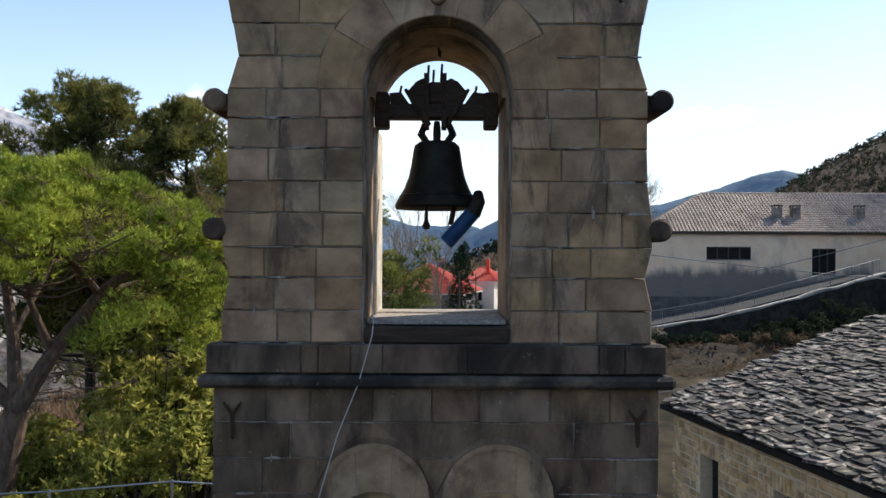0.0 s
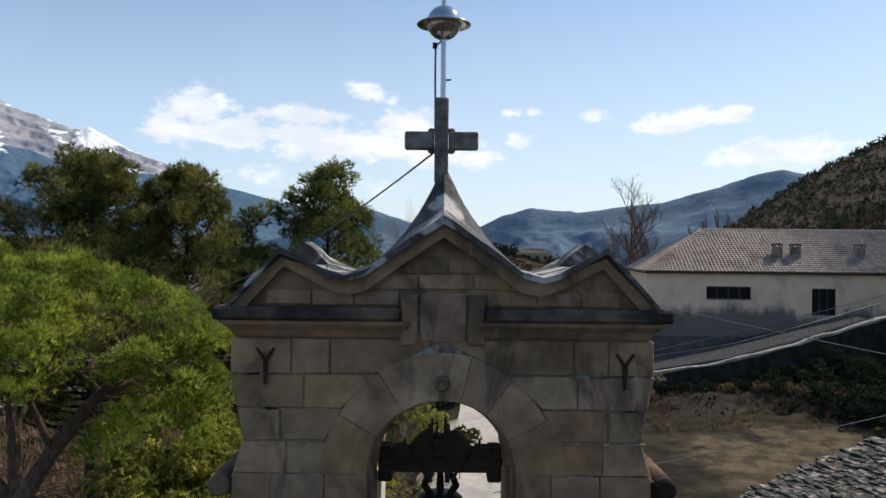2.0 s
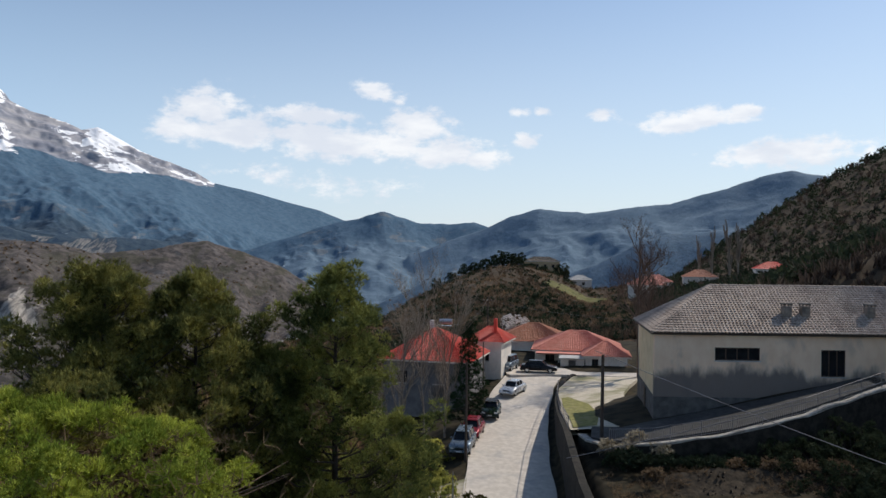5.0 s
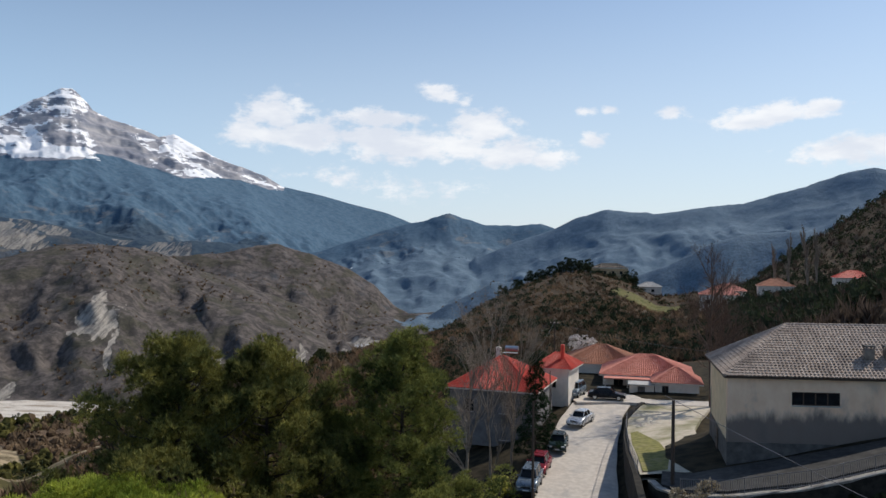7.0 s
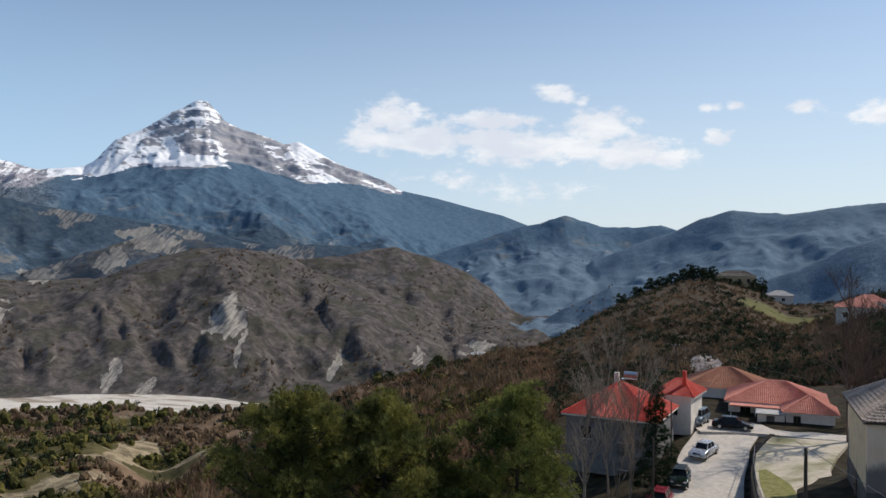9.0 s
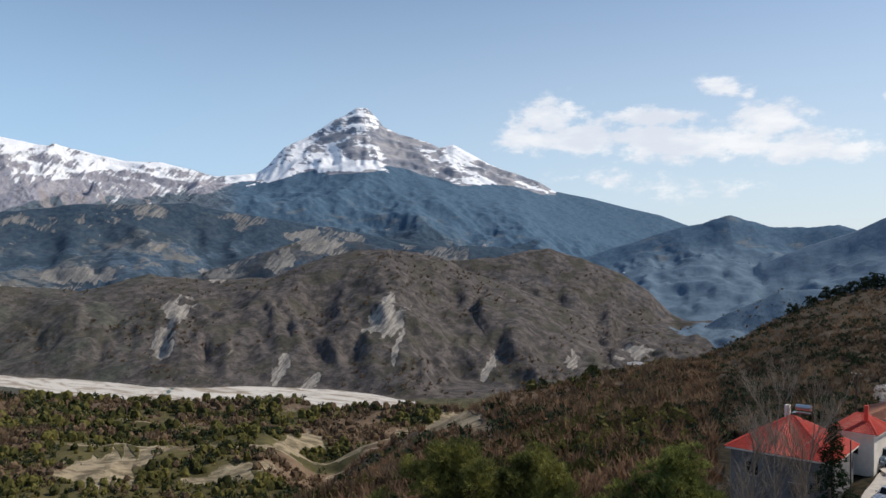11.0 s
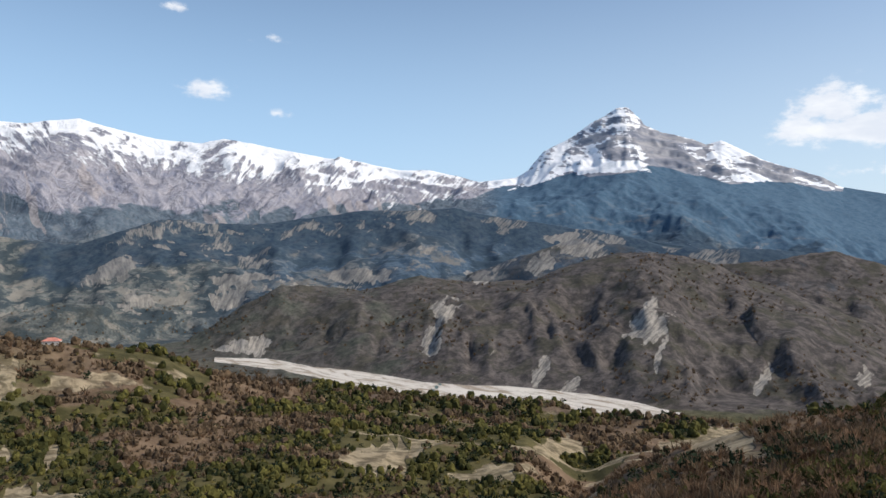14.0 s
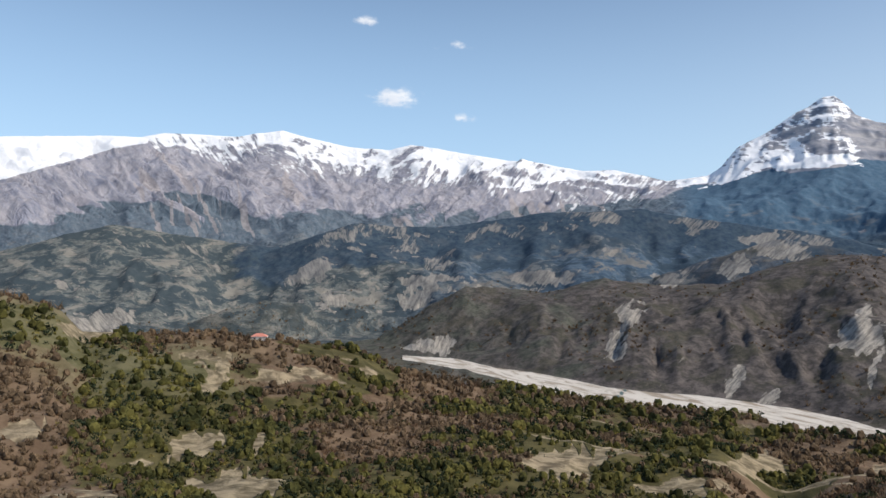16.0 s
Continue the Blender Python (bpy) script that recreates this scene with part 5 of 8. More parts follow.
part("sill", Geo().cbox(-RAD + 0.01, RAD - 0.01, -0.02, 0.16, tz(5.80), tz(5.94), 0.015), YOKE, tower, "dark worn timber sill")
part("sill_bed", Geo().cbox(-RAD + 0.02, RAD - 0.02, 0.162, 0.86, tz(5.9), tz(5.975), 0.01), SMEAR, tower)
part("sill_bed", Geo().cbox(-RAD + 0.02, RAD - 0.02, 0.864, DEEP, tz(5.9), tz(5.99), 0.01), SMEAR, tower, "pale mortar bed")
part("band", Geo().cbox(-1.78, 1.78, -0.06, DEEP + 0.06, tz(5.565), tz(5.80), 0.02), LEDGE, tower, "dark stone band course")
part("ledge", Geo().cbox(-1.86, 1.86, -0.13, DEEP + 0.14, tz(5.46), tz(5.56), 0.03), LEDGE, tower, "projecting ledge")


def swept(profile_pts, x0, x1, y0, y1):
    """A moulding run round four sides: profile of (outset, height)."""
    g = Geo()
    vs, fs = [], []
    n = len(profile_pts)
    for o, z in profile_pts:
        vs += [(x0 - o, y0 - o, z), (x1 + o, y0 - o, z), (x1 + o, y1 + o, z), (x0 - o, y1 + o, z)]
    for i in range(n - 1):
        for k in range(4):
            fs.append((i * 4 + k, i * 4 + (k + 1) % 4, i * 4 + 4 + (k + 1) % 4, i * 4 + 4 + k))
    fs += [(3, 2, 1, 0), tuple(n * 4 - 4 + k for k in range(4))]
    return g.add(vs, fs)


for sx in (-1, 1):
    a, b = (-1.62, -0.36) if sx < 0 else (0.36, 1.62)
    part("cove", swept([(0.0, tz(8.885)), (0.02, tz(8.90)), (0.05, tz(8.95)), (0.10, tz(9.0)), (0.11, tz(9.03))], a, b, -0.004, DEEP - 0.05), STONE_ARCH, tower, "pale stone cove moulding")
    part("cornice", Geo().cbox(-1.80 if sx < 0 else 0.34, -0.34 if sx < 0 else 1.80, -0.14, DEEP + 0.14, tz(9.035), tz(9.14), 0.02), LEDGE, tower, "dark lichen-stained cornice")
# plaque between the two cornices
part("plaque", Geo().cbox(-0.19, 0.19, -0.015, 0.2, tz(8.86), tz(9.25), 0.015), STONE, tower, "plain square stone plaque")
for sx in (-1, 1):
    part("plaque_jamb", Geo().cbox(min(sx * 0.2, sx * 0.335), max(sx * 0.2, sx * 0.335), -0.045, 0.2, tz(8.84), tz(9.24), 0.012), STONE_ARCH, tower)

# pediment wall and roof: height of the roof line over x
ROOFLINE = [(-1.70, 9.15), (-1.50, 9.375), (-1.28, 9.61), (-1.12, 9.535), (-0.92, 9.43), (-0.78, 9.385), (-0.62, 9.42), (-0.33, 9.63), (0.0, 9.85),
            (0.33, 9.63), (0.62, 9.42), (0.78, 9.385), (0.92, 9.43), (1.12, 9.535), (1.28, 9.61), (1.50, 9.375), (1.70, 9.15)]
under = [(-1.58, tz(9.14))] + [(x * 0.985, tz(z) - 0.10) for x, z in ROOFLINE[1:-1]] + [(1.58, tz(9.14))]
part("pediment", Geo().prism(under, "y", 0.05, DEEP - 0.05), STONE, tower, "rough stone pediment")


def roof_sheet():
    """The rendered roof: three gables in front and behind, sagging towards the middle."""
    xs = np.unique(np.concatenate([np.linspace(-1.72, 1.72, 57), [p[0] for p in ROOFLINE]]))
    ys = np.linspace(-0.12, DEEP + 0.12, 25)
    g = Geo()
    vs, fs = [], []
    for layer in (0.0, -0.045):
        for y in ys:
            v = (y - DEEP / 2) / (DEEP / 2 + 0.12)
            for x in xs:
                base = np.interp(x, [p[0] for p in ROOFLINE], [p[1] for p in ROOFLINE])
                dip = 0.16 * (1 - v * v) * math.exp(-((abs(x) - 1.28) / 0.22) ** 2)
                d = math.hypot(x, (y - DEEP / 2))
                swell = 0.36 * math.exp(-(d / 0.20) ** 1.4) + 0.12 * math.exp(-(d / 0.55) ** 2)
                z = base - dip + (swell if layer == 0 else 0.0)
                z += 0.018 * (noise.noise((x * 5, y * 5, 3.0)))
                vs.append((x, y, tz(z) + layer))
    nx, ny = len(xs), len(ys)
    for l in (0, 1):
        for j in range(ny - 1):
            for i in range(nx - 1):
                a = l * nx * ny + j * nx + i
                q = (a, a + 1, a + nx + 1, a + nx)
                fs.append(q if l == 0 else q[::-1])
    o = nx * ny
    for i in range(nx - 1):
        fs += [(i + 1, i, o + i, o + i + 1), ((ny - 1) * nx + i, (ny - 1) * nx + i + 1, o + (ny - 1) * nx + i + 1, o + (ny - 1) * nx + i)]
    for j in range(ny - 1):
        fs += [(j * nx, (j + 1) * nx, o + (j + 1) * nx, o + j * nx), ((j + 1) * nx + nx - 1, j * nx + nx - 1, o + j * nx + nx - 1, o + (j + 1) * nx + nx - 1)]
    return g.add(vs, fs)


part("roof", roof_sheet(), LIME, tower, "stained lime-rendered roof sweeping up to the cross")
for a, b in zip(ROOFLINE[:-1], ROOFLINE[1:]):
    g = Geo().prism([(a[0], tz(a[1]) - 0.047), (b[0], tz(b[1]) - 0.047), (b[0] * 0.985, tz(b[1]) - 0.155), (a[0] * 0.985, tz(a[1]) - 0.155)], "y", -0.05, 0.049)
    part("raking_moulding", g, STONE_ARCH, tower)
for x in (-1.28, 1.28):
    part("roof_cap", Geo().prism([(x - 0.24, tz(9.45)), (x + 0.24, tz(9.45)), (x + 0.10, tz(9.60)), (x + 0.01, tz(9.66)), (x - 0.11, tz(9.58))], "y", DEEP * 0.72, DEEP + 0.08), LIME, tower, "lime-rendered gable lump")
for x, z in ((-1.76, 7.72), (1.77, 7.72), (-1.76, 6.70), (1.76, 6.70)):
    g = Geo().tube([(x, -0.05, tz(z)), (x, -0.03, tz(z)), (x, DEEP + 0.03, tz(z)), (x, DEEP + 0.05, tz(z))], [0.07, 0.09, 0.09, 0.07], 20)
    g.box(min(x, x - math.copysign(0.2, x)), max(x, x - math.copysign(0.2, x)), 0.0, DEEP, tz(z) - 0.08, tz(z) + 0.05)
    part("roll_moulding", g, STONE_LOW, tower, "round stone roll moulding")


def anchor(x, z):
    g = Geo()
    g.tube([(x, -0.03, tz(z)), (x, -0.03, tz(z) - 0.20)], [0.022, 0.012], 6)
    g.tube([(x, -0.03, tz(z) - 0.01), (x - 0.07, -0.035, tz(z) + 0.09)], [0.018, 0.010], 6)
    g.tube([(x, -0.03, tz(z) - 0.01), (x + 0.07, -0.035, tz(z) + 0.09)], [0.018, 0.010], 6)
    g.tube([(x, 0.06, tz(z)), (x, -0.045, tz(z))], 0.02, 6)
    part("tie_anchor", g, IRON, tower, "rusty forked iron wall anchor")


for x, z in ((-1.40, 8.72), (1.44, 8.70), (-1.60, 5.25), (1.58, 5.20)):
    anchor(x, z)
part("keystone_boss", Geo().lathe([(0.065, 0), (0.062, 0.03), (0.04, 0.045), (0.03, 0.03), (0.0, 0.028)], (0, 0, 0), 16), STONE_ARCH, tower, "oval carved boss", True).matrix_basis = pose(0, -0.005, tz(8.54), 90, 0, 0)
part("hook", Geo().tube([(0, 0.75, tz(8.37)), (0, 0.75, tz(8.28)), (0.015, 0.75, tz(8.26)), (0.015, 0.75, tz(8.32))], 0.008, 5), IRON, tower, "iron hook")
for c in (-0.49, 0.49):
    for k in range(12):
        a0, a1 = math.pi * k / 12, math.pi * (k + 1) / 12
        g = Geo().prism([(c + r * math.cos(a), tz(4.58) + r * math.sin(a)) for r, a in ((0.44, a0), (0.44, a1), (0.40, a1), (0.40, a0))], "y", -0.022, 0.1)
        part("archivolt", g, STONE_ARCH, tower)
    sp = Geo()
    for k in range(12):
        a0, a1 = math.pi * k / 12, math.pi * (k + 1) / 12
        sp.prism([(c + r * math.cos(a), tz(4.58) + r * math.sin(a)) for r, a in ((0.485, a0), (0.485, a1), (0.44, a1), (0.44, a0))], "y", -0.001, 0.1)
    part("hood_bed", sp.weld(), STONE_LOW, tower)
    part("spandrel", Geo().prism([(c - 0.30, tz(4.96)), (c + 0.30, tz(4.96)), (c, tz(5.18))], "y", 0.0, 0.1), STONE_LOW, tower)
    for a0, a1 in zip((0.0, 0.55, 1.2, 1.95, 2.6), (0.54, 1.19, 1.94, 2.59, 3.1416)):
        ring = [(c + 0.40 * math.cos(t), tz(4.58) + 0.40 * math.sin(t)) for t in np.linspace(a0, a1, 5)]
        ring += [(c + 0.365 * math.cos(t), tz(4.27) + 0.365 * math.sin(t)) for t in np.linspace(a1, a0, 5)]
        part("arch_stone", Geo().prism(ring, "y", -0.003, 0.2), STONE_ARCH, tower)

cross = thing("stone_cross", (TX - 0.03, TY + DEEP / 2, 10.2), "weathered stone cross on the bell gable roof", "cross")
part("shaft", Geo().cbox(-0.06, 0.06, -0.06, 0.06, -0.02, 0.72, 0.012), CROSS_STONE, cross)
for s in (-1, 1):
    part("arm", Geo().cbox(min(s * 0.062, s * 0.32), max(s * 0.062, s * 0.32), -0.05, 0.05, 0.27, 0.425, 0.012), CROSS_STONE, cross)
    for dz in (0.262, 0.432):
        part("corner_leaf", Geo().lathe([(0.0, -0.03), (0.03, -0.02), (0.035, 0.0), (0.03, 0.02), (0.0, 0.03)], (s * 0.085, 0, dz), 8), CROSS_STONE, cross)
finial = thing("finial", (TX - 0.03, TY + DEEP / 2, 10.92), "polished steel ball finial with a wide brim on a pole", "finial")
part("pole", Geo().tube([(0.01, 0, -0.06), (0.01, 0, 0.56)], 0.024, 10), STEEL, finial)
part("conductor", Geo().tube([(-0.055, -0.03, -0.3), (-0.06, -0.03, 0.2), (-0.06, -0.02, 0.45), (-0.01, -0.01, 0.5)], 0.009, 6), CABLE, finial)
part("clamp", Geo().cbox(-0.085, -0.045, -0.045, 0.0, 0.43, 0.48, 0.006), IRON, finial)
part("bracket", Geo().tube([(0.03, 0, 0.16), (0.08, 0, 0.165)], 0.008, 6), IRON, finial)
ball = [(0.150 * math.cos(radians(a)), 0.66 + 0.150 * math.sin(radians(a))) for a in range(-88, 89, 8)]
part("ball", Geo().lathe(ball, (0.01, 0, 0), 40), CHROME, finial, "", True)
part("brim", Geo().lathe([(0.149, 0.655), (0.235, 0.640), (0.238, 0.645), (0.20, 0.668), (0.149, 0.68)], (0.01, 0, 0), 40), CHROME, finial, "", True)
part("spike", Geo().tube([(0.01, 0, 0.80), (0.01, 0, 0.86), (0.01, 0, 0.862), (0.01, 0, 1.30)], [0.022, 0.022, 0.016, 0.003], 10), STEEL, finial)

# bell with its yoke
bell = thing("bell", (TX - 0.01, TY + 0.60, 6.90), "dark bronze church bell hanging from a timber yoke", "bell")
prof = [(0.0, 0.06), (0.30, 0.02), (0.355, 0.0), (0.362, 0.03), (0.335, 0.085), (0.285, 0.17), (0.245, 0.27), (0.222, 0.38), (0.208, 0.48), (0.195, 0.545), (0.16, 0.575), (0.0, 0.585)]
part("body", Geo().lathe(prof, n=40), BRONZE, bell, "", True)
part("moulding", Geo().lathe([(0.322, 0.10), (0.328, 0.105), (0.318, 0.118), (0.312, 0.11)], n=40), BRONZE, bell, "", True)
for x in (-0.11, 0.0, 0.11):
    part("crown_loop", Geo().tube([(x * 0.75, 0, 0.57), (x * 1.25, 0, 0.65), (x, 0, 0.72), (x * 0.6, 0, 0.76)], [0.03, 0.035, 0.03, 0.025], 8), BRONZE, bell)
part("clapper", Geo().lathe([(0.0, -0.16), (0.03, -0.15), (0.035, -0.12), (0.018, -0.08), (0.014, 0.0), (0.012, 0.3)], (-0.09, 0.02, -0.02), 12), IRON, bell, "iron clapper", True)
part("yoke", Geo().cbox(-0.44, 0.44, -0.09, 0.09, 0.78, 0.90, 0.012), YOKE, bell, "dark timber yoke")
part("yoke_block", Geo().cbox(-0.075, 0.075, -0.085, 0.085, 0.902, 1.09, 0.02), YOKE, bell)
for s in (-1, 1):
    part("yoke_block", Geo().prism([(s * 0.08, 0.902), (s * 0.21, 0.902), (s * 0.26, 1.0), (s * 0.18, 1.09), (s * 0.12, 1.12), (s * 0.08, 1.10)], "y", -0.08, 0.08), YOKE, bell)
    part("yoke_block", Geo().prism([(s * 0.24, 0.90), (s * 0.40, 0.90), (s * 0.41, 0.99), (s * 0.31, 1.0)], "y", -0.085, 0.085), YOKE, bell)
    part("brace", Geo().tube([(s * 0.27, -0.1, 1.02), (s * 0.10, -0.1, 0.72)], 0.016, 6), IRON, bell)
for x in (-0.09, 0.06):
    part("strap", Geo().box(x - 0.022, x + 0.022, -0.105, 0.105, 0.70, 1.16), IRON, bell, "iron strap")
for x, h in ((-0.085, 1.24), (-0.04, 1.20), (0.03, 1.25), (-0.32, 1.06), (0.33, 1.06)):
    part("bolt", Geo().tube([(x, -0.04, 1.0), (x + 0.012, -0.04, h)], 0.011, 6), IRON, bell)
for s in (-1, 1):
    part("bearing", Geo().cbox(s * 0.47 - 0.065, s * 0.47 + 0.055, -0.10, 0.12, 0.70, 1.0, 0.015), IRON, bell, "iron bearing block in the jamb")
    part("gudgeon", Geo().tube([(s * 0.40, 0, 0.86), (s * 0.54, 0, 0.86)], 0.035, 10), IRON, bell)
striker = thing("bell_striker", (TX + 0.24, TY + 0.32, 6.80), "blue-enamelled electric bell striker under the bell's lip", "bell striker")
part("housing", Geo().tube([(-0.17, 0, -0.20), (-0.165, 0, -0.195), (0.06, 0, 0.06), (0.065, 0, 0.065)], [0.055, 0.066, 0.066, 0.05], 16), BLUE, striker)
part("head", Geo().tube([(0.05, 0, 0.04), (0.10, 0, 0.15), (0.10, 0.05, 0.22)], [0.07, 0.06, 0.04], 12), BRONZE, striker)
part("arm", Geo().tube([(0.10, 0.05, 0.18), (0.12, 0.14, 0.20), (0.14, 0.22, 0.18)], 0.022, 8), IRON, striker)
part("hammer", Geo().tube([(-0.13, 0.12, -0.04), (-0.10, 0.14, 0.10), (-0.04, 0.16, 0.18)], [0.024, 0.02, 0.02], 8), IRON, striker)

rope = thing("bell_rope", (TX - 0.50, TY - 0.02, 5.96), "thin pale bell rope running down the stone face", "rope")
part("cord", Geo().tube([(0.02, 0.25, 1.0), (0.0, 0.20, 0.6), (-0.03, 0.12, 0.25), (0.0, 0.03, 0.02), (0.0, -0.06, -0.08), (-0.10, -0.10, -0.45), (-0.26, -0.11, -0.85), (-0.45, -0.1, -1.5), (-0.75, -0.1, -2.6)], 0.005, 5), ROPE, rope)
wire = thing("cross_cable", (TX - 0.10, TY + 0.6, 10.28), "thin dark cable from the cross to a pole", "cable")
part("cable", Geo().tube([(-1.1 * k - 0.0, 1.84 * k, 0.16 - 0.42 * k - 0.05 * k * (4 - k)) for k in np.linspace(0, 4, 14)], 0.009, 5), CABLE, wire)


# ---- church nave beside the gable ----
church = thing("church_nave", (5.45, 18.2, -0.6), "low rubble-stone church with a heavy slate roof", "church")
# local frame: y runs back along the eaves wall towards the viewer
CH = Matrix.Rotation(radians(10.8), 4, "Z")
church.matrix_basis = Matrix.Translation((5.45, 18.2, -0.6)) @ CH
WH = 3.62


def nave_walls():
    g = Geo()
    wins = [(-1.95, -1.2), (-4.5, -3.85)]
    g.box(0, 0.55, -1.2, 0, 0, WH)
    g.box(0, 0.55, -3.85, -1.95, 0, WH)
    g.box(0, 0.55, -12.0, -4.5, 0, WH)
    for a, b in wins:
        g.box(0, 0.55, a, b, 0, 0.9)
        g.box(0, 0.55, a, b, 2.75, WH)
    g.prism([(0.0, 0), (9.6, 0), (9.6, WH), (4.8, WH + 1.66), (0.0, WH)], "y", -0.55, -0.004)
    g.box(9.05, 9.6, -12, -0.556, 0, WH)
    g.prism([(0.0, 0), (9.6, 0), (9.6, WH), (4.8, WH + 1.66), (0.0, WH)], "y", -12.55, -12.004)
    return g


part("wall", nave_walls(), POINTING, church, "pale pointed masonry")
for a, b in ((-1.95, -1.2), (-4.5, -3.85)):
    w = part("window", Geo().box(0.30, 0.33, a, b, 0.9, 2.75), GLASS_DARK, church, "narrow dark window")
    part("frame", Geo().box(0.26, 0.34, (a + b) / 2 - 0.025, (a + b) / 2 + 0.025, 0.9, 2.75), WINDOW_FRAME, w)
    part("window_sill", Geo().cbox(-0.03, 0.28, a - 0.03, b + 0.03, 0.82, 0.9, 0.01), CONCRETE, w)
SL = 1.66 / 4.8
g = Geo()
g.prism([(-0.30, WH - 0.30 * SL - 0.03), (4.8, WH + 1.66 - 0.03), (9.9, WH - 0.30 * SL - 0.03), (9.9, WH - 0.30 * SL + 0.08), (4.8, WH + 1.66 + 0.08), (-0.30, WH - 0.30 * SL + 0.08)], "y", -12.7, 0.12)
part("roof_deck", g, UNDER, church, "dark roof boarding")


# ---- houses ----
def tiled(g, a, b, c, d, course=0.42, wave=0.28, lift=0.11):
    """Rows of curved tiles on the roof face a-b (eaves) to d-c (ridge); d-c may be one point."""
    a, b, c, d = map(Vector, (a, b, c, d))
    nrm = (b - a).cross(d - a).normalized()
    if nrm.z < 0:
        nrm = -nrm
    rows = max(2, int(((d - a).length + (c - b).length) / 2 / course))
    for r in range(rows):
        t0, t1 = r / rows, min(1.0, (r + 1.12) / rows)
        l0, r0, l1, r1 = a.lerp(d, t0), b.lerp(c, t0), a.lerp(d, t1), b.lerp(c, t1)
        cols = max(2, int((r0 - l0).length / wave))
        vs, fs = [], []
        for k in range(2 * cols + 1):
            u = k / (2 * cols)
            h = lift * (1.0 if k % 2 else 0.25)
            vs.append(tuple(l0.lerp(r0, u) + nrm * (h + 0.06)))
            vs.append(tuple(l1.lerp(r1, u) + nrm * h))
            vs.append(tuple(l0.lerp(r0, u) + nrm * (h - 0.02)))
        for k in range(2 * cols):
            i = 3 * k
            fs += [(i, i + 3, i + 4, i + 1), (i + 2, i + 5, i + 3, i)]
        g.add(vs, fs)


def hip_roof(parent, x0, x1, y0, y1, z, rise, material, label, over=0.35, thick=0.14, ridge_in=None, skew=0.0, **kw):
    x0, x1, y0, y1 = x0 - over, x1 + over, y0 - over, y1 + over
    inset = ridge_in if ridge_in is not None else (y1 - y0) / 2
    ym = (y0 + y1) / 2
    A, B, C, D = (x0, y0, z), (x1, y0, z), (x1, y1, z), (x0 + skew, y1, z)
    E, F = (x0 + inset, ym, z + rise), (x1 - inset, ym, z + rise)
    g = Geo()
    tiled(g, A, B, F, E, **kw)
    tiled(g, C, D, E, F, **kw)
    tiled(g, D, A, E, E, **kw)
    tiled(g, B, C, F, F, **kw)
    roof = part("roof", g, material, parent, label)
    deck = Geo()
    deck.add([A, B, C, D, E, F, *[(p[0], p[1], p[2] - thick) for p in (A, B, C, D)]],
             [(0, 1, 5, 4), (2, 3, 4, 5), (3, 0, 4), (1, 2, 5), (0, 6, 7, 1), (1, 7, 8, 2), (2, 8, 9, 3), (3, 9, 6, 0), (9, 8, 7, 6)])
    part("fascia", deck, WINDOW_FRAME if material is TILE_PALE else WHITEWASH, roof)
    for p, q in ((A, E), (D, E), (B, F), (C, F), (E, F)):
        rg = Geo()
        n = max(2, int(math.dist(p, q) / 0.4))
        for k in range(n):
            s, e = Vector(p).lerp(Vector(q), k / n), Vector(p).lerp(Vector(q), (k + 1.1) / n)
            rg.tube([s + Vector((0, 0, 0.06)), e + Vector((0, 0, 0.05))], [0.13, 0.10], 8)
        part("ridge_tiles", rg, material, roof)
    return roof


def wall_with_holes(x0, x1, y0, y1, z0, z1, holes, axis="x"):
    """A wall along x (or y) with rectangular openings (lo, hi, bottom, top)."""
    g = Geo()
    lo, hi = (x0, x1) if axis == "x" else (y0, y1)

    def put(a, b, c, d):
        if b - a > 1e-4 and d - c > 1e-4:
            g.box(a, b, y0, y1, c, d) if axis == "x" else g.box(x0, x1, a, b, c, d)
    at = lo
    for a, b, c, d in sorted(holes):
        put(at, a, z0, z1)
        put(a, b, z0, c)
        put(a, b, d, z1)
        at = b
    put(at, hi, z0, z1)
    return g.weld()


def window_in(parent, a, b, c, d, at, axis="x", panes=2, face=-1, name="window"):
    """A recessed window: dark panes, frame bars and a sill."""
    box = (lambda g, p, q, r, s, t, u: g.box(p, q, r, s, t, u)) if axis == "x" else (lambda g, p, q, r, s, t, u: g.box(r, s, p, q, t, u))
    y = sorted((at - face * 0.12, at - face * 0.16))
    root = part(name, box(Geo(), a, b, y[0] + 0.02 * (face < 0), y[1], c, d), GLASS_DARK, parent, "dark recessed window")
    f = Geo()
    fy = sorted((at - face * 0.07, at - face * 0.118))
    for k in range(panes + 1):
        x = a + (b - a) * k / panes
        box(f, max(a, x - 0.04), min(b, x + 0.04), fy[0], fy[1], c, d)
    box(f, a, b, fy[0] + 0.004, fy[1] - 0.004, c, c + 0.07)
    box(f, a, b, fy[0] + 0.004, fy[1] - 0.004, d - 0.07, d)
    part("frame", f, WINDOW_FRAME, root)
    sy = sorted((at + face * 0.06, at - face * 0.06))
    part("sill", box(Geo(), a - 0.06, b + 0.06, sy[0], sy[1], c - 0.07, c - 0.004), CONCRETE, root)


long_house = thing("long_house", (15.12, 57.5, 1.3), "long stained white house with a grey clay-tiled hip roof", "house")
holes = [(4.5, 7.85, 4.95, 5.92), (12.4, 14.2, 3.82, 5.82), (20.5, 22.3, 3.82, 5.82)]
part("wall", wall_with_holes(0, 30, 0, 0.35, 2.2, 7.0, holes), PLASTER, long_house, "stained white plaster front")
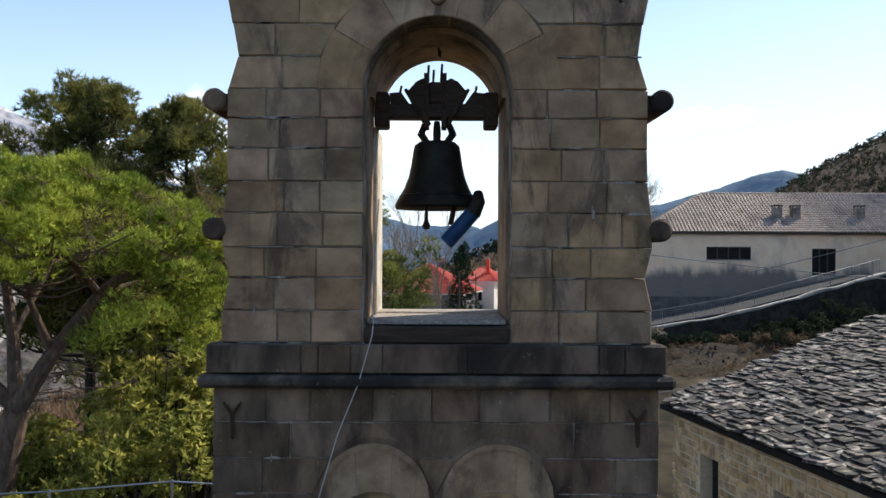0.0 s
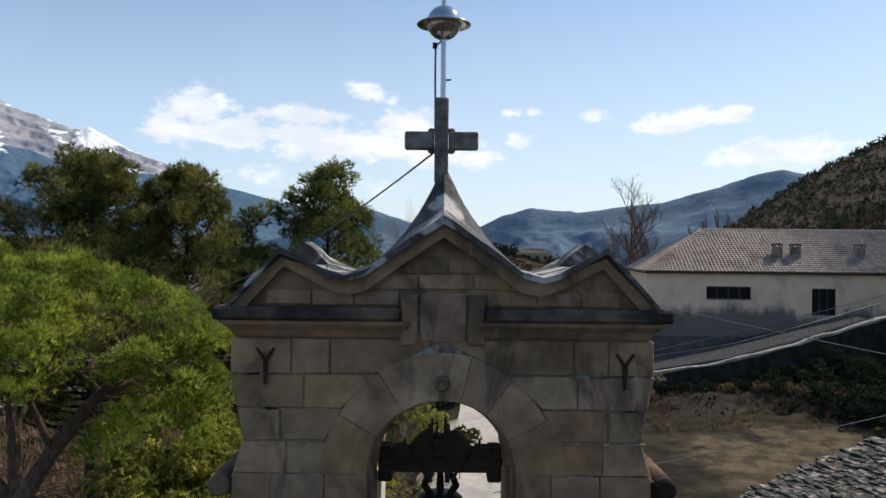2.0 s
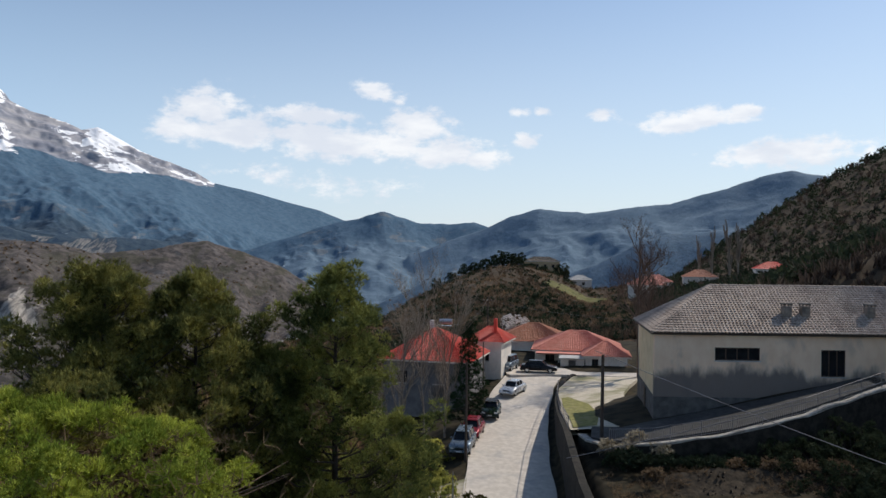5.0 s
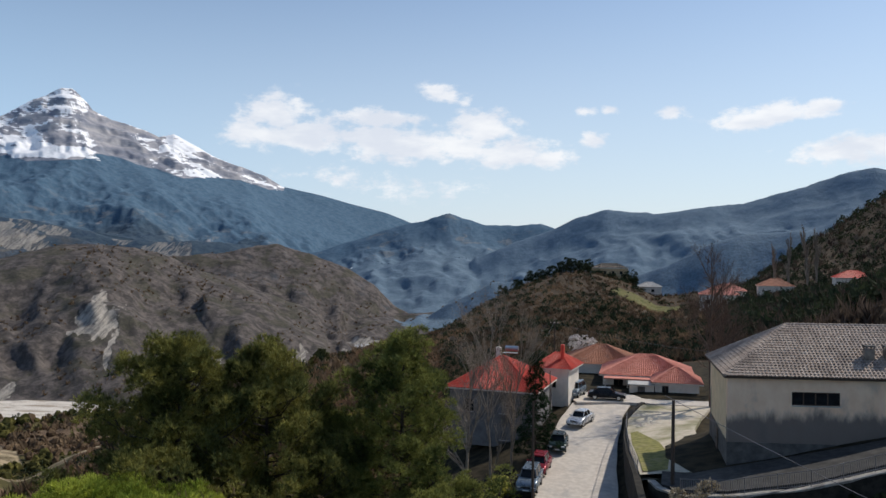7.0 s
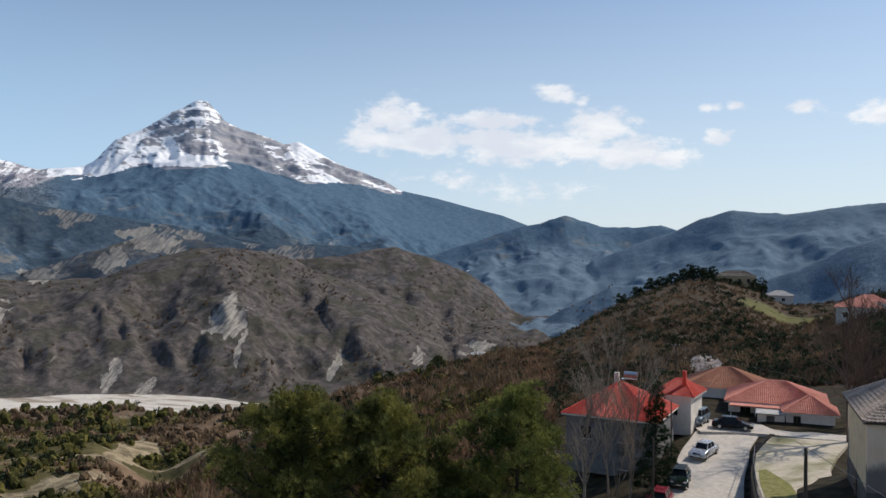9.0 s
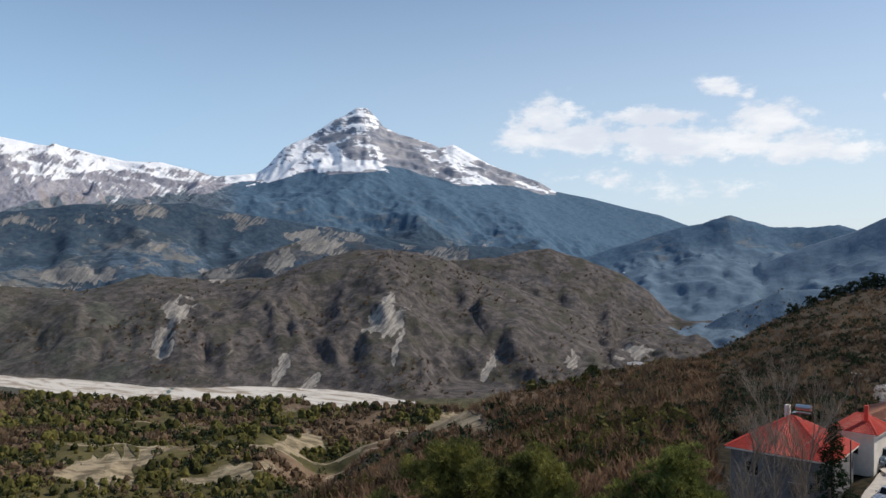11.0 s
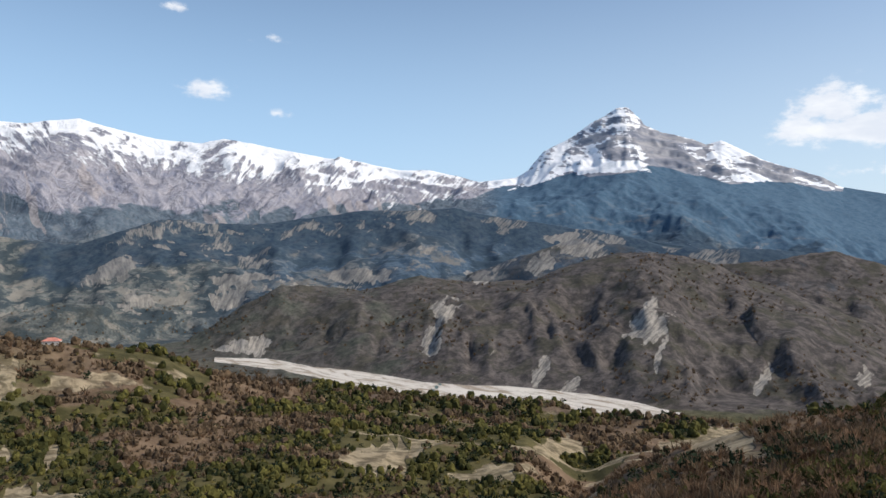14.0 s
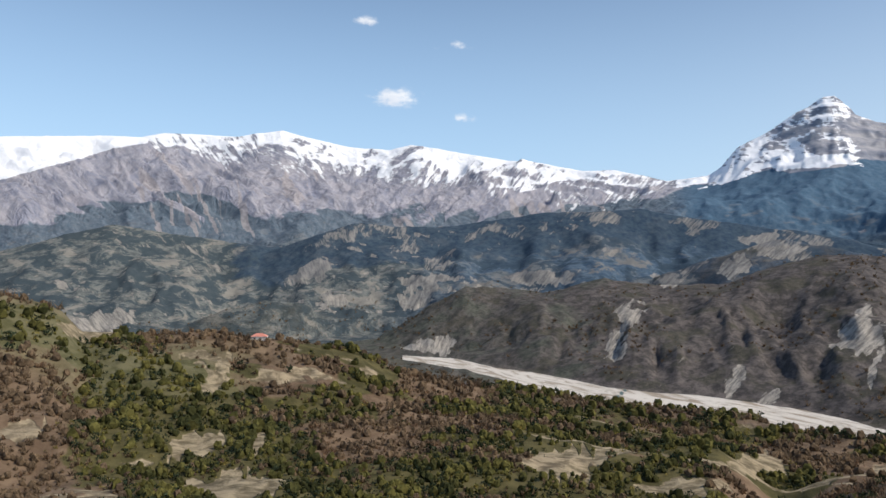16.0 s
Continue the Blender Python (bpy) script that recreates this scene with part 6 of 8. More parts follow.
part("end_wall", Geo().prism([(0.05, 0.354), (0.40, 0.354), (1.72, 10.25), (1.37, 10.25)], "z", 2.2, 7.0), OCHRE, long_house, "cream plastered end wall")
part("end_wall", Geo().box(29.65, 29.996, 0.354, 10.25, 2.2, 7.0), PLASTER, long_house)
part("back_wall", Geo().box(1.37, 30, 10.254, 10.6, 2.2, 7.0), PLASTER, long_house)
part("plinth", Geo().prism([(-0.06, -0.06), (30.06, -0.06), (30.06, 10.66), (1.33, 10.66)], "z", -1.0, 2.196), PLINTH, long_house, "dark grey cement plinth")
window_in(long_house, *holes[0], 0, panes=4)
window_in(long_house, *holes[1], 0, panes=3)
window_in(long_house, *holes[2], 0, panes=3)
d = part("door", Geo().prism([(0.50, 4.6), (0.46, 4.6), (0.60, 5.7), (0.64, 5.7)], "z", 0.2, 2.1), WINDOW_FRAME, long_house, "brown cellar door")
part("handle", Geo().box(0.54, 0.585, 5.45, 5.5, 1.15, 1.3), IRON, d)
hip_roof(long_house, 0, 30, 0, 10.6, 7.0, 3.28, TILE_PALE, "weathered grey-brown clay tiles", 0.3, ridge_in=6.1, skew=1.35)


def chimney(x, y):
    c = part("chimney", Geo().cbox(x - 0.32, x + 0.32, y - 0.28, y + 0.28, 7.2, 8.95, 0.03), CHIMNEY, long_house, "plastered chimney with an open cap")
    part("cap", Geo().cbox(x - 0.36, x + 0.36, y - 0.32, y + 0.32, 9.1, 9.2, 0.02), PLINTH, c)
    for dx in (-0.27, 0.27):
        for dy in (-0.23, 0.23):
            part("cap_post", Geo().box(x + dx - 0.05, x + dx + 0.05, y + dy - 0.05, y + dy + 0.05, 8.95, 9.1), CHIMNEY, c)


for x in (10.5, 11.9, 16.85):
    chimney(x, 1.7)


def small_house(name, loc, turn, w, dp, h, rise, tile, label, walls=WHITEWASH, windows=(), group="", panes=2, over=0.45, ridge_in=None, detail=0.24):
    root = thing(name, loc, label, "house", group, turn=turn)
    front = [q for q in windows if q[0] == "f"]
    side = [q for q in windows if q[0] == "s"]
    part("wall", wall_with_holes(0, w, 0, 0.3, 0, h, [q[1:] for q in front]), walls, root)
    part("side_wall", wall_with_holes(0.004, 0.3, 0.304, dp - 0.304, 0, h, [q[1:] for q in side], "y"), walls, root)
    part("side_wall", Geo().box(w - 0.3, w - 0.004, 0.304, dp - 0.304, 0, h), walls, root)
    part("back_wall", Geo().box(0, w, dp - 0.3, dp, 0, h), walls, root)
    for q in front:
        window_in(root, *q[1:], 0, panes=panes)
    for q in side:
        window_in(root, *q[1:], 0.0, "y", panes=panes)
    hip_roof(root, 0, w, 0, dp, h, rise, tile, "", over, ridge_in=ridge_in, course=detail * 1.4, wave=detail)
    return root


H = small_house("red_roofed_house", (-7.4, 83.6, -3.7), -14.5, 9.4, 9.0, 6.1, 3.0, TILE_RED, "village house with a bright red tiled hip roof beside the pines", walls=SHADED_WALL,
                windows=(("f", 1.5, 2.7, 3.6, 4.9), ("f", 5.6, 6.8, 3.6, 4.9), ("f", 5.6, 6.8, 0.8, 2.2)))
part("chimney", Geo().cbox(3.4, 3.9, 6.2, 6.7, 7.6, 9.9, 0.03), WHITEWASH, H)
tank = part("water_tank", Geo().tube([(4.4, 6.8, 9.75), (5.9, 6.8, 9.75)], 0.3, 14), STEEL, H, "steel solar water tank")
part("solar_panel", Geo().cbox(4.3, 6.0, 5.3, 6.5, 9.25, 9.33, 0.01), GLASS_DARK, H)
H2 = small_house("red_roofed_house", (2.3, 92.6, -1.1), -18, 3.8, 5.0, 4.5, 1.5, TILE_RED, "white house with a small bright red roof and a red chimney",
                 windows=(("f", 1.4, 2.3, 2.2, 3.3),), ridge_in=1.9)
part("chimney", Geo().cbox(2.5, 2.9, 1.2, 1.6, 4.7, 7.2, 0.03), TILE_RED, H2, "red chimney pipe")
small_house("brown_roofed_house", (6.6, 113, -2.4), -8, 10.5, 9.0, 3.5, 2.3, TILE_BROWN, "white house under a brown clay-tiled hip roof", windows=(("f", 1.2, 2.2, 1.2, 2.4), ("f", 5.5, 6.7, 1.2, 2.4)))
HB = small_house("orange_roofed_house", (11.2, 103.2, -1.1), -9, 11.2, 9.0, 2.2, 2.2, TILE_ORANGE, "low house with a broad orange clay-tiled hip roof", windows=(("f", 1.4, 2.6, 0.7, 1.7), ("f", 4.5, 5.4, 0.1, 1.9)))
part("canopy", Geo().cbox(0.2, 6.2, -2.2, -0.2, 1.95, 2.1, 0.02), TILE_ORANGE, HB, "pale pink canopy roof")
for x in (0.4, 3.2, 6.0):
    part("canopy_post", Geo().box(x - 0.06, x + 0.06, -2.1, -1.98, 0, 1.946), WHITEWASH, HB)
small_house("annex", (17.0, 97.6, -0.9), -9, 5.2, 4.6, 2.0, 1.6, TILE_ORANGE, "white annex with an orange hip roof", windows=(("f", 0.8, 1.6, 0.8, 1.6),))
shed = thing("shed", (13.9, 98.0, -0.8), "small white shed with a flat grey roof", "shed", turn=-9)
part("wall", Geo().box(0, 3.0, 0, 2.6, 0, 1.5), WHITEWASH, shed)
part("roof", Geo().cbox(-0.2, 3.2, -0.5, 2.8, 1.504, 1.62, 0.02), CONCRETE, shed)
part("door", Geo().box(1.0, 1.9, -0.03, -0.004, 0, 1.3), PLINTH, shed)


# ---- cars ----
GLASS_CAR = surface("car_glass", (0.01, 0.012, 0.014), (0.015, 0.017, 0.02), 2.0, 0.08, bump=0.0)
TYRE = surface("tyre_rubber", (0.015, 0.015, 0.015), (0.03, 0.03, 0.03), 20.0, 0.85, bump=0.1)
LAMP_GLASS = surface("headlight_glass", (0.6, 0.62, 0.65), (0.7, 0.72, 0.75), 5.0, 0.1, bump=0.0)
TAIL = surface("tail_light_red", (0.35, 0.02, 0.02), (0.4, 0.03, 0.03), 5.0, 0.2, bump=0.0)
PLATE = surface("plate_white", (0.6, 0.6, 0.6), (0.7, 0.7, 0.7), 5.0, 0.5, bump=0.0)


def car_paint(name, c, metal=0.3):
    return surface(name, c, tuple(min(1, k * 1.15) for k in c), 3.0, 0.28, metal, bump=0.0, stain=tuple(k * 0.8 for k in c), stain_scale=1.0, stain_amount=0.3)


def car(loc, turn, paint, label, kind="sedan"):
    """Lower body drawn from a side profile with rounded shoulders, glass house, roof, wheels, lamps, bumpers and mirrors. Front is at -x."""
    root = thing("car", loc, label, "car", "parked cars", turn=turn)
    if kind == "sedan":
        low = [(-2.15, 0.30), (-2.18, 0.55), (-2.05, 0.72), (-1.0, 0.90), (-0.7, 0.93), (1.35, 0.95), (1.95, 0.92), (2.15, 0.80), (2.18, 0.45), (2.10, 0.28)]
        top_ = [(-1.05, 0.91), (-0.45, 1.36), (0.0, 1.43), (0.75, 1.42), (1.1, 1.33), (1.65, 0.95)]
    elif kind == "hatch":
        low = [(-1.9, 0.30), (-1.95, 0.55), (-1.8, 0.74), (-0.95, 0.92), (1.75, 0.97), (1.9, 0.80), (1.92, 0.45), (1.85, 0.28)]
        top_ = [(-1.0, 0.92), (-0.45, 1.38), (0.1, 1.46), (1.1, 1.43), (1.4, 1.36), (1.78, 0.97)]
    else:
        low = [(-2.0, 0.42), (-2.05, 0.70), (-1.95, 0.98), (-0.9, 1.08), (1.95, 1.10), (2.02, 0.80), (2.02, 0.50), (1.95, 0.40)]
        top_ = [(-0.9, 1.08), (-0.55, 1.66), (-0.1, 1.74), (1.75, 1.72), (1.9, 1.62), (1.98, 1.10)]

    def loft(poly, widths):
        g = Geo()
        vs, fs = [], []
        n = len(poly)
        for y, k in widths:
            cx = sum(p[0] for p in poly) / n
            for p in poly:
                vs.append((cx + (p[0] - cx) * k[0], y, poly[0][1] + (p[1] - poly[0][1]) * k[1]))
        for i in range(len(widths) - 1):
            for j in range(n):
                fs.append((i * n + j, i * n + (j + 1) % n, (i + 1) * n + (j + 1) % n, (i + 1) * n + j))
        fs += [tuple(range(n)), tuple((len(widths) - 1) * n + j for j in range(n - 1, -1, -1))]
        return g.add(vs, fs)
    part("body", loft(low, [(-0.84, (0.97, 0.86)), (-0.80, (0.99, 0.97)), (-0.70, (1, 1)), (0.70, (1, 1)), (0.80, (0.99, 0.97)), (0.84, (0.97, 0.86))]), paint, root, "", True)
    part("glass", loft(top_, [(-0.70, (1.0, 0.02)), (-0.56, (0.93, 0.96)), (0.56, (0.93, 0.96)), (0.70, (1.0, 0.02))]), GLASS_CAR, root, "dark car windows")
    zt = max(p[1] for p in top_)
    xs = [p[0] for p in top_ if p[1] > zt - 0.11]
    part("roof", Geo().cbox(min(xs) - 0.05, max(xs) + 0.05, -0.56, 0.56, zt - 0.07, zt + 0.012, 0.03), paint, root)
    for s in (-1, 1):
        for p, q in ((top_[0], top_[1]), (top_[-1], top_[-2])):
            part("pillar", Geo().tube([(p[0], s * 0.70, p[1]), ((q[0]) * 0.96, s * 0.555, q[1] - 0.03)], 0.035, 6), paint, root)
        xm = sum(xs) / len(xs)
        part("pillar", Geo().tube([(xm, s * 0.705, low[3][1]), (xm, s * 0.565, zt - 0.04)], 0.035, 6), paint, root)
        part("mirror", Geo().cbox(top_[0][0] + 0.28, top_[0][0] + 0.42, min(s * 0.84, s * 1.0), max(s * 0.84, s * 1.0), low[3][1] + 0.03, low[3][1] + 0.15, 0.03), paint, root)
    xf, xb = low[1][0], low[-2][0]
    for s in (-1, 1):
        part("headlight", Geo().cbox(xf - 0.01, xf + 0.14, s * 0.58 - 0.16, s * 0.58 + 0.16, 0.58, 0.72, 0.03), LAMP_GLASS, root)
        part("tail_light", Geo().cbox(xb - 0.10, xb + 0.02, s * 0.66 - 0.13, s * 0.66 + 0.13, 0.62, 0.82, 0.03), TAIL, root)
    part("bumper", Geo().cbox(xf - 0.05, xf + 0.12, -0.78, 0.78, 0.30, 0.50, 0.05), paint, root)
    part("bumper", Geo().cbox(xb - 0.10, xb + 0.06, -0.78, 0.78, 0.30, 0.52, 0.05), paint, root)
    part("number_plate", Geo().box(xb + 0.062, xb + 0.07, -0.25, 0.25, 0.40, 0.5), PLATE, root)
    part("number_plate", Geo().box(xf - 0.06, xf - 0.052, -0.25, 0.25, 0.36, 0.46), PLATE, root)
    part("grille", Geo().box(xf - 0.02, xf + 0.02, -0.36, 0.36, 0.55, 0.68), TYRE, root)
    for x in (low[0][0] + 0.75, low[-1][0] - 0.72):
        for s in (-1, 1):
            w = part("wheel", Geo().tube([(0, -0.10, 0), (0, -0.085, 0), (0, 0.085, 0), (0, 0.10, 0)], [0.27, 0.31, 0.31, 0.27], 20), TYRE, root)
            w.location = (x, s * 0.76, 0.31)
            part("rim", Geo().tube([(0, -0.108, 0), (0, 0.108, 0)], 0.19, 14), STEEL, w)
    return root


SILVER, BLACK = car_paint("silver_paint", (0.50, 0.51, 0.52), 0.6), car_paint("black_paint", (0.012, 0.013, 0.015), 0.2)
RED, TEAL = car_paint("dark_red_paint", (0.20, 0.02, 0.03)), car_paint("grey_blue_paint", (0.16, 0.20, 0.24), 0.5)
DARKGREEN = car_paint("dark_green_paint", (0.02, 0.035, 0.035), 0.3)
car((6.7, 83.4, road_z(83.4) + 0.02), 65, SILVER, "silver sedan parked on the pale road")
car((3.9, 74.8, road_z(74.8) + 0.02), 82, DARKGREEN, "dark green hatchback parked at the roadside", "hatch")
car((1.9, 68.6, road_z(68.6) + 0.02), 78, RED, "dark red hatchback parked at the roadside", "hatch")
car((1.0, 64.4, road_z(64.4) + 0.02), 80, TEAL, "grey pickup-like off-roader parked at the verge", "jeep")
car((10.6, 93.4, -0.375), 172, BLACK, "black sedan parked across the end of the road")
car((7.0, 95.2, -0.375), 68, TEAL, "grey-blue estate car parked by the white house", "jeep")

# ---- plants ----


def tuft_template(n, spread, width, rs):
    """n thin blades from the origin along +z, leaning out by up to spread degrees."""
    vs = []
    for k in range(n):
        a, t = rs.rand() * 2 * math.pi, radians(spread) * math.sqrt(rs.rand())
        d = np.array([math.sin(t) * math.cos(a), math.sin(t) * math.sin(a), math.cos(t)])
        s = np.cross(d, rs.randn(3))
        s /= np.linalg.norm(s)
        ln = 0.7 + 0.5 * rs.rand()
        vs += [d * 0.05 - s * width * 0.5, d * 0.05 + s * width * 0.5, d * ln]
    return np.array(vs)


def frames_to(dirs, rs):
    """Rotation matrices that turn +z to the given directions, with random spin."""
    d = dirs / np.linalg.norm(dirs, axis=1, keepdims=True)
    a = np.cross(d, rs.randn(len(d), 3))
    a /= np.linalg.norm(a, axis=1, keepdims=True)
    return np.stack([a, np.cross(d, a), d], -1)


def tufts(name, places, dirs, sizes, material, rs, n=6, spread=72, width=0.33):
    groups = np.array_split(np.arange(len(places)), 4)
    vs, fs, o = [], [], 0
    for g in groups:
        t = tuft_template(n, spread, width, rs)
        rot = frames_to(dirs[g], rs)
        v = np.einsum("nij,kj->nki", rot, t) * sizes[g][:, None, None] + places[g][:, None, :]
        vs.append(v.reshape(-1, 3))
        fs.append(np.arange(len(g) * len(t)).reshape(-1, 3) + o)
        o += len(g) * len(t)
    me = array_mesh(name, np.concatenate(vs), np.concatenate(fs))
    me.materials.append(material)
    return me


def clumps(centres, radii, per, rs, flat=0.7, up=0.5):
    """Tuft places on and in flattened balls, pointing outwards and upwards."""
    P, D = [], []
    for c, r in zip(centres, radii):
        k = max(6, int(per * r * r))
        d = rs.randn(k, 3)
        d /= np.linalg.norm(d, axis=1, keepdims=True)
        d[:, 2] = np.where(d[:, 2] < -0.35, -d[:, 2], d[:, 2])
        q = d * (r * (0.45 + 0.55 * rs.rand(k, 1) ** 0.5)) * np.array([1, 1, flat])
        P.append(q + c)
        D.append(d + np.array([0, 0, up]))
    return np.concatenate(P), np.concatenate(D)


def pine(loc, height, crown_from, reach, material, bark, label, seed, name="pine_tree", n_br=46, lean=(0, 0), shape=None, clump=0.75, per=80, tuft=0.27, trunk_r=0.22, tipped=1.0, shoots=1.3):
    """A pine: tapered trunk, limbs in loose whorls and needle clumps along their outer half."""
    rs = np.random.RandomState(seed)
    root = thing(name, loc, label, "pine tree")
    tr = Geo()
    pts, rad = [], []
    for k in range(9):
        u = k / 8
        pts.append((lean[0] * u * u + 0.12 * math.sin(3.1 * u + seed), lean[1] * u * u + 0.12 * math.cos(2.7 * u + seed), height * u * 0.97))
        rad.append(trunk_r * (1 - 0.88 * u) + 0.012)
    tr.tube(pts, rad, 10)
    at = lambda u: np.array([np.interp(u, np.linspace(0, 1, 9), [p[j] for p in pts]) for j in range(3)])
    cen, cr = [], []
    for b in range(n_br):
        u = crown_from + (0.99 - crown_from) * (b + rs.rand() * 0.8) / n_br
        v = (u - crown_from) / (1 - crown_from)
        w = (shape(v) if shape else (1 - v) ** 0.85 * min(1, 0.55 + 2.0 * v)) * reach * (0.45 + 0.95 * rs.rand() ** 1.4)
        a = b * 2.4 + rs.rand() * 1.0
        p0 = at(u)
        tilt = (0.34 + 0.30 * v) * tipped
        way = np.array([math.cos(a), math.sin(a), 0])
        p1 = p0 + way * w * 0.55 + np.array([0, 0, w * tilt * 0.3])
        p2 = p0 + way * w + np.array([0, 0, w * tilt])
        r0 = 0.02 + 0.06 * (1 - v)
        tr.tube([p0, p1, p2], [r0, r0 * 0.6, 0.012], 5, False)
        cen.append(p2)
        cr.append(clump * (0.75 + 0.35 * rs.rand()))
        for k in range(int(2 + w * shoots)):
            f = 0.35 + 0.62 * rs.rand()
            q = p0 + (p1 - p0) * min(1, f / 0.55) if f < 0.55 else p1 + (p2 - p1) * (f - 0.55) / 0.45
            side = a + (1 if k % 2 else -1) * (0.5 + 0.7 * rs.rand())
            ln = (0.35 + 0.35 * w * (1.1 - f)) * (0.6 + 0.6 * rs.rand())
            e = q + np.array([math.cos(side) * ln, math.sin(side) * ln, ln * (0.3 + 0.9 * rs.rand()) * tipped])
            tr.tube([q, e], [r0 * 0.35 + 0.004, 0.006], 4, False)
            cen.append(e)
            cr.append(clump * (0.5 + 0.5 * rs.rand()))
    for k in range(4):
        cen.append(at(0.97) + np.array([rs.randn() * 0.2, rs.randn() * 0.2, k * 0.2]))
        cr.append(clump * 0.55)
    part("trunk", tr, bark, root)
    P, D = clumps(np.array(cen), np.array(cr), per, rs, 1.25, 1.3)
    part("crown", tufts("crown", P, D, tuft * (0.7 + 0.6 * rs.rand(len(P))), material, rs, 7, 58, 0.15), material, root)
    return root


# stone pine beside the gable
def stone_pine():
    rs = np.random.RandomState(5)
    root = thing("stone_pine", (-13.4, 23.0, -2.4), "broad flat-topped umbrella pine with a forked reddish trunk", "pine tree")
    g = Geo()
    fork = (0.6, 0, 4.2)
    g.tube([(0, 0, 0), (0.2, 0, 2.2), fork], [0.48, 0.40, 0.36], 12)
    limbs = [([fork, (1.7, -0.1, 5.9), (3.2, -0.3, 7.7), (4.3, -0.5, 8.5), (5.2, -0.6, 9.0)], 0.30), ([fork, (0.3, 0.3, 6.4), (-0.2, 0.6, 8.8), (-0.4, 0.8, 10.2)], 0.24),
             ([fork, (-1.0, -0.4, 6.2), (-3.0, -0.8, 8.0), (-4.4, -1.0, 9.0)], 0.22), ([(1.7, -0.1, 5.9), (1.6, -1.2, 7.6), (2.2, -2.6, 9.0)], 0.14),
             ([(3.2, -0.3, 7.7), (5.0, 0.9, 8.3), (5.0, 1.4, 8.5)], 0.13), ([(3.2, -0.3, 7.7), (3.2, -2.2, 8.8), (3.2, -3.4, 8.9)], 0.12), ([(0.3, 0.3, 6.4), (0.6, 2.0, 8.6), (1.0, 3.2, 9.6)], 0.12)]
    for p, r in limbs:
        g.tube(p, [r * (1 - 0.78 * k / (len(p) - 1)) for k in range(len(p))], 8)
    for k in range(90):
        p, _ = limbs[k % len(limbs)]
        s = Vector(p[-1]).lerp(Vector(p[-2]), rs.rand())
        e = s + Vector((rs.randn() * 1.5, rs.randn() * 1.5, 0.2 + rs.rand() * 0.7))
        g.tube([s, s.lerp(e, 0.5) + Vector((0, 0, -0.2)), e], [0.05, 0.03, 0.010], 4, False)
    for k in range(26):
        s = Vector(limbs[0][0][2]).lerp(Vector(limbs[0][0][0]), rs.rand())
        e = s + Vector((rs.uniform(0.6, 2.6), rs.randn() * 0.8, rs.uniform(-0.3, 0.5)))
        g.tube([s, s.lerp(e, 0.5) + Vector((0, 0, 0.15)), e], [0.03, 0.02, 0.006], 4, False)
    part("trunk", g, BARK, root, "reddish forked trunk and limbs")
    cen, cr = [], []
    for k in range(60):
        rho, th = math.sqrt((k + 0.5) / 60), k * 2.39996 + rs.rand() * 0.5
        edge = 1 + 0.10 * math.sin(3 * th + 1.0) + 0.07 * math.sin(7 * th)
        x, y = 0.5 + 6.3 * edge * rho * math.cos(th), 5.6 * edge * rho * math.sin(th)
        top = 11.45 - 2.6 * rho ** 3.4 + 0.6 * noise.noise((x * 0.5, y * 0.5, 1.0)) + rs.uniform(-0.45, 0.3)
        lobe = 0.62 + 0.35 * rs.rand()
        for q in range(10):
            d = rs.randn(3)
            d = d / np.linalg.norm(d) * lobe * 0.66
            cen.append((x + d[0], y + d[1], top - 0.45 + abs(d[2]) * 0.95))
            cr.append(0.30 + 0.16 * rs.rand())
        if rs.rand() < 0.55:
            cen.append((x * 0.95, y * 0.95, top - 1.0 - 1.5 * rs.rand()))
            cr.append(0.45 + 0.3 * rs.rand())
    # lower lobes that hang below the dome
    for cx, cy, cz, w in ((-0.8, -3.0, 8.2, 0.9), (4.6, -2.4, 7.0, 0.8), (5.4, -1.4, 8.4, 0.9), (-2.8, -2.6, 8.9, 0.9), (2.4, -3.6, 8.7, 0.7), (-4.6, -1.6, 8.6, 0.9), (6.0, -0.6, 8.9, 0.8), (5.9, -0.4, 7.5, 0.8), (6.1, 0.4, 6.3, 0.7), (3.2, -2.4, 9.4, 1.0), (1.0, -4.0, 9.6, 1.0)):
        for k in range(12):
            cen.append(tuple(np.array([cx, cy, cz]) + rs.randn(3) * np.array([w * 0.75, 0.5, 0.38])))
            cr.append(0.42 + 0.12 * rs.rand())
    inner = np.array([1.6, 0, 9.6]) + rs.randn(700, 3) * np.array([2.9, 2.4, 0.75])
    part("dry_undercrown", tufts("dry_undercrown", inner, rs.randn(700, 3) + np.array([0, 0, 0.3]), 0.55 * (0.7 + 0.6 * rs.rand(700)), BROWN_SCRUB, rs, 6, 80, 0.05), BROWN_SCRUB, root, "dry brown twigs under the crown")
    P, D = clumps(np.array(cen), np.array(cr), 190, rs, 0.85, 0.8)
    part("crown", tufts("crown", P, D, 0.20 * (0.7 + 0.6 * rs.rand(len(P))), NEEDLE_BRIGHT, rs, 6, 58, 0.18), NEEDLE_BRIGHT, root, "dense bright green needles")


stone_pine()
pine((-14.2, 31.0, -5.5), 19.0, 0.40, 6.6, NEEDLE_DARK, BARK_DARK, "tall dark pine with a straight trunk and ragged crown", 3, n_br=104, clump=0.56, per=140, tuft=0.25, shoots=2.3)
pine((-11.0, 33.0, -5.0), 18.2, 0.38, 6.2, NEEDLE_DARK, BARK_DARK, "tall dark pine with a ragged crown", 8, n_br=88, clump=0.56, per=140, tuft=0.25, shoots=2.2)
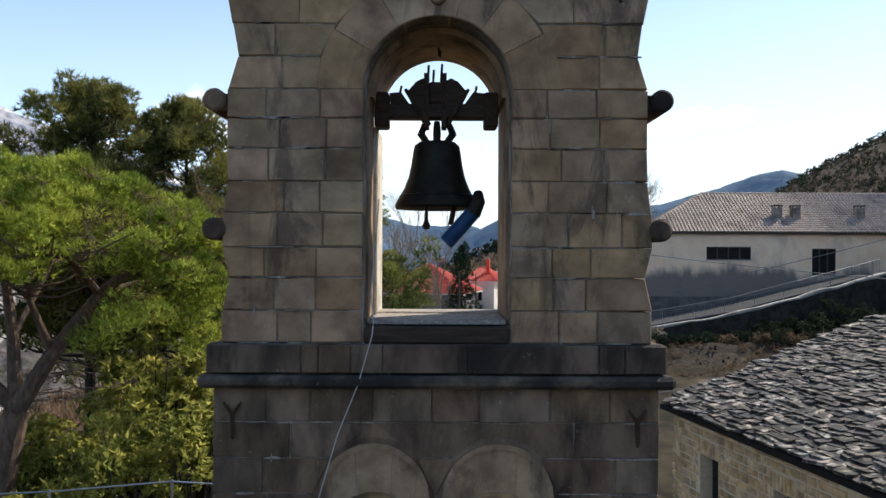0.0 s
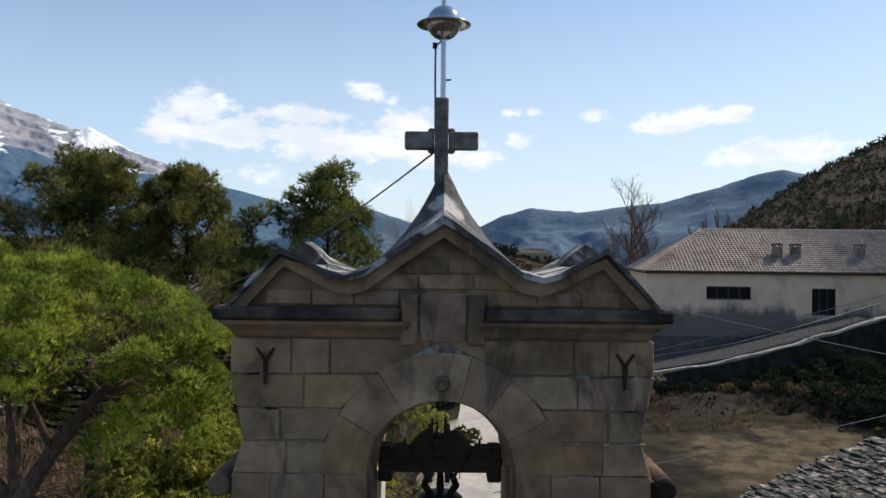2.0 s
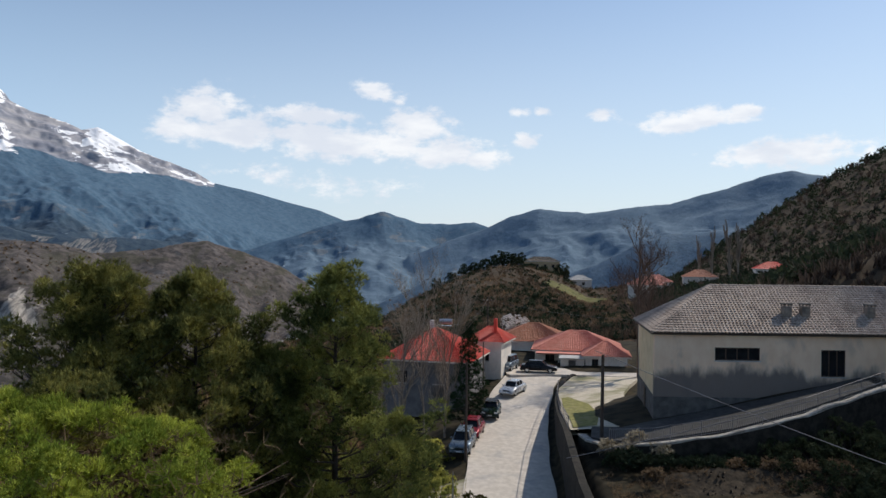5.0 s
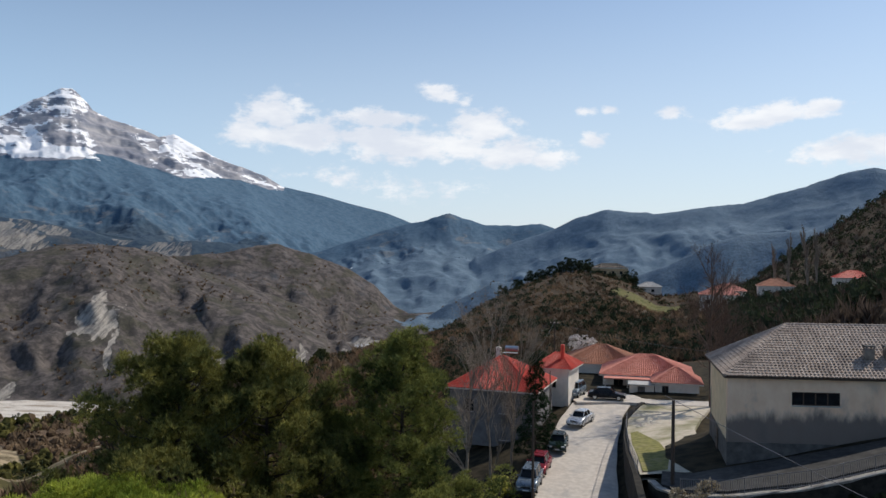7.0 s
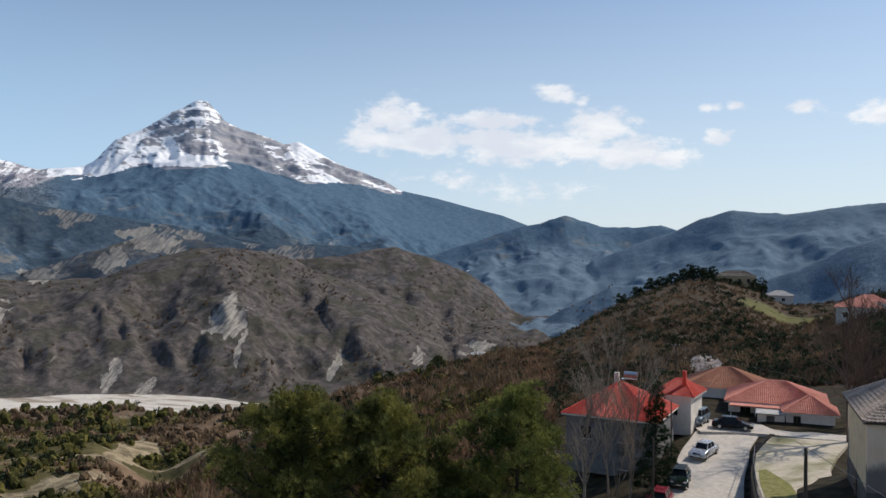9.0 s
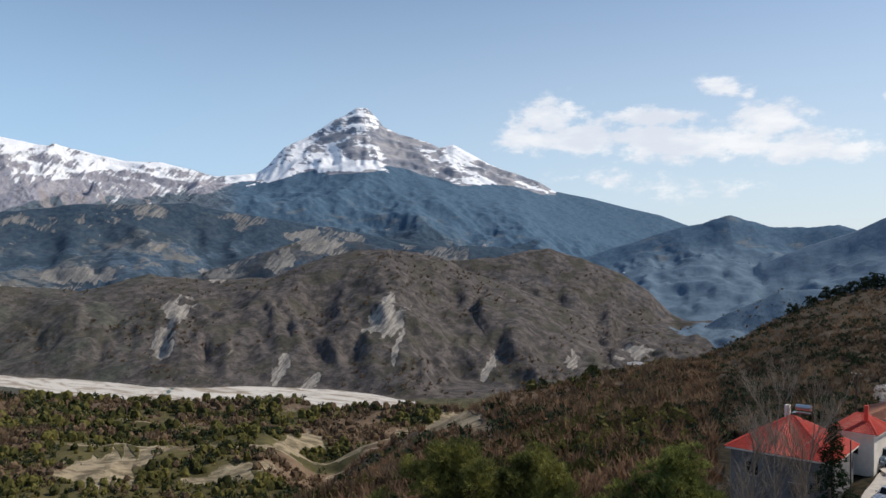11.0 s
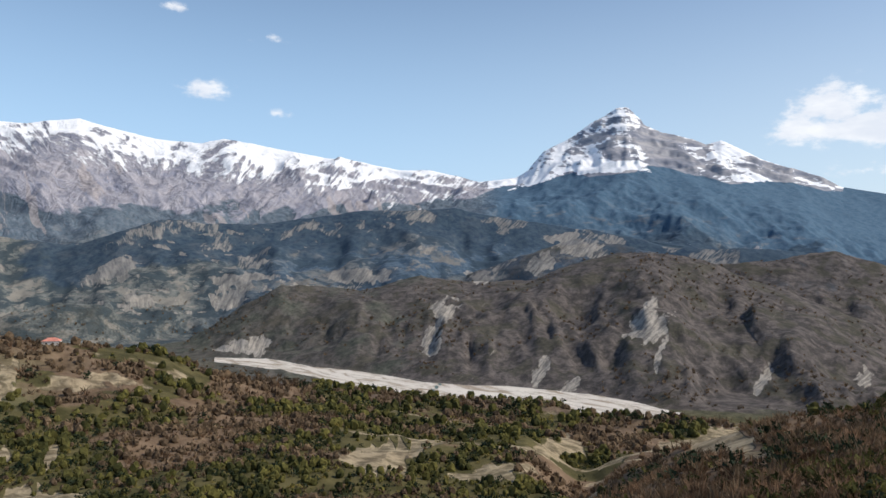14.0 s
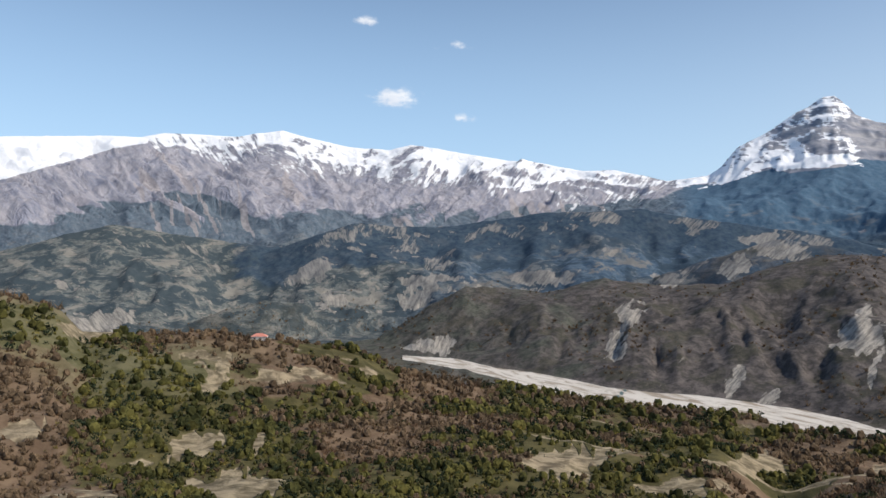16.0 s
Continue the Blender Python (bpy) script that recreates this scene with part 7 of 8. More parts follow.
pine((-8.3, 34.5, -4.8), 14.6, 0.36, 3.6, NEEDLE_MID, BARK_DARK, "dark green pine between taller pines", 14, n_br=58, clump=0.54, per=140, tuft=0.25, shoots=2.2)
pine((-5.2, 34.6, -4.8), 18.3, 0.20, 5.2, NEEDLE_MID, BARK_DARK, "tall dark green pine near the bell gable", 21, n_br=100, clump=0.54, per=140, tuft=0.25, shoots=2.2,
     shape=lambda v: (1 - v) ** 0.72 * min(1, 0.6 + 1.6 * v))
pine((-17.5, 38.0, -8.0), 17.0, 0.45, 4.6, NEEDLE_DARK, BARK_DARK, "dark pine on the falling slope", 31, n_br=42, clump=0.6, per=110)
pine((1.7, 73.5, -2.6), 10.2, 0.06, 1.9, SPRUCE, BARK_DARK, "narrow dark spruce at the roadside", 41, name="spruce_tree", n_br=90, clump=0.42, per=60, tuft=0.3,
     shape=lambda v: (1 - v) ** 0.9, trunk_r=0.14, tipped=-0.3)


def bare_tree(loc, height, spread, label, seed, material=BARK_PALE, name="bare_tree", depth=5, radius=0.2, upright=0.75):
    """A leafless tree: trunk and limbs dividing down to twigs."""
    rs = np.random.RandomState(seed)
    root = thing(name, loc, label, "tree")
    trunk, twig = Geo(), Geo()

    def grow(p, d, ln, r, lev):
        q = p + d * ln
        mid = p.lerp(q, 0.5) + Vector(rs.randn(3) * ln * 0.04)
        (trunk if lev <= 1 else twig).tube([p, mid, q], [r, r * 0.85, r * 0.7], 6 if lev <= 1 else 4 if lev < 3 else 3, False)
        if lev >= depth:
            return
        n = 3 if lev < depth - 1 else 4
        for k in range(n):
            s = p.lerp(q, 0.45 + 0.55 * (k + rs.rand() * 0.5) / n)
            side = Vector(rs.randn(3)).normalized()
            nd = (d * upright + side * spread + Vector((0, 0, 0.25))).normalized()
            grow(s, nd, ln * (0.62 + 0.16 * rs.rand()), r * 0.55, lev + 1)
    p, d = Vector((0, 0, 0)), Vector((0.02 * rs.randn(), 0.02 * rs.randn(), 1)).normalized()
    for k in range(3):
        q = p + d * height * 0.24
        trunk.tube([p, q], [radius * (1 - 0.27 * k), radius * (0.73 - 0.27 * k)], 8, False)
        for b in range(4 if k else 2):
            side = Vector(rs.randn(3)).normalized()
            grow(p.lerp(q, 0.3 + 0.7 * rs.rand()), (d * upright + side * spread).normalized(), height * (0.22 - 0.02 * k), radius * (0.5 - 0.1 * k), 1)
        p, d = q, (d + Vector(rs.randn(3)) * 0.05).normalized()
    grow(p, d, height * 0.2, radius * 0.3, 1)
    part("trunk", trunk, material, root)
    part("twig_mass", twig, material, root)
    return root


# two unseen pines, added to cast shade on the earth bank
pine((34.5, 47.5, -0.5), 13.0, 0.12, 4.2, NEEDLE_DARK, BARK_DARK, "dark pine on the earth bank", 43, n_br=40, clump=0.8, per=50)
pine((37.5, 52.0, 3.5), 11.0, 0.12, 4.0, NEEDLE_DARK, BARK_DARK, "dark pine at the end of the track", 44, n_br=40, clump=0.8, per=50)
bare_tree((-2.4, 68.0, -4.5), 16.5, 0.45, "tall pale leafless poplar in front of the red roof", 51, radius=0.13, upright=0.95)
bare_tree((-0.6, 71.0, -4.2), 15.0, 0.45, "tall pale leafless poplar beside the road", 52, radius=0.13, upright=0.95)
bare_tree((-4.4, 66.0, -5.0), 13.0, 0.55, "pale leafless tree on the slope", 53)
bare_tree((22.0, 90.0, -0.4), 16.5, 0.6, "large leafless brown tree behind the long house", 54, BARK, radius=0.34, depth=6)
bare_tree((25.5, 97.0, -0.4), 13.0, 0.6, "leafless brown tree behind the long house", 55, BARK)
bare_tree((-6.4, 30.0, -4.2), 7.0, 0.7, "grey leafless shrub tree below the pines", 56)
bare_tree((-3.4, 37.0, -5.0), 8.0, 0.7, "grey leafless shrub tree above the road", 57)
bare_tree((-1.8, 44.0, -5.2), 6.0, 0.8, "brown leafless shrub tree above the road", 59, BARK, radius=0.1)
bare_tree((-2.6, 50.0, -5.2), 6.5, 0.8, "brown leafless shrub tree above the road", 60, BARK, radius=0.1)
bare_tree((-1.4, 38.0, -5.0), 5.5, 0.8, "brown leafless shrub tree above the road", 61, BARK, radius=0.1)
bare_tree((-9.0, 40.0, -7.0), 9.0, 0.7, "grey leafless tree on the slope", 58)


def bush(loc, size, high, material, label, seed, per=64, tuft=0.24, name="bush"):
    rs = np.random.RandomState(seed)
    root = thing(name, loc, label, "bush")
    stems = Geo()
    cen, cr = [], []
    for k in range(int(10 + 8 * size)):
        a, d = rs.rand() * 6.28, size * math.sqrt(rs.rand())
        q = np.array([math.cos(a) * d, math.sin(a) * d, high * (0.25 + 0.75 * rs.rand()) * (1 - 0.45 * (d / size) ** 2)])
        stems.tube([(q[0] * 0.2, q[1] * 0.2, 0), (q[0] * 0.7, q[1] * 0.7, q[2] * 0.6), tuple(q)], [0.04, 0.025, 0.008], 4, False)
        cen.append(q)
        cr.append(0.35 * size ** 0.5 * (0.8 + 0.7 * rs.rand()))
    part("branchwork", stems, BARK_DARK, root)
    P, D = clumps(np.array(cen), np.array(cr), per * 1.3, rs, 0.9, 0.3)
    part("leaves", tufts("leaves", P, D, tuft * (0.6 + 0.8 * rs.rand(len(P))), material, rs, 6, 85, 0.46), material, root)


for k, (x, y, s, h, m) in enumerate([(-8.6, 27.0, 1.9, 4.6, SHRUB), (-7.2, 22.5, 1.5, 4.4, SHRUB), (-8.9, 21.8, 1.6, 4.0, SHRUB), (-5.9, 24.0, 1.5, 4.8, SHRUB), (-10.2, 23.6, 1.6, 4.2, SHRUB), (-9.3, 25.0, 1.7, 4.2, SHRUB), (-11.6, 21.4, 1.4, 2.2, SHRUB), (-10.4, 28.5, 1.8, 3.8, SHRUB), (-6.9, 26.0, 1.7, 4.8, SHRUB), (-12.2, 27.5, 1.6, 2.8, SHRUB),
                                     (-7.4, 30.0, 2.0, 5.2, SHRUB), (-9.6, 31.5, 2.0, 4.2, SHRUB), (-5.6, 27.5, 1.7, 5.4, SHRUB), (-11.4, 31.0, 1.6, 3.8, SHRUB),
                                     (-15.2, 27.0, 2.0, 3.0, SHRUB), (-13.8, 24.8, 1.4, 2.2, SHRUB), (-4.9, 31.0, 1.6, 3.0, SHRUB), (-3.2, 42.0, 1.8, 2.8, SHRUB),
                                     (-3.6, 49.0, 1.7, 2.4, SHRUB), (-7.4, 27.8, 1.7, 7.6, SHRUB), (-10.4, 26.6, 1.6, 5.4, SHRUB), (-12.6, 25.4, 1.6, 3.8, SHRUB), (-14.8, 26.2, 1.8, 4.2, SHRUB), (-8.4, 29.6, 1.8, 6.8, SHRUB), (-9.4, 24.6, 0.9, 6.0, SHRUB), (-0.9, 55.0, 1.5, 2.0, SHRUB), (-2.2, 60.0, 1.8, 2.6, SHRUB), (-1.2, 64.0, 1.4, 2.0, SHRUB),
                                     (-4.8, 47.0, 2.2, 3.4, SHRUB), (-5.8, 55.0, 2.4, 3.6, EVERGREEN), (-4.6, 61.0, 2.2, 3.2, SHRUB), (-7.6, 62.0, 2.6, 4.0, EVERGREEN),
                                     (1.4, 52.0, 1.0, 1.3, EVERGREEN), (-8.6, 50.0, 2.6, 4.0, EVERGREEN), (-6.4, 42.0, 2.2, 3.2, SHRUB), (-10.6, 44.0, 2.6, 4.4, EVERGREEN), (-9.8, 26.0, 1.8, 7.2, SHRUB), (-11.6, 28.6, 1.9, 7.4, SHRUB), (-12.6, 33.0, 2.0, 7.2, SHRUB)]):
    bush((x, y, float(village_z(np.array(x), np.array(y))) - 0.3), s, h, m,
         "yellow-green leafy shrub on the slope below the pines" if m is SHRUB else "dark olive evergreen bush on the slope", 100 + k)
bush((12.6, 51.9, 1.2), 0.7, 1.0, DRY_TWIG, "dry pale bush hanging over the terrace wall", 140, name="dry_bush")
for k, (x, y, s, h) in enumerate([(11.2, 49.4, 1.2, 1.5), (14.6, 48.9, 1.0, 1.0), (17.2, 48.7, 1.2, 1.4), (20.4, 48.6, 1.3, 1.8), (23.2, 48.9, 1.5, 2.4), (26.0, 49.8, 1.8, 3.0)]):
    bush((x, y, float(village_z(np.array(x), np.array(y))) - 0.2), s, h, DARK_WOOD, "dark bush below the terrace wall", 150 + k)
for k, (x, y) in enumerate([(10.5, 51.5), (11.6, 50.8), (13.6, 49.6)]):
    bush((x, y, 0.6 + 0.2 * k), 0.6, 0.9, DRY_TWIG, "pale dry bush tangled on the terrace wall corner", 160 + k, name="dry_bush")
bush((10.2, 122, -1.0), 2.4, 6.0, BLOSSOM, "white blossoming tree behind the brown roof", 142, name="blossom_tree")
for k, (x, y, s, h) in enumerate([(25.6, 46.0, 2.2, 3.4), (28.5, 48.0, 2.6, 4.2), (27.0, 43.0, 2.2, 3.0), (31.5, 47.0, 2.8, 4.0), (30.0, 42.0, 2.4, 3.2), (24.0, 42.5, 1.9, 3.0), (22.4, 44.2, 1.5, 2.4), (25.2, 39.6, 2.0, 3.2), (23.6, 37.4, 1.6, 2.4), (20.6, 45.4, 1.3, 1.8)]):
    bush((x, y, -0.3), s, h, DARK_WOOD, "dark evergreen bush on the earth bank", 143 + k)


for k in range(14):
    x, y = 12.0 + 13.0 * ((k * 0.618) % 1), 45.4 + 2.6 * ((k * 0.381) % 1)
    bush((x, y, float(village_z(np.array(x), np.array(y))) + 0.5), 0.55, 0.7, (BROWN_SCRUB, DARK_WOOD, DARK_WOOD)[k % 3], "tangle of dry brambles on the dug bank", 170 + k, per=30, name="bramble")
for k, (x, y, s, h) in enumerate([(33, 392, 3.4, 8.0), (46, 388, 2.2, 3.0), (40, 389, 2.4, 3.0), (27, 393, 3.4, 8.5), (57, 393, 2.6, 7.0), (22, 398, 3.2, 8.0), (17, 392, 3.0, 7.0), (12, 390, 3.2, 6.0),
                                  (30, 388, 2.6, 9.0), (58, 398, 2.8, 8.5), (24, 390, 2.6, 9.0), (6, 388, 3.0, 6.5), (36, 397, 2.6, 8.5), (0, 384, 2.8, 6.0), (54, 390, 2.4, 6.0), (-8, 372, 2.8, 6.0)]):
    bush((x, y, float(terrain(np.array([float(x)]), np.array([float(y)]))[0]) - 0.5), s, h, DARK_WOOD, "dark evergreen tree beside the stone house on the knoll", 190 + k, per=9, tuft=0.8, name="evergreen_tree")

gx, gy = np.meshgrid(np.linspace(35, 73, 60), np.linspace(294, 350, 80))
gz = terrain(gx, gy) + 0.6 - 2.2 * smooth01(0.6, 1.0, ((gx - 54) / 18) ** 2 + ((gy - 322) / 27) ** 2)
gz = gz + 1.0 * np.abs(((gy - 294) / 7.0) % 1.0 - 0.5)
ids = np.arange(gx.size).reshape(gx.shape)
me = array_mesh("ground_garden", np.stack([gx, gy, gz], -1).reshape(-1, 3), np.stack([ids[:-1, :-1], ids[:-1, 1:], ids[1:, 1:], ids[1:, :-1]], -1).reshape(-1, 4), True)
me.materials.append(GRASS)
tagged(new("ground_garden", me), "terraced grassy garden below the wooded knoll", "garden", kind="structure")

# scrub over the hills
def scrub_template(kind, rs):
    """feather: upright bare twigs; leafy: a ragged ball of leaf scraps; round: a lumpy crown with scraps on it."""
    vs = []
    if kind == "feather":
        for k in range(17):
            a, t = rs.rand() * 6.28, radians(52) * math.sqrt(rs.rand())
            d = np.array([math.sin(t) * math.cos(a), math.sin(t) * math.sin(a), math.cos(t)])
            s = np.cross(d, rs.randn(3))
            s /= np.linalg.norm(s)
            base = np.array([rs.randn() * 0.22, rs.randn() * 0.22, 0.05 + 0.45 * rs.rand()])
            vs += [base - s * 0.1, base + s * 0.1, base + d * (0.7 + 0.6 * rs.rand())]
        return np.array(vs)
    n = 30
    if kind == "round":
        n = 6
        rings = []
        for m, (w, h) in enumerate(((0.95, 0.15), (0.98, 0.75), (0.55, 1.2))):
            rings.append([np.array([math.cos(t) * w, math.sin(t) * w, h]) * rs.uniform(0.75, 1.18) for t in np.arange(6) * 1.047 + m * 0.52 + rs.uniform(-0.2, 0.2, 6)])
        top = np.array([0, 0, 1.35])
        for k in range(6):
            j = (k + 1) % 6
            for lo, hi in ((rings[0], rings[1]), (rings[1], rings[2])):
                vs += [lo[k], lo[j], hi[k], lo[j], hi[j], hi[k]]
            vs += [rings[2][k], rings[2][j], top]
    for k in range(n):
        d = rs.randn(3)
        d /= np.linalg.norm(d)
        d[2] = abs(d[2]) if rs.rand() < 0.8 else d[2]
        c = d * (0.65 + 0.35 * rs.rand()) * np.array([1, 1, 0.85]) * (1.12 if kind == "round" else 1) + np.array([0, 0, 0.45])
        for q in range(3):
            vs.append(c + rs.randn(3) * 0.23)
    return np.array(vs)


def scrub(name, count, az_range, r_range, size, material, label, seed, kind, keep=None, tall=1.0):
    rs = np.random.RandomState(seed)
    az = np.radians(rs.uniform(*az_range, count))
    r = np.exp(rs.uniform(math.log(r_range[0]), math.log(r_range[1]), count))
    x, y = r * np.sin(az), r * np.cos(az)
    z = terrain(x, y)
    e = 4.0
    steep = np.hypot(terrain(x + e, y) - z, terrain(x, y + e) - z) / e
    ok = bare_ground(x, y, z, steep) < rs.uniform(0.2, 0.5, count)
    ok &= z > RIVER_Z + 4
    if keep is not None:
        ok &= keep(x, y, r, np.degrees(az), rs.rand(count))
    x, y, z, r = x[ok], y[ok], z[ok], r[ok]
    V = []
    for g in np.array_split(rs.permutation(len(x)), 6):
        t = scrub_template(kind, rs)
        s = size * (0.45 + 1.15 * rs.rand(len(g)) ** 2) * np.clip(r[g] / 500, 0.8, 2.2)
        spin = rs.rand(len(g)) * 6.28
        c, sn = np.cos(spin)[:, None], np.sin(spin)[:, None]
        v = np.stack([t[None, :, 0] * c - t[None, :, 1] * sn, t[None, :, 0] * sn + t[None, :, 1] * c, np.repeat(t[None, :, 2] * tall, len(g), 0)], -1)
        V.append((v * s[:, None, None] + np.stack([x[g], y[g], z[g] - 0.1 * s], -1)[:, None, :]).reshape(-1, 3))
    V = np.concatenate(V)
    me = array_mesh(name, V, np.arange(len(V)).reshape(-1, 3))
    me.materials.append(material)
    tagged(new(name, me), label, "scrub", kind="stuff")


def patchy(thresh, invert=False):
    def keep(x, y, r, az, u):
        p = fbm(x + 50, y - 20, 100, 4) + (u - 0.5) * 0.14
        return (p < thresh) if invert else (p > thresh)
    return keep


wooded = lambda x, y, r, az, u: ((y > 128) | (x < -14)) & (((x - 54) / 19) ** 2 + ((y - 322) / 28) ** 2 > 0.3 + 0.9 * u) & ((np.abs(y - 262 + 0.12 * x) > 5) | (x < 2))


def open_wood(thresh, invert=False):
    def keep(x, y, r, az, u):
        return patchy(thresh, invert)(x, y, r, az, u) & (meadow(x, y) < 0.25 + u)
    return keep


scrub("near_evergreens", 6000, (-97, -8), (110, 330), 1.5, EVERGREEN, "olive evergreen bushes on the nearest slope", 58, "leafy", lambda x, y, r, az, u: patchy(0.545)(x, y, r, az, u) & (x < -16), 1.3)
scrub("brown_bushes", 9500, (-97, -14), (330, 1150), 1.9, BROWN_SCRUB, "leafless brown bushes on the near hillsides", 57, "round", open_wood(0.56, True), 1.3)
scrub("evergreen_scrub", 15500, (-97, -14), (300, 1150), 2.1, EVERGREEN, "dark olive evergreen bushes covering the near hills", 61, "round", open_wood(0.55), 1.4)
scrub("dark_bushes", 7000, (-97, -14), (200, 1150), 2.2, DARK_WOOD, "dark green holm oaks among the scrub", 56, "leafy", open_wood(0.50), 1.3)
scrub("brown_scrub", 15000, (-97, -8), (115, 1150), 2.7, BROWN_SCRUB, "leafless brown scrub on the near hillsides", 62, "feather", open_wood(0.565, True))
scrub("russet_bushes", 7000, (-97, -14), (135, 1150), 2.4, RED_SCRUB, "russet leafless bushes between the evergreens", 59, "feather", open_wood(0.50, True))
scrub("green_bushes", 3600, (-97, -14), (300, 1000), 1.5, OLIVE_BRIGHT, "yellow-green bushes among the darker scrub", 60, "leafy", patchy(0.49))
scrub("slope_scrub", 7000, (-40, -6), (60, 340), 2.0, RED_SCRUB, "leafless reddish-brown thicket on the slope below the village", 69, "feather", lambda x, y, r, az, u: x < -9)
scrub("knoll_scrub", 9500, (-14, 16), (122, 470), 1.35, KNOLL_SCRUB, "leafless brown scrub on the wooded knoll", 63, "feather", wooded)
scrub("knoll_evergreens", 4200, (-16, 15), (122, 450), 1.35, DARK_WOOD, "dark evergreen bushes on the knoll", 64, "leafy", lambda x, y, r, az, u: wooded(x, y, r, az, u) & (patchy(0.5)(x, y, r, az, u) | (u < 0.25)))
scrub("dark_wood", 5200, (15, 36), (150, 640), 1.7, DARK_WOOD, "dark evergreen wood on the steep hill", 65, "leafy", None, 1.3)
scrub("leafless_wood", 4200, (13.5, 36), (130, 640), 1.6, HILL_SCRUB, "leafless trees scattered through the hill wood", 66, "feather", None, 1.5)
scrub("far_scrub", 9000, (-80, 0), (1180, 2350), 2.0, BROWN_SCRUB, "grey-brown scrub on the hill beyond the river", 67, "feather", patchy(0.50, True))

# ---- poles and wires ----
def pole(loc, high, label, seed, arm=True, radius=0.12):
    root = thing("utility_pole", loc, label, "utility pole", "utility poles")
    part("post", Geo().tube([(0, 0, 0), (0.03 * seed, 0, high)], [radius, radius * 0.72], 10), POLE_WOOD, root)
    if arm:
        part("crossarm", Geo().cbox(-0.6, 0.6, -0.16, -0.06, high - 0.55, high - 0.45, 0.01), POLE_WOOD, root)
        for x in (-0.5, 0.0, 0.5):
            part("insulator", Geo().lathe([(0.03, 0), (0.05, 0.03), (0.035, 0.07), (0.045, 0.1), (0.0, 0.13)], (x, -0.11, high - 0.45), 10), WHITEWASH, root)


pole((10.6, 54.2, 0.9), 6.1, "short dark wooden pole on the terrace corner", 1, False, 0.15)
pole((5.0, 108.0, -0.6), 8.4, "wooden utility pole among the village roofs", 2)
pole((1.2, 62.0, -3.0), 8.2, "dark utility pole at the roadside", 0, False)
pole((3.4, 82.0, -1.6), 6.2, "slim dark pole beside the road", -1, False, 0.08)


def wire_run(a, b, sag, label, thick=0.014, material=CABLE):
    root = thing("overhead_wire", a, label, "wire", "overhead wires")
    d = Vector(b) - Vector(a)
    pts = [d * t + Vector((0, 0, -sag * 4 * t * (1 - t))) for t in np.linspace(0, 1, 17)]
    part("strand", Geo().tube(pts, thick, 5), material, root)


wire_run((10.2, 55.0, 7.2), (22.5, 17.0, 5.2), 0.35, "thin pale wire above the earth bank", 0.02, RAIL)
wire_run((5.0, 108, 7.6), (-0.5, 60, 8.5), 1.2, "sagging dark wire over the roofs")
wire_run((5.0, 108, 7.4), (27, 64, 8.6), 1.0, "sagging dark wire over the roofs")
wire_run((6.0, 40.2, 3.4), (36, 43.4, 10.6), 0.3, "thin pale wire above the earth bank", 0.02, RAIL)
wire_run((2.0, 30, 0.2), (42, 44, 5.2), 0.6, "thin pale wire above the earth bank", 0.02, RAIL)
wire_run((-13.0, 22.9, 1.8), (-8.5, 34.3, 2.5), 0.2, "thin pale wire between the pines", 0.009, RAIL)
wire_run((-13.0, 22.9, 0.7), (-8.5, 34.3, 1.3), 0.3, "thin pale wire between the pines", 0.009, RAIL)


def slope_fence():
    root = thing("wire_fence", (-11.5, 19.5, -1.6), "rusty pipe fence below the pines", "fence")
    for x, y, z in ((-2.0, 0.8, -0.4), (1.5, 0, 0), (4.4, 0.6, 0.1)):
        part("post", Geo().tube([(x, y, z), (x, y, z + 2.1)], 0.035, 8), STEEL, root)
    for dz in (2.05, 1.1):
        part("rail", Geo().tube([(-6, 1.8, dz - 1.1), (-2, 0.8, dz - 0.4), (1.5, 0, dz), (4.4, 0.6, dz + 0.1), (8, 1.6, dz - 0.4)], 0.025, 6), STEEL, root)


slope_fence()

# ---- houses on the far slopes ----
def knoll(x, y):
    return float(terrain(np.array([float(x)]), np.array([float(y)]))[0])


small_house("white_house", (61.0, 402, knoll(66, 406) - 1.6), -8, 12, 9, 5.0, 2.4, CONCRETE, "white house with a pale roof on the knoll", windows=(("f", 2, 3.4, 2.4, 3.8), ("f", 7, 8.4, 2.4, 3.8)), detail=0.8)
small_house("stone_house", (37.0, 394, knoll(44, 398) - 1.6), -5, 18, 10, 6.0, 2.4, SLATE_FAR, "large grey stone house on top of the knoll", walls=WALL_STONE,
            windows=(("f", 2, 3.4, 3.0, 4.6), ("f", 6, 7.4, 3.0, 4.6), ("f", 10, 11.4, 3.0, 4.6), ("f", 14, 15.4, 3.0, 4.6)), detail=0.8)
for hx, hy, tile, text in ((71, 292, TILE_ORANGE, "white house with an orange roof below the wooded hill"), (86, 286, TILE_BROWN, "house with a brown roof below the wooded hill"),
                           (60, 262, TILE_ORANGE, "low house with an orange roof among leafless trees"), (112, 284, TILE_RED, "pale house with a dull red roof among dark trees")):
    small_house("distant_house", (hx, hy, knoll(hx + 5, hy + 4) - 0.6), -14, 12, 9, 5.6, 2.6, tile, text, windows=(("f", 2, 3.4, 2.6, 4.0), ("f", 7, 8.4, 2.6, 4.0)), group="distant houses", detail=0.6)
small_house("farmhouse", (-802, 254, knoll(-798, 256) - 0.8), 60, 16, 10, 5.0, 3.0, TILE_ORANGE, "lonely orange-roofed farmhouse on the green hill", windows=(("f", 3, 5, 2, 3.6), ("f", 9, 11, 2, 3.6)), detail=1.2)
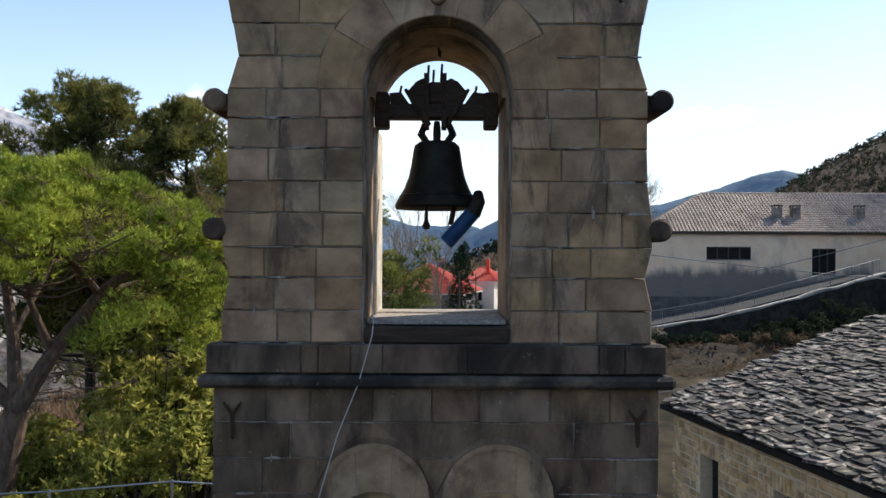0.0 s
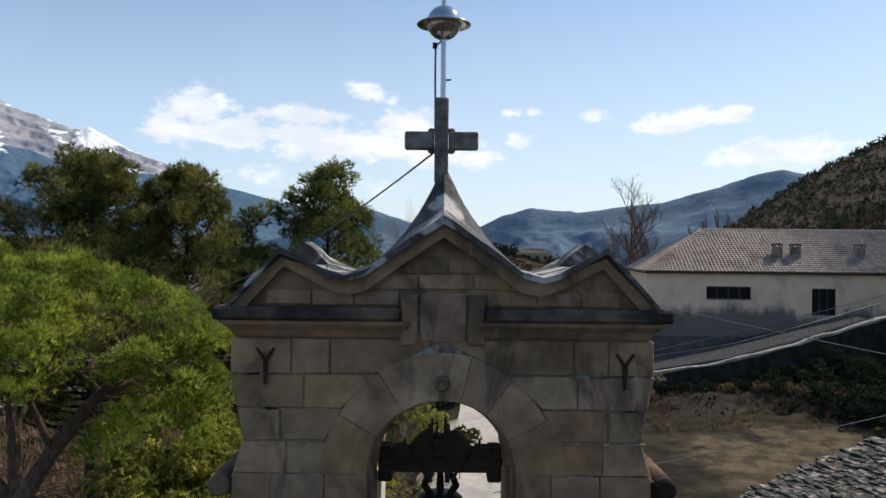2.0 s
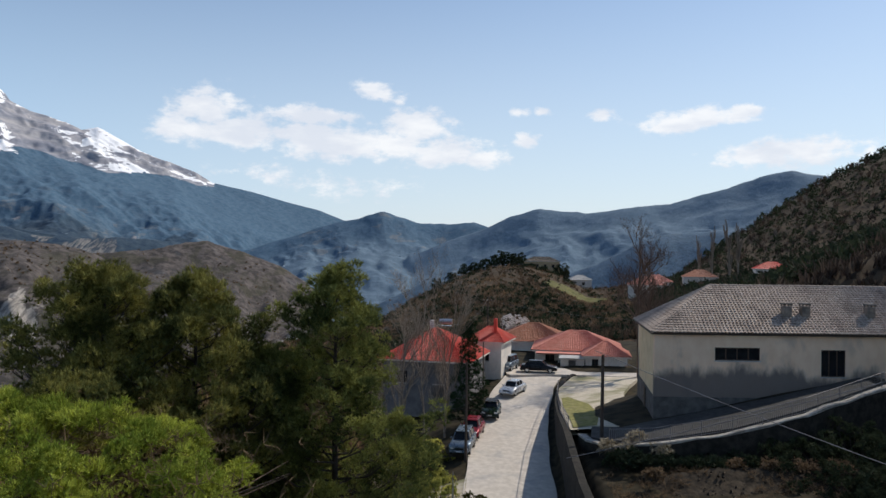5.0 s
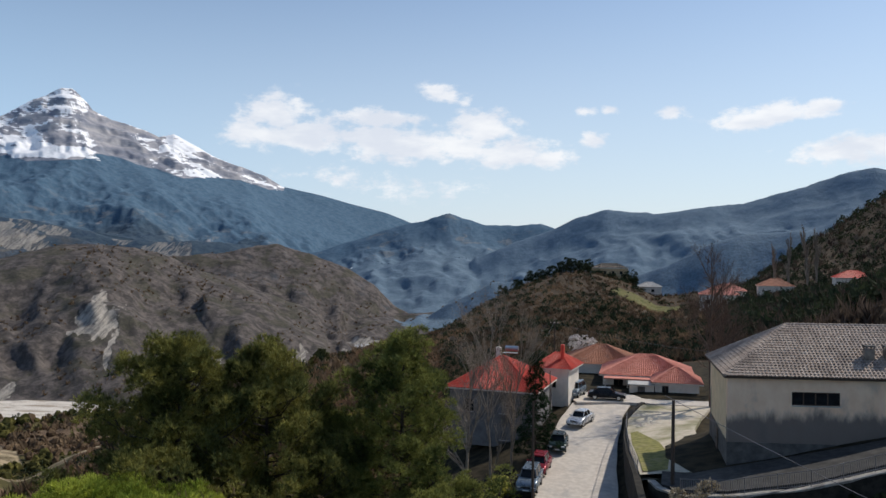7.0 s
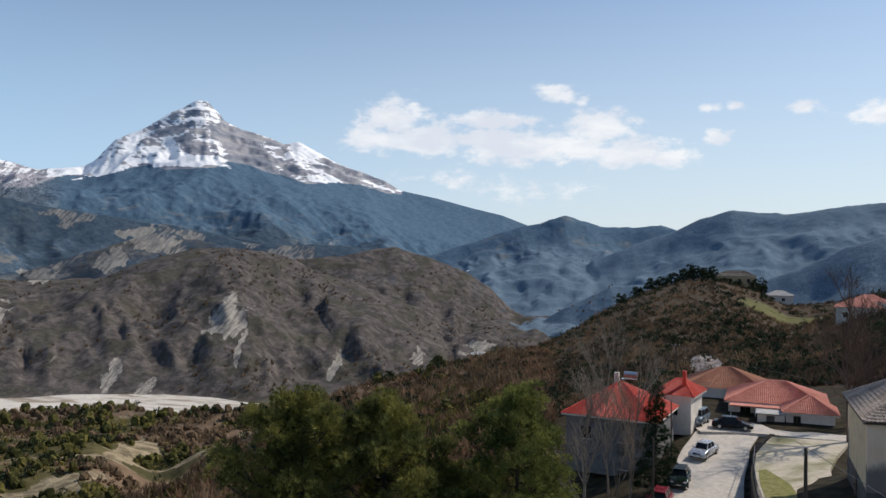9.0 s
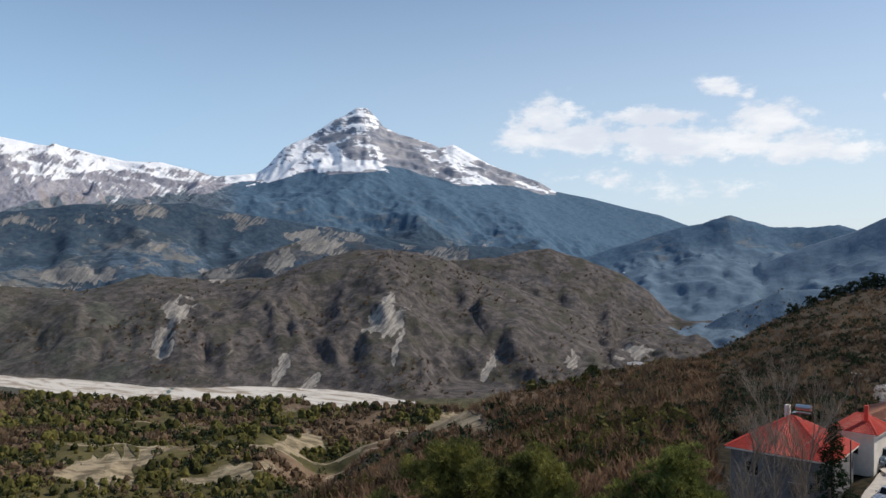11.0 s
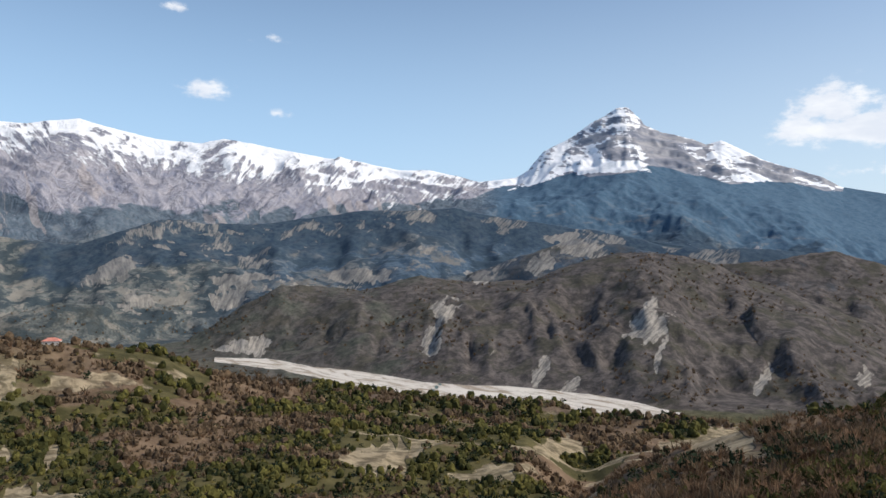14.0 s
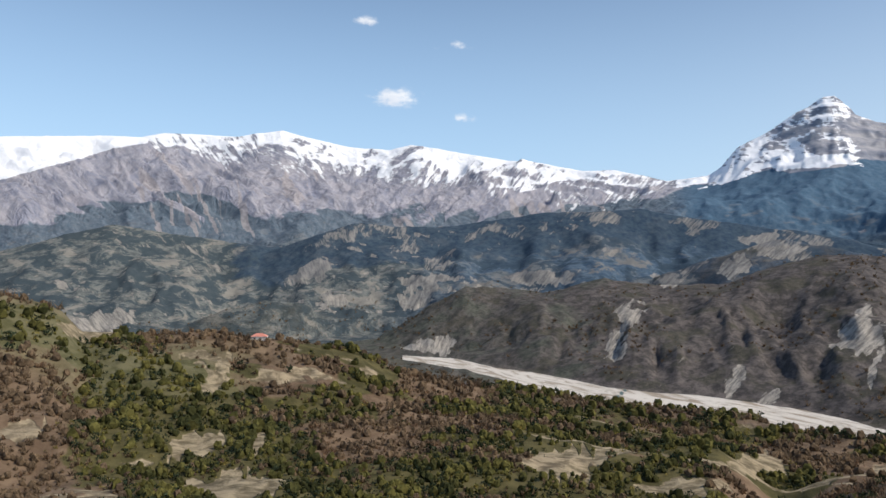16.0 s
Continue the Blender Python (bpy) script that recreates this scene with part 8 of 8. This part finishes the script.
small_house("white_hut", (-64, 300, knoll(-62, 302)), 10, 6, 5, 2.6, 0.8, CONCRETE, "small white hut on the brown hillside", detail=0.8)
for k, (x, y, h) in enumerate([(108, 320, 22), (116, 322, 24), (121, 326, 23), (96, 300, 18)]):
    bare_tree((x, y, knoll(x, y) - 0.5), h, 0.18, "tall slim leafless poplar below the wood", 70 + k, name="poplar", depth=4, radius=0.5, upright=1.2)

# ---- earth bank beside the church ----
def bank_brush():
    rs = np.random.RandomState(77)
    x, y = rs.uniform(9.5, 27, 2600), rs.uniform(41.5, 49, 2600)
    ok = fbm(x, y, 1.8, 4) + 0.16 * np.exp(-((y - 46.6) / 1.6) ** 2) > 0.53
    x, y = x[ok], y[ok]
    z = village_z(x, y) + 0.75 * np.exp(-((y - 46.4) / 1.3) ** 2) * smooth01(11.5, 14, x) * smooth01(27, 23, x)
    d = rs.randn(len(x), 3) * 0.6 + np.array([0, 0, 0.7])
    me = tufts("dry_brush", np.stack([x, y, z], -1), d, 0.22 + 0.42 * rs.rand(len(x)) ** 2, BROWN_SCRUB, rs, 7, 80, 0.06)
    tagged(new("dry_brush", me), "dry brambles and dead stalks on the dug bank", "dry brush", kind="stuff")


bank_brush()
mound = Geo()
rs = np.random.RandomState(9)
for k in range(800):
    x, y = rs.uniform(12.5, 25), rs.uniform(43.2, 48.6)
    h = 1.1 * math.exp(-((y - 46.4) / 1.5) ** 2) * (0.6 + 0.5 * math.sin(x * 0.9) ** 2) * min(1, (x - 11.5) / 3)
    s = 0.03 + 0.12 * rs.rand() ** 3
    z = village_z(np.array(x), np.array(y)) + h * rs.rand() ** 0.5 - 0.1
    q = [(x + s * rs.uniform(0.6, 1.2) * dx, y + s * rs.uniform(0.6, 1.2) * dy, z + s * rs.uniform(0.5, 0.9) * dz) for dx, dy, dz in ((1, 0, 0), (-1, 0, 0), (0, 1, 0), (0, -1, 0), (0, 0, 1), (0, 0, -1))]
    mound.add(q, [(0, 2, 4), (2, 1, 4), (1, 3, 4), (3, 0, 4), (2, 0, 5), (1, 2, 5), (3, 1, 5), (0, 3, 5)])
tagged(part("rubble_heap", mound, RUBBLE), "heap of dug earth and stones on the bank", "rubble", kind="stuff")
gx, gy = np.meshgrid(np.linspace(11, 27, 60), np.linspace(43, 49, 30))
gz = village_z(gx, gy) + 0.9 * np.exp(-((gy - 46.4) / 1.3) ** 2) * smooth01(11.5, 14, gx) * smooth01(27, 23, gx) * (0.7 + 0.6 * fbm(gx, gy, 1.6, 4)) - 0.12
ids = np.arange(gx.size).reshape(gx.shape)
me = array_mesh("earth_mound", np.stack([gx, gy, gz], -1).reshape(-1, 3), np.stack([ids[:-1, :-1], ids[:-1, 1:], ids[1:, 1:], ids[1:, :-1]], -1).reshape(-1, 4), True)
me.materials.append(EARTH)
tagged(new("ground_mound", me), "low mound of dug brown earth", "earth mound", kind="structure")


# ---- pieces: stones of the gable, the church wall and its slates ----


def block(x00, x10, x01, x11, z0, z1, deep, rs, joint=0.0035, inset=0.008):
    """A dressed stone: bottom edge x00..x10, top edge x01..x11, front at y = 0, slightly proud and chamfered."""
    f = -0.002 - 0.014 * rs.rand()
    j = lambda: rs.uniform(-0.004, 0.004)
    b = [(x00 + joint + j(), z0 + joint + j()), (x10 - joint + j(), z0 + joint + j()), (x11 - joint + j(), z1 - joint + j()), (x01 + joint + j(), z1 - joint + j())]
    cx, cz = sum(p[0] for p in b) / 4, sum(p[1] for p in b) / 4
    t = [(p[0] + math.copysign(inset, cx - p[0]), p[1] + math.copysign(inset, cz - p[1])) for p in b]
    vs = [(p[0], deep, p[1]) for p in b] + [(p[0], f + 0.012, p[1]) for p in b] + [(p[0], f, p[1]) for p in t]
    fs = [(8, 9, 10, 11)]
    for k in range(4):
        n = (k + 1) % 4
        fs += [(k, n, 4 + n, 4 + k), (4 + k, 4 + n, 8 + n, 8 + k)]
    fs.append((3, 2, 1, 0))
    return Geo().add(vs, fs)


def side_edge(z):
    """Half width of the bell storey at height z, with its shallow scallops."""
    if z > 8.42:
        return 1.68
    if z > 7.84:
        return 1.68 - 0.10 * math.sin(math.pi * (z - 7.84) / 0.58) ** 0.8
    if z > 7.0:
        return 1.665
    if z > 6.80:
        return 1.665 + 0.035 * (7.0 - z) / 0.2
    if z > 6.52:
        return 1.70
    if z > 6.1:
        return 1.70 - 0.055 * math.sin(math.pi * (z - 6.1) / 0.42)
    return 1.70


def tower_stones():
    rs = np.random.RandomState(2)
    RING = 0.95

    def inner(z):
        if z < SPRING:
            return RAD
        d = RING ** 2 - (z - SPRING) ** 2
        return math.sqrt(d) if d > 0 else 0.0
    lines = [5.805, 6.06, 6.32, 6.56, 6.83, 7.08, 7.34, 7.58, 7.81, 8.07, 8.33, 8.60, 8.885]
    for i, (z0, z1) in enumerate(zip(lines[:-1], lines[1:])):
        for s in (-1, 1):
            a0, a1 = inner(z0 + 1e-4), inner(z1 - 1e-4)
            if z0 < SPRING < z1:
                a1 = max(a1, inner(SPRING + 0.01))
                a0 = a1
            if s > 0 and a0 == 0:
                continue
            e0, e1 = side_edge(z0 + 0.01), side_edge(z1 - 0.01)
            lo, hi = (a0, min(e0, e1)) if a0 > 0 else (-min(e0, e1), min(e0, e1))
            n = max(2, round((hi - lo) / 0.40))
            w = rs.uniform(0.6, 1.4, n)
            c = lo + (hi - lo) * np.concatenate([[0], np.cumsum(w) / w.sum()])
            for k in range(n):
                p0, q0, p1, q1 = c[k], c[k + 1], c[k], c[k + 1]
                if k == 0:
                    p0, p1 = (a0, a1) if a0 > 0 else (-e0, -e1)
                if k == n - 1:
                    q0, q1 = e0, e1
                if s < 0 and a0 > 0:
                    p0, q0, p1, q1 = -q0, -p0, -q1, -p1
                ends = k == n - 1 or (a0 == 0 and k == 0)
                part("block", block(p0, q0, p1, q1, tz(z0), tz(z1), DEEP if ends else 0.24, rs), STONE, tower)
    # voussoirs
    cuts = np.radians([0, 28, 54, 76, 122, 150, 180])
    for a, b in zip(cuts[:-1], cuts[1:]):
        a, b = a + 0.004, b - 0.004
        vs = []
        R1 = RING + rs.uniform(-0.03, 0.05)
        for y, g in ((0.22, 0.0), (0.0, 0.0), (-0.010, 0.008)):
            for k in range(5):
                t = a + (b - a) * k / 4
                vs.append(((RAD + 0.002 + g) * math.cos(t), y, tz(SPRING) + (RAD + 0.002 + g) * math.sin(t)))
            for k in range(5):
                t = b - (b - a) * k / 4
                vs.append(((R1 - g) * math.cos(t), y, tz(SPRING) + (R1 - g) * math.sin(t)))
        fs = [tuple(range(20, 30))]
        for o in (0, 10):
            fs += [(o + k, o + (k + 1) % 10, o + 10 + (k + 1) % 10, o + 10 + k) for k in range(10)]
        part("voussoir", Geo().add(vs, fs), STONE, tower)
    # lower storey
    lines = [3.55, 3.82, 4.08, 4.34, 4.62, 4.90, 5.18, 5.455]
    hood = lambda z: math.sqrt(max(0.0, 0.47 ** 2 - max(0.0, z - 4.58) ** 2))
    for z0, z1 in zip(lines[:-1], lines[1:]):
        g0, g1 = hood(z0), hood(z1)
        runs = [(-1.76, 1.76, -1.76, 1.76)]
        if g0 > 0:
            runs = [(-1.76, -0.49 - g0, -1.76, -0.49 - g1), (0.49 + g0, 1.76, 0.49 + g1, 1.76)]
            if g1 < 0.44:
                runs.append((-0.49 + g0, 0.49 - g0, -0.49 + g1, 0.49 - g1))
        for lo, hi, lo1, hi1 in runs:
            n = max(1, round((min(hi, hi1) - max(lo, lo1)) / 0.42))
            w = rs.uniform(0.6, 1.4, n)
            u = np.concatenate([[0], np.cumsum(w) / w.sum()])
            c, d = lo + (hi - lo) * u, lo1 + (hi1 - lo1) * u
            if n > 1:
                c[1:-1] = d[1:-1] = (c[1:-1] + d[1:-1]) / 2
            for k in range(n):
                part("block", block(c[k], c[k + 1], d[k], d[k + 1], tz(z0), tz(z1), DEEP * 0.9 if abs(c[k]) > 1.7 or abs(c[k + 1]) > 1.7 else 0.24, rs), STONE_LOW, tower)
    # band course stones
    c = np.concatenate([[-1.80], np.sort(rs.uniform(-1.5, 1.5, 7)), [1.80]])
    for a, b in zip(c[:-1], c[1:]):
        ob = part("band_stone", block(a, b, a, b, tz(5.57), tz(5.80), 0.2, rs), STONE_LOW, tower)
        ob.location = (0, -0.063, 0)
    # pediment courses
    for z0, z1, xs in ((9.145, 9.27, (-1.42, -1.05, -0.72, -0.345)), (9.145, 9.27, (0.345, 0.75, 1.1, 1.42)), (9.272, 9.40, (-0.62, -0.2, 0.24, 0.62)), (9.402, 9.53, (-0.40, 0.04, 0.40))):
        for a, b in zip(xs[:-1], xs[1:]):
            k = 0.13 if abs(z0 - 9.145) > 0.01 else 0.0
            e0, e1 = (k if a == xs[0] else 0), (k if b == xs[-1] else 0)
            ob = part("block", block(a, b, a + e0, b - e1, tz(z0), tz(z1), 0.1, rs), STONE, tower)
            ob.location = (0, 0.045, 0)
    # pale mortar smeared over some joints
    for k in range(90):
        upper = k < 66
        z = (5.805, 6.06, 6.32, 6.56, 6.83, 7.08, 7.34, 7.58, 8.07, 8.33, 8.60)[rs.randint(11)] if upper else (3.82, 4.08, 4.34, 4.62, 4.90, 5.18)[rs.randint(6)]
        x = rs.uniform(0.98 if upper else 1.05, 1.58) * (-1 if rs.rand() < 0.6 else 1)
        w, h = (rs.uniform(0.04, 0.18), rs.uniform(0.005, 0.014)) if rs.rand() < 0.92 else (rs.uniform(0.005, 0.010), rs.uniform(0.03, 0.08))
        ring = [(x + w * math.cos(a) * rs.uniform(0.5, 1.1), tz(z) + h * math.sin(a) * rs.uniform(0.5, 1.2)) for a in np.arange(8) * math.pi / 4]
        part("mortar_smear", Geo().prism(ring, "y", -0.0185, 0.0), SMEAR, tower)


tower_stones()


def church_stones():
    rs = np.random.RandomState(4)
    wins = ((-1.95, -1.2), (-4.5, -3.85))

    def stone(y0, y1, z0, z1):
        f = -0.012 - 0.03 * rs.rand()
        c = 0.018
        b = [(y0, z0), (y1, z0), (y1, z1), (y0, z1)]
        b = [(p[0] + rs.uniform(-0.012, 0.012), p[1] + rs.uniform(-0.01, 0.01)) for p in b]
        m = ((y0 + y1) / 2, (z0 + z1) / 2)
        t = [(p[0] + math.copysign(c, m[0] - p[0]), p[1] + math.copysign(c, m[1] - p[1])) for p in b]
        vs = [(0.05, *p) for p in b] + [(f + 0.012, *p) for p in b] + [(f, *p) for p in t]
        fs = [(8, 9, 10, 11)]
        for k in range(4):
            n = (k + 1) % 4
            fs += [(k, n, 4 + n, 4 + k), (4 + k, 4 + n, 8 + n, 8 + k)]
        part("stone", Geo().add(vs, fs), WALL_STONE, church)
    z = 1.25
    while z < WH - 0.12:
        h = rs.uniform(0.14, 0.24)
        y = -0.03 + rs.uniform(0, 0.1)
        while y > -5.6:
            w = rs.uniform(0.15, 0.42)
            y0 = y - w
            hit = [q for q in wins if y0 < q[1] + 0.02 and y > q[0] - 0.02]
            if hit and z < 3.12 and z + h > 0.8:
                a, b = hit[0]
                if y > b + 0.14:
                    stone(b + 0.03, y - 0.03, z + 0.015, z + h - 0.015)
                y = a - 0.02
                continue
            stone(y0 + 0.02, y - 0.02, z + 0.018, min(z + h, WH) - 0.018)
            y = y0
        z += h
    for a, b in wins:
        n = 8
        for k in range(n):
            p = b + 0.12 - (b - a + 0.24) * k / n
            stone(p - (b - a + 0.24) / n + 0.012, p - 0.012, 2.77, 3.08)


church_stones()


def church_slates():
    rs = np.random.RandomState(6)
    ang = math.atan(SL)
    ca, sa = math.cos(ang), math.sin(ang)
    rest = Geo()
    count = 0
    kinds = []
    for k in range(14):
        ring = [(x + rs.uniform(-0.07, 0.07), y + rs.uniform(-0.06, 0.06)) for x, y in ((-0.48, -0.44), (0.0, -0.5), (0.48, -0.46), (0.5, 0.0), (0.48, 0.46), (0.0, 0.5), (-0.48, 0.44))]
        vs = [(*p, 0.0) for p in ring] + [(*p, 1.0 + rs.uniform(-0.15, 0.15)) for p in ring] + [(0, 0, 1.15)]
        fs = [(i, (i + 1) % 7, 7 + (i + 1) % 7, 7 + i) for i in range(7)] + [(7 + i, 7 + (i + 1) % 7, 14) for i in range(7)] + [tuple(range(6, -1, -1))]
        kinds.append((vs, fs, Geo().add(vs, fs).mesh("slate")))
    row = 0
    s = -0.36
    while s < 5.15 / ca:
        y = 0.16 - rs.uniform(0, 0.25)
        while y > -12.6:
            w = rs.uniform(0.18, 0.55)
            d = rs.uniform(0.30, 0.46)
            t = rs.uniform(0.03, 0.08)
            u = s + d * 0.5 + rs.uniform(-0.03, 0.03)
            base = Vector((u * ca, y - w / 2, WH + u * sa + 0.105 + rs.uniform(0, 0.012)))
            m = Matrix.Translation(base) @ Matrix.Rotation(-ang + 0.20 + rs.uniform(-0.10, 0.12), 4, "Y") @ Matrix.Rotation(rs.uniform(-0.12, 0.12), 4, "Z") @ Matrix.Rotation(rs.uniform(-0.08, 0.08), 4, "X")
            m = m @ Matrix.Diagonal((d, w * 1.02, t, 1))
            vs, fs, me = kinds[rs.randint(14)]
            if count < 300 and -6.2 < y < -1.2 and row < 26:
                ob = part("slate", me, SLATE, church)
                ob.matrix_basis = m
                count += 1
            else:
                rest.add([tuple(m @ Vector(p)) for p in vs], fs)
            y -= w
        s += rs.uniform(0.105, 0.135)
        row += 1
    tagged(part("slate_field", rest, SLATE_FAR, church), "stacked uneven grey slates", kind="stuff")


church_slates()
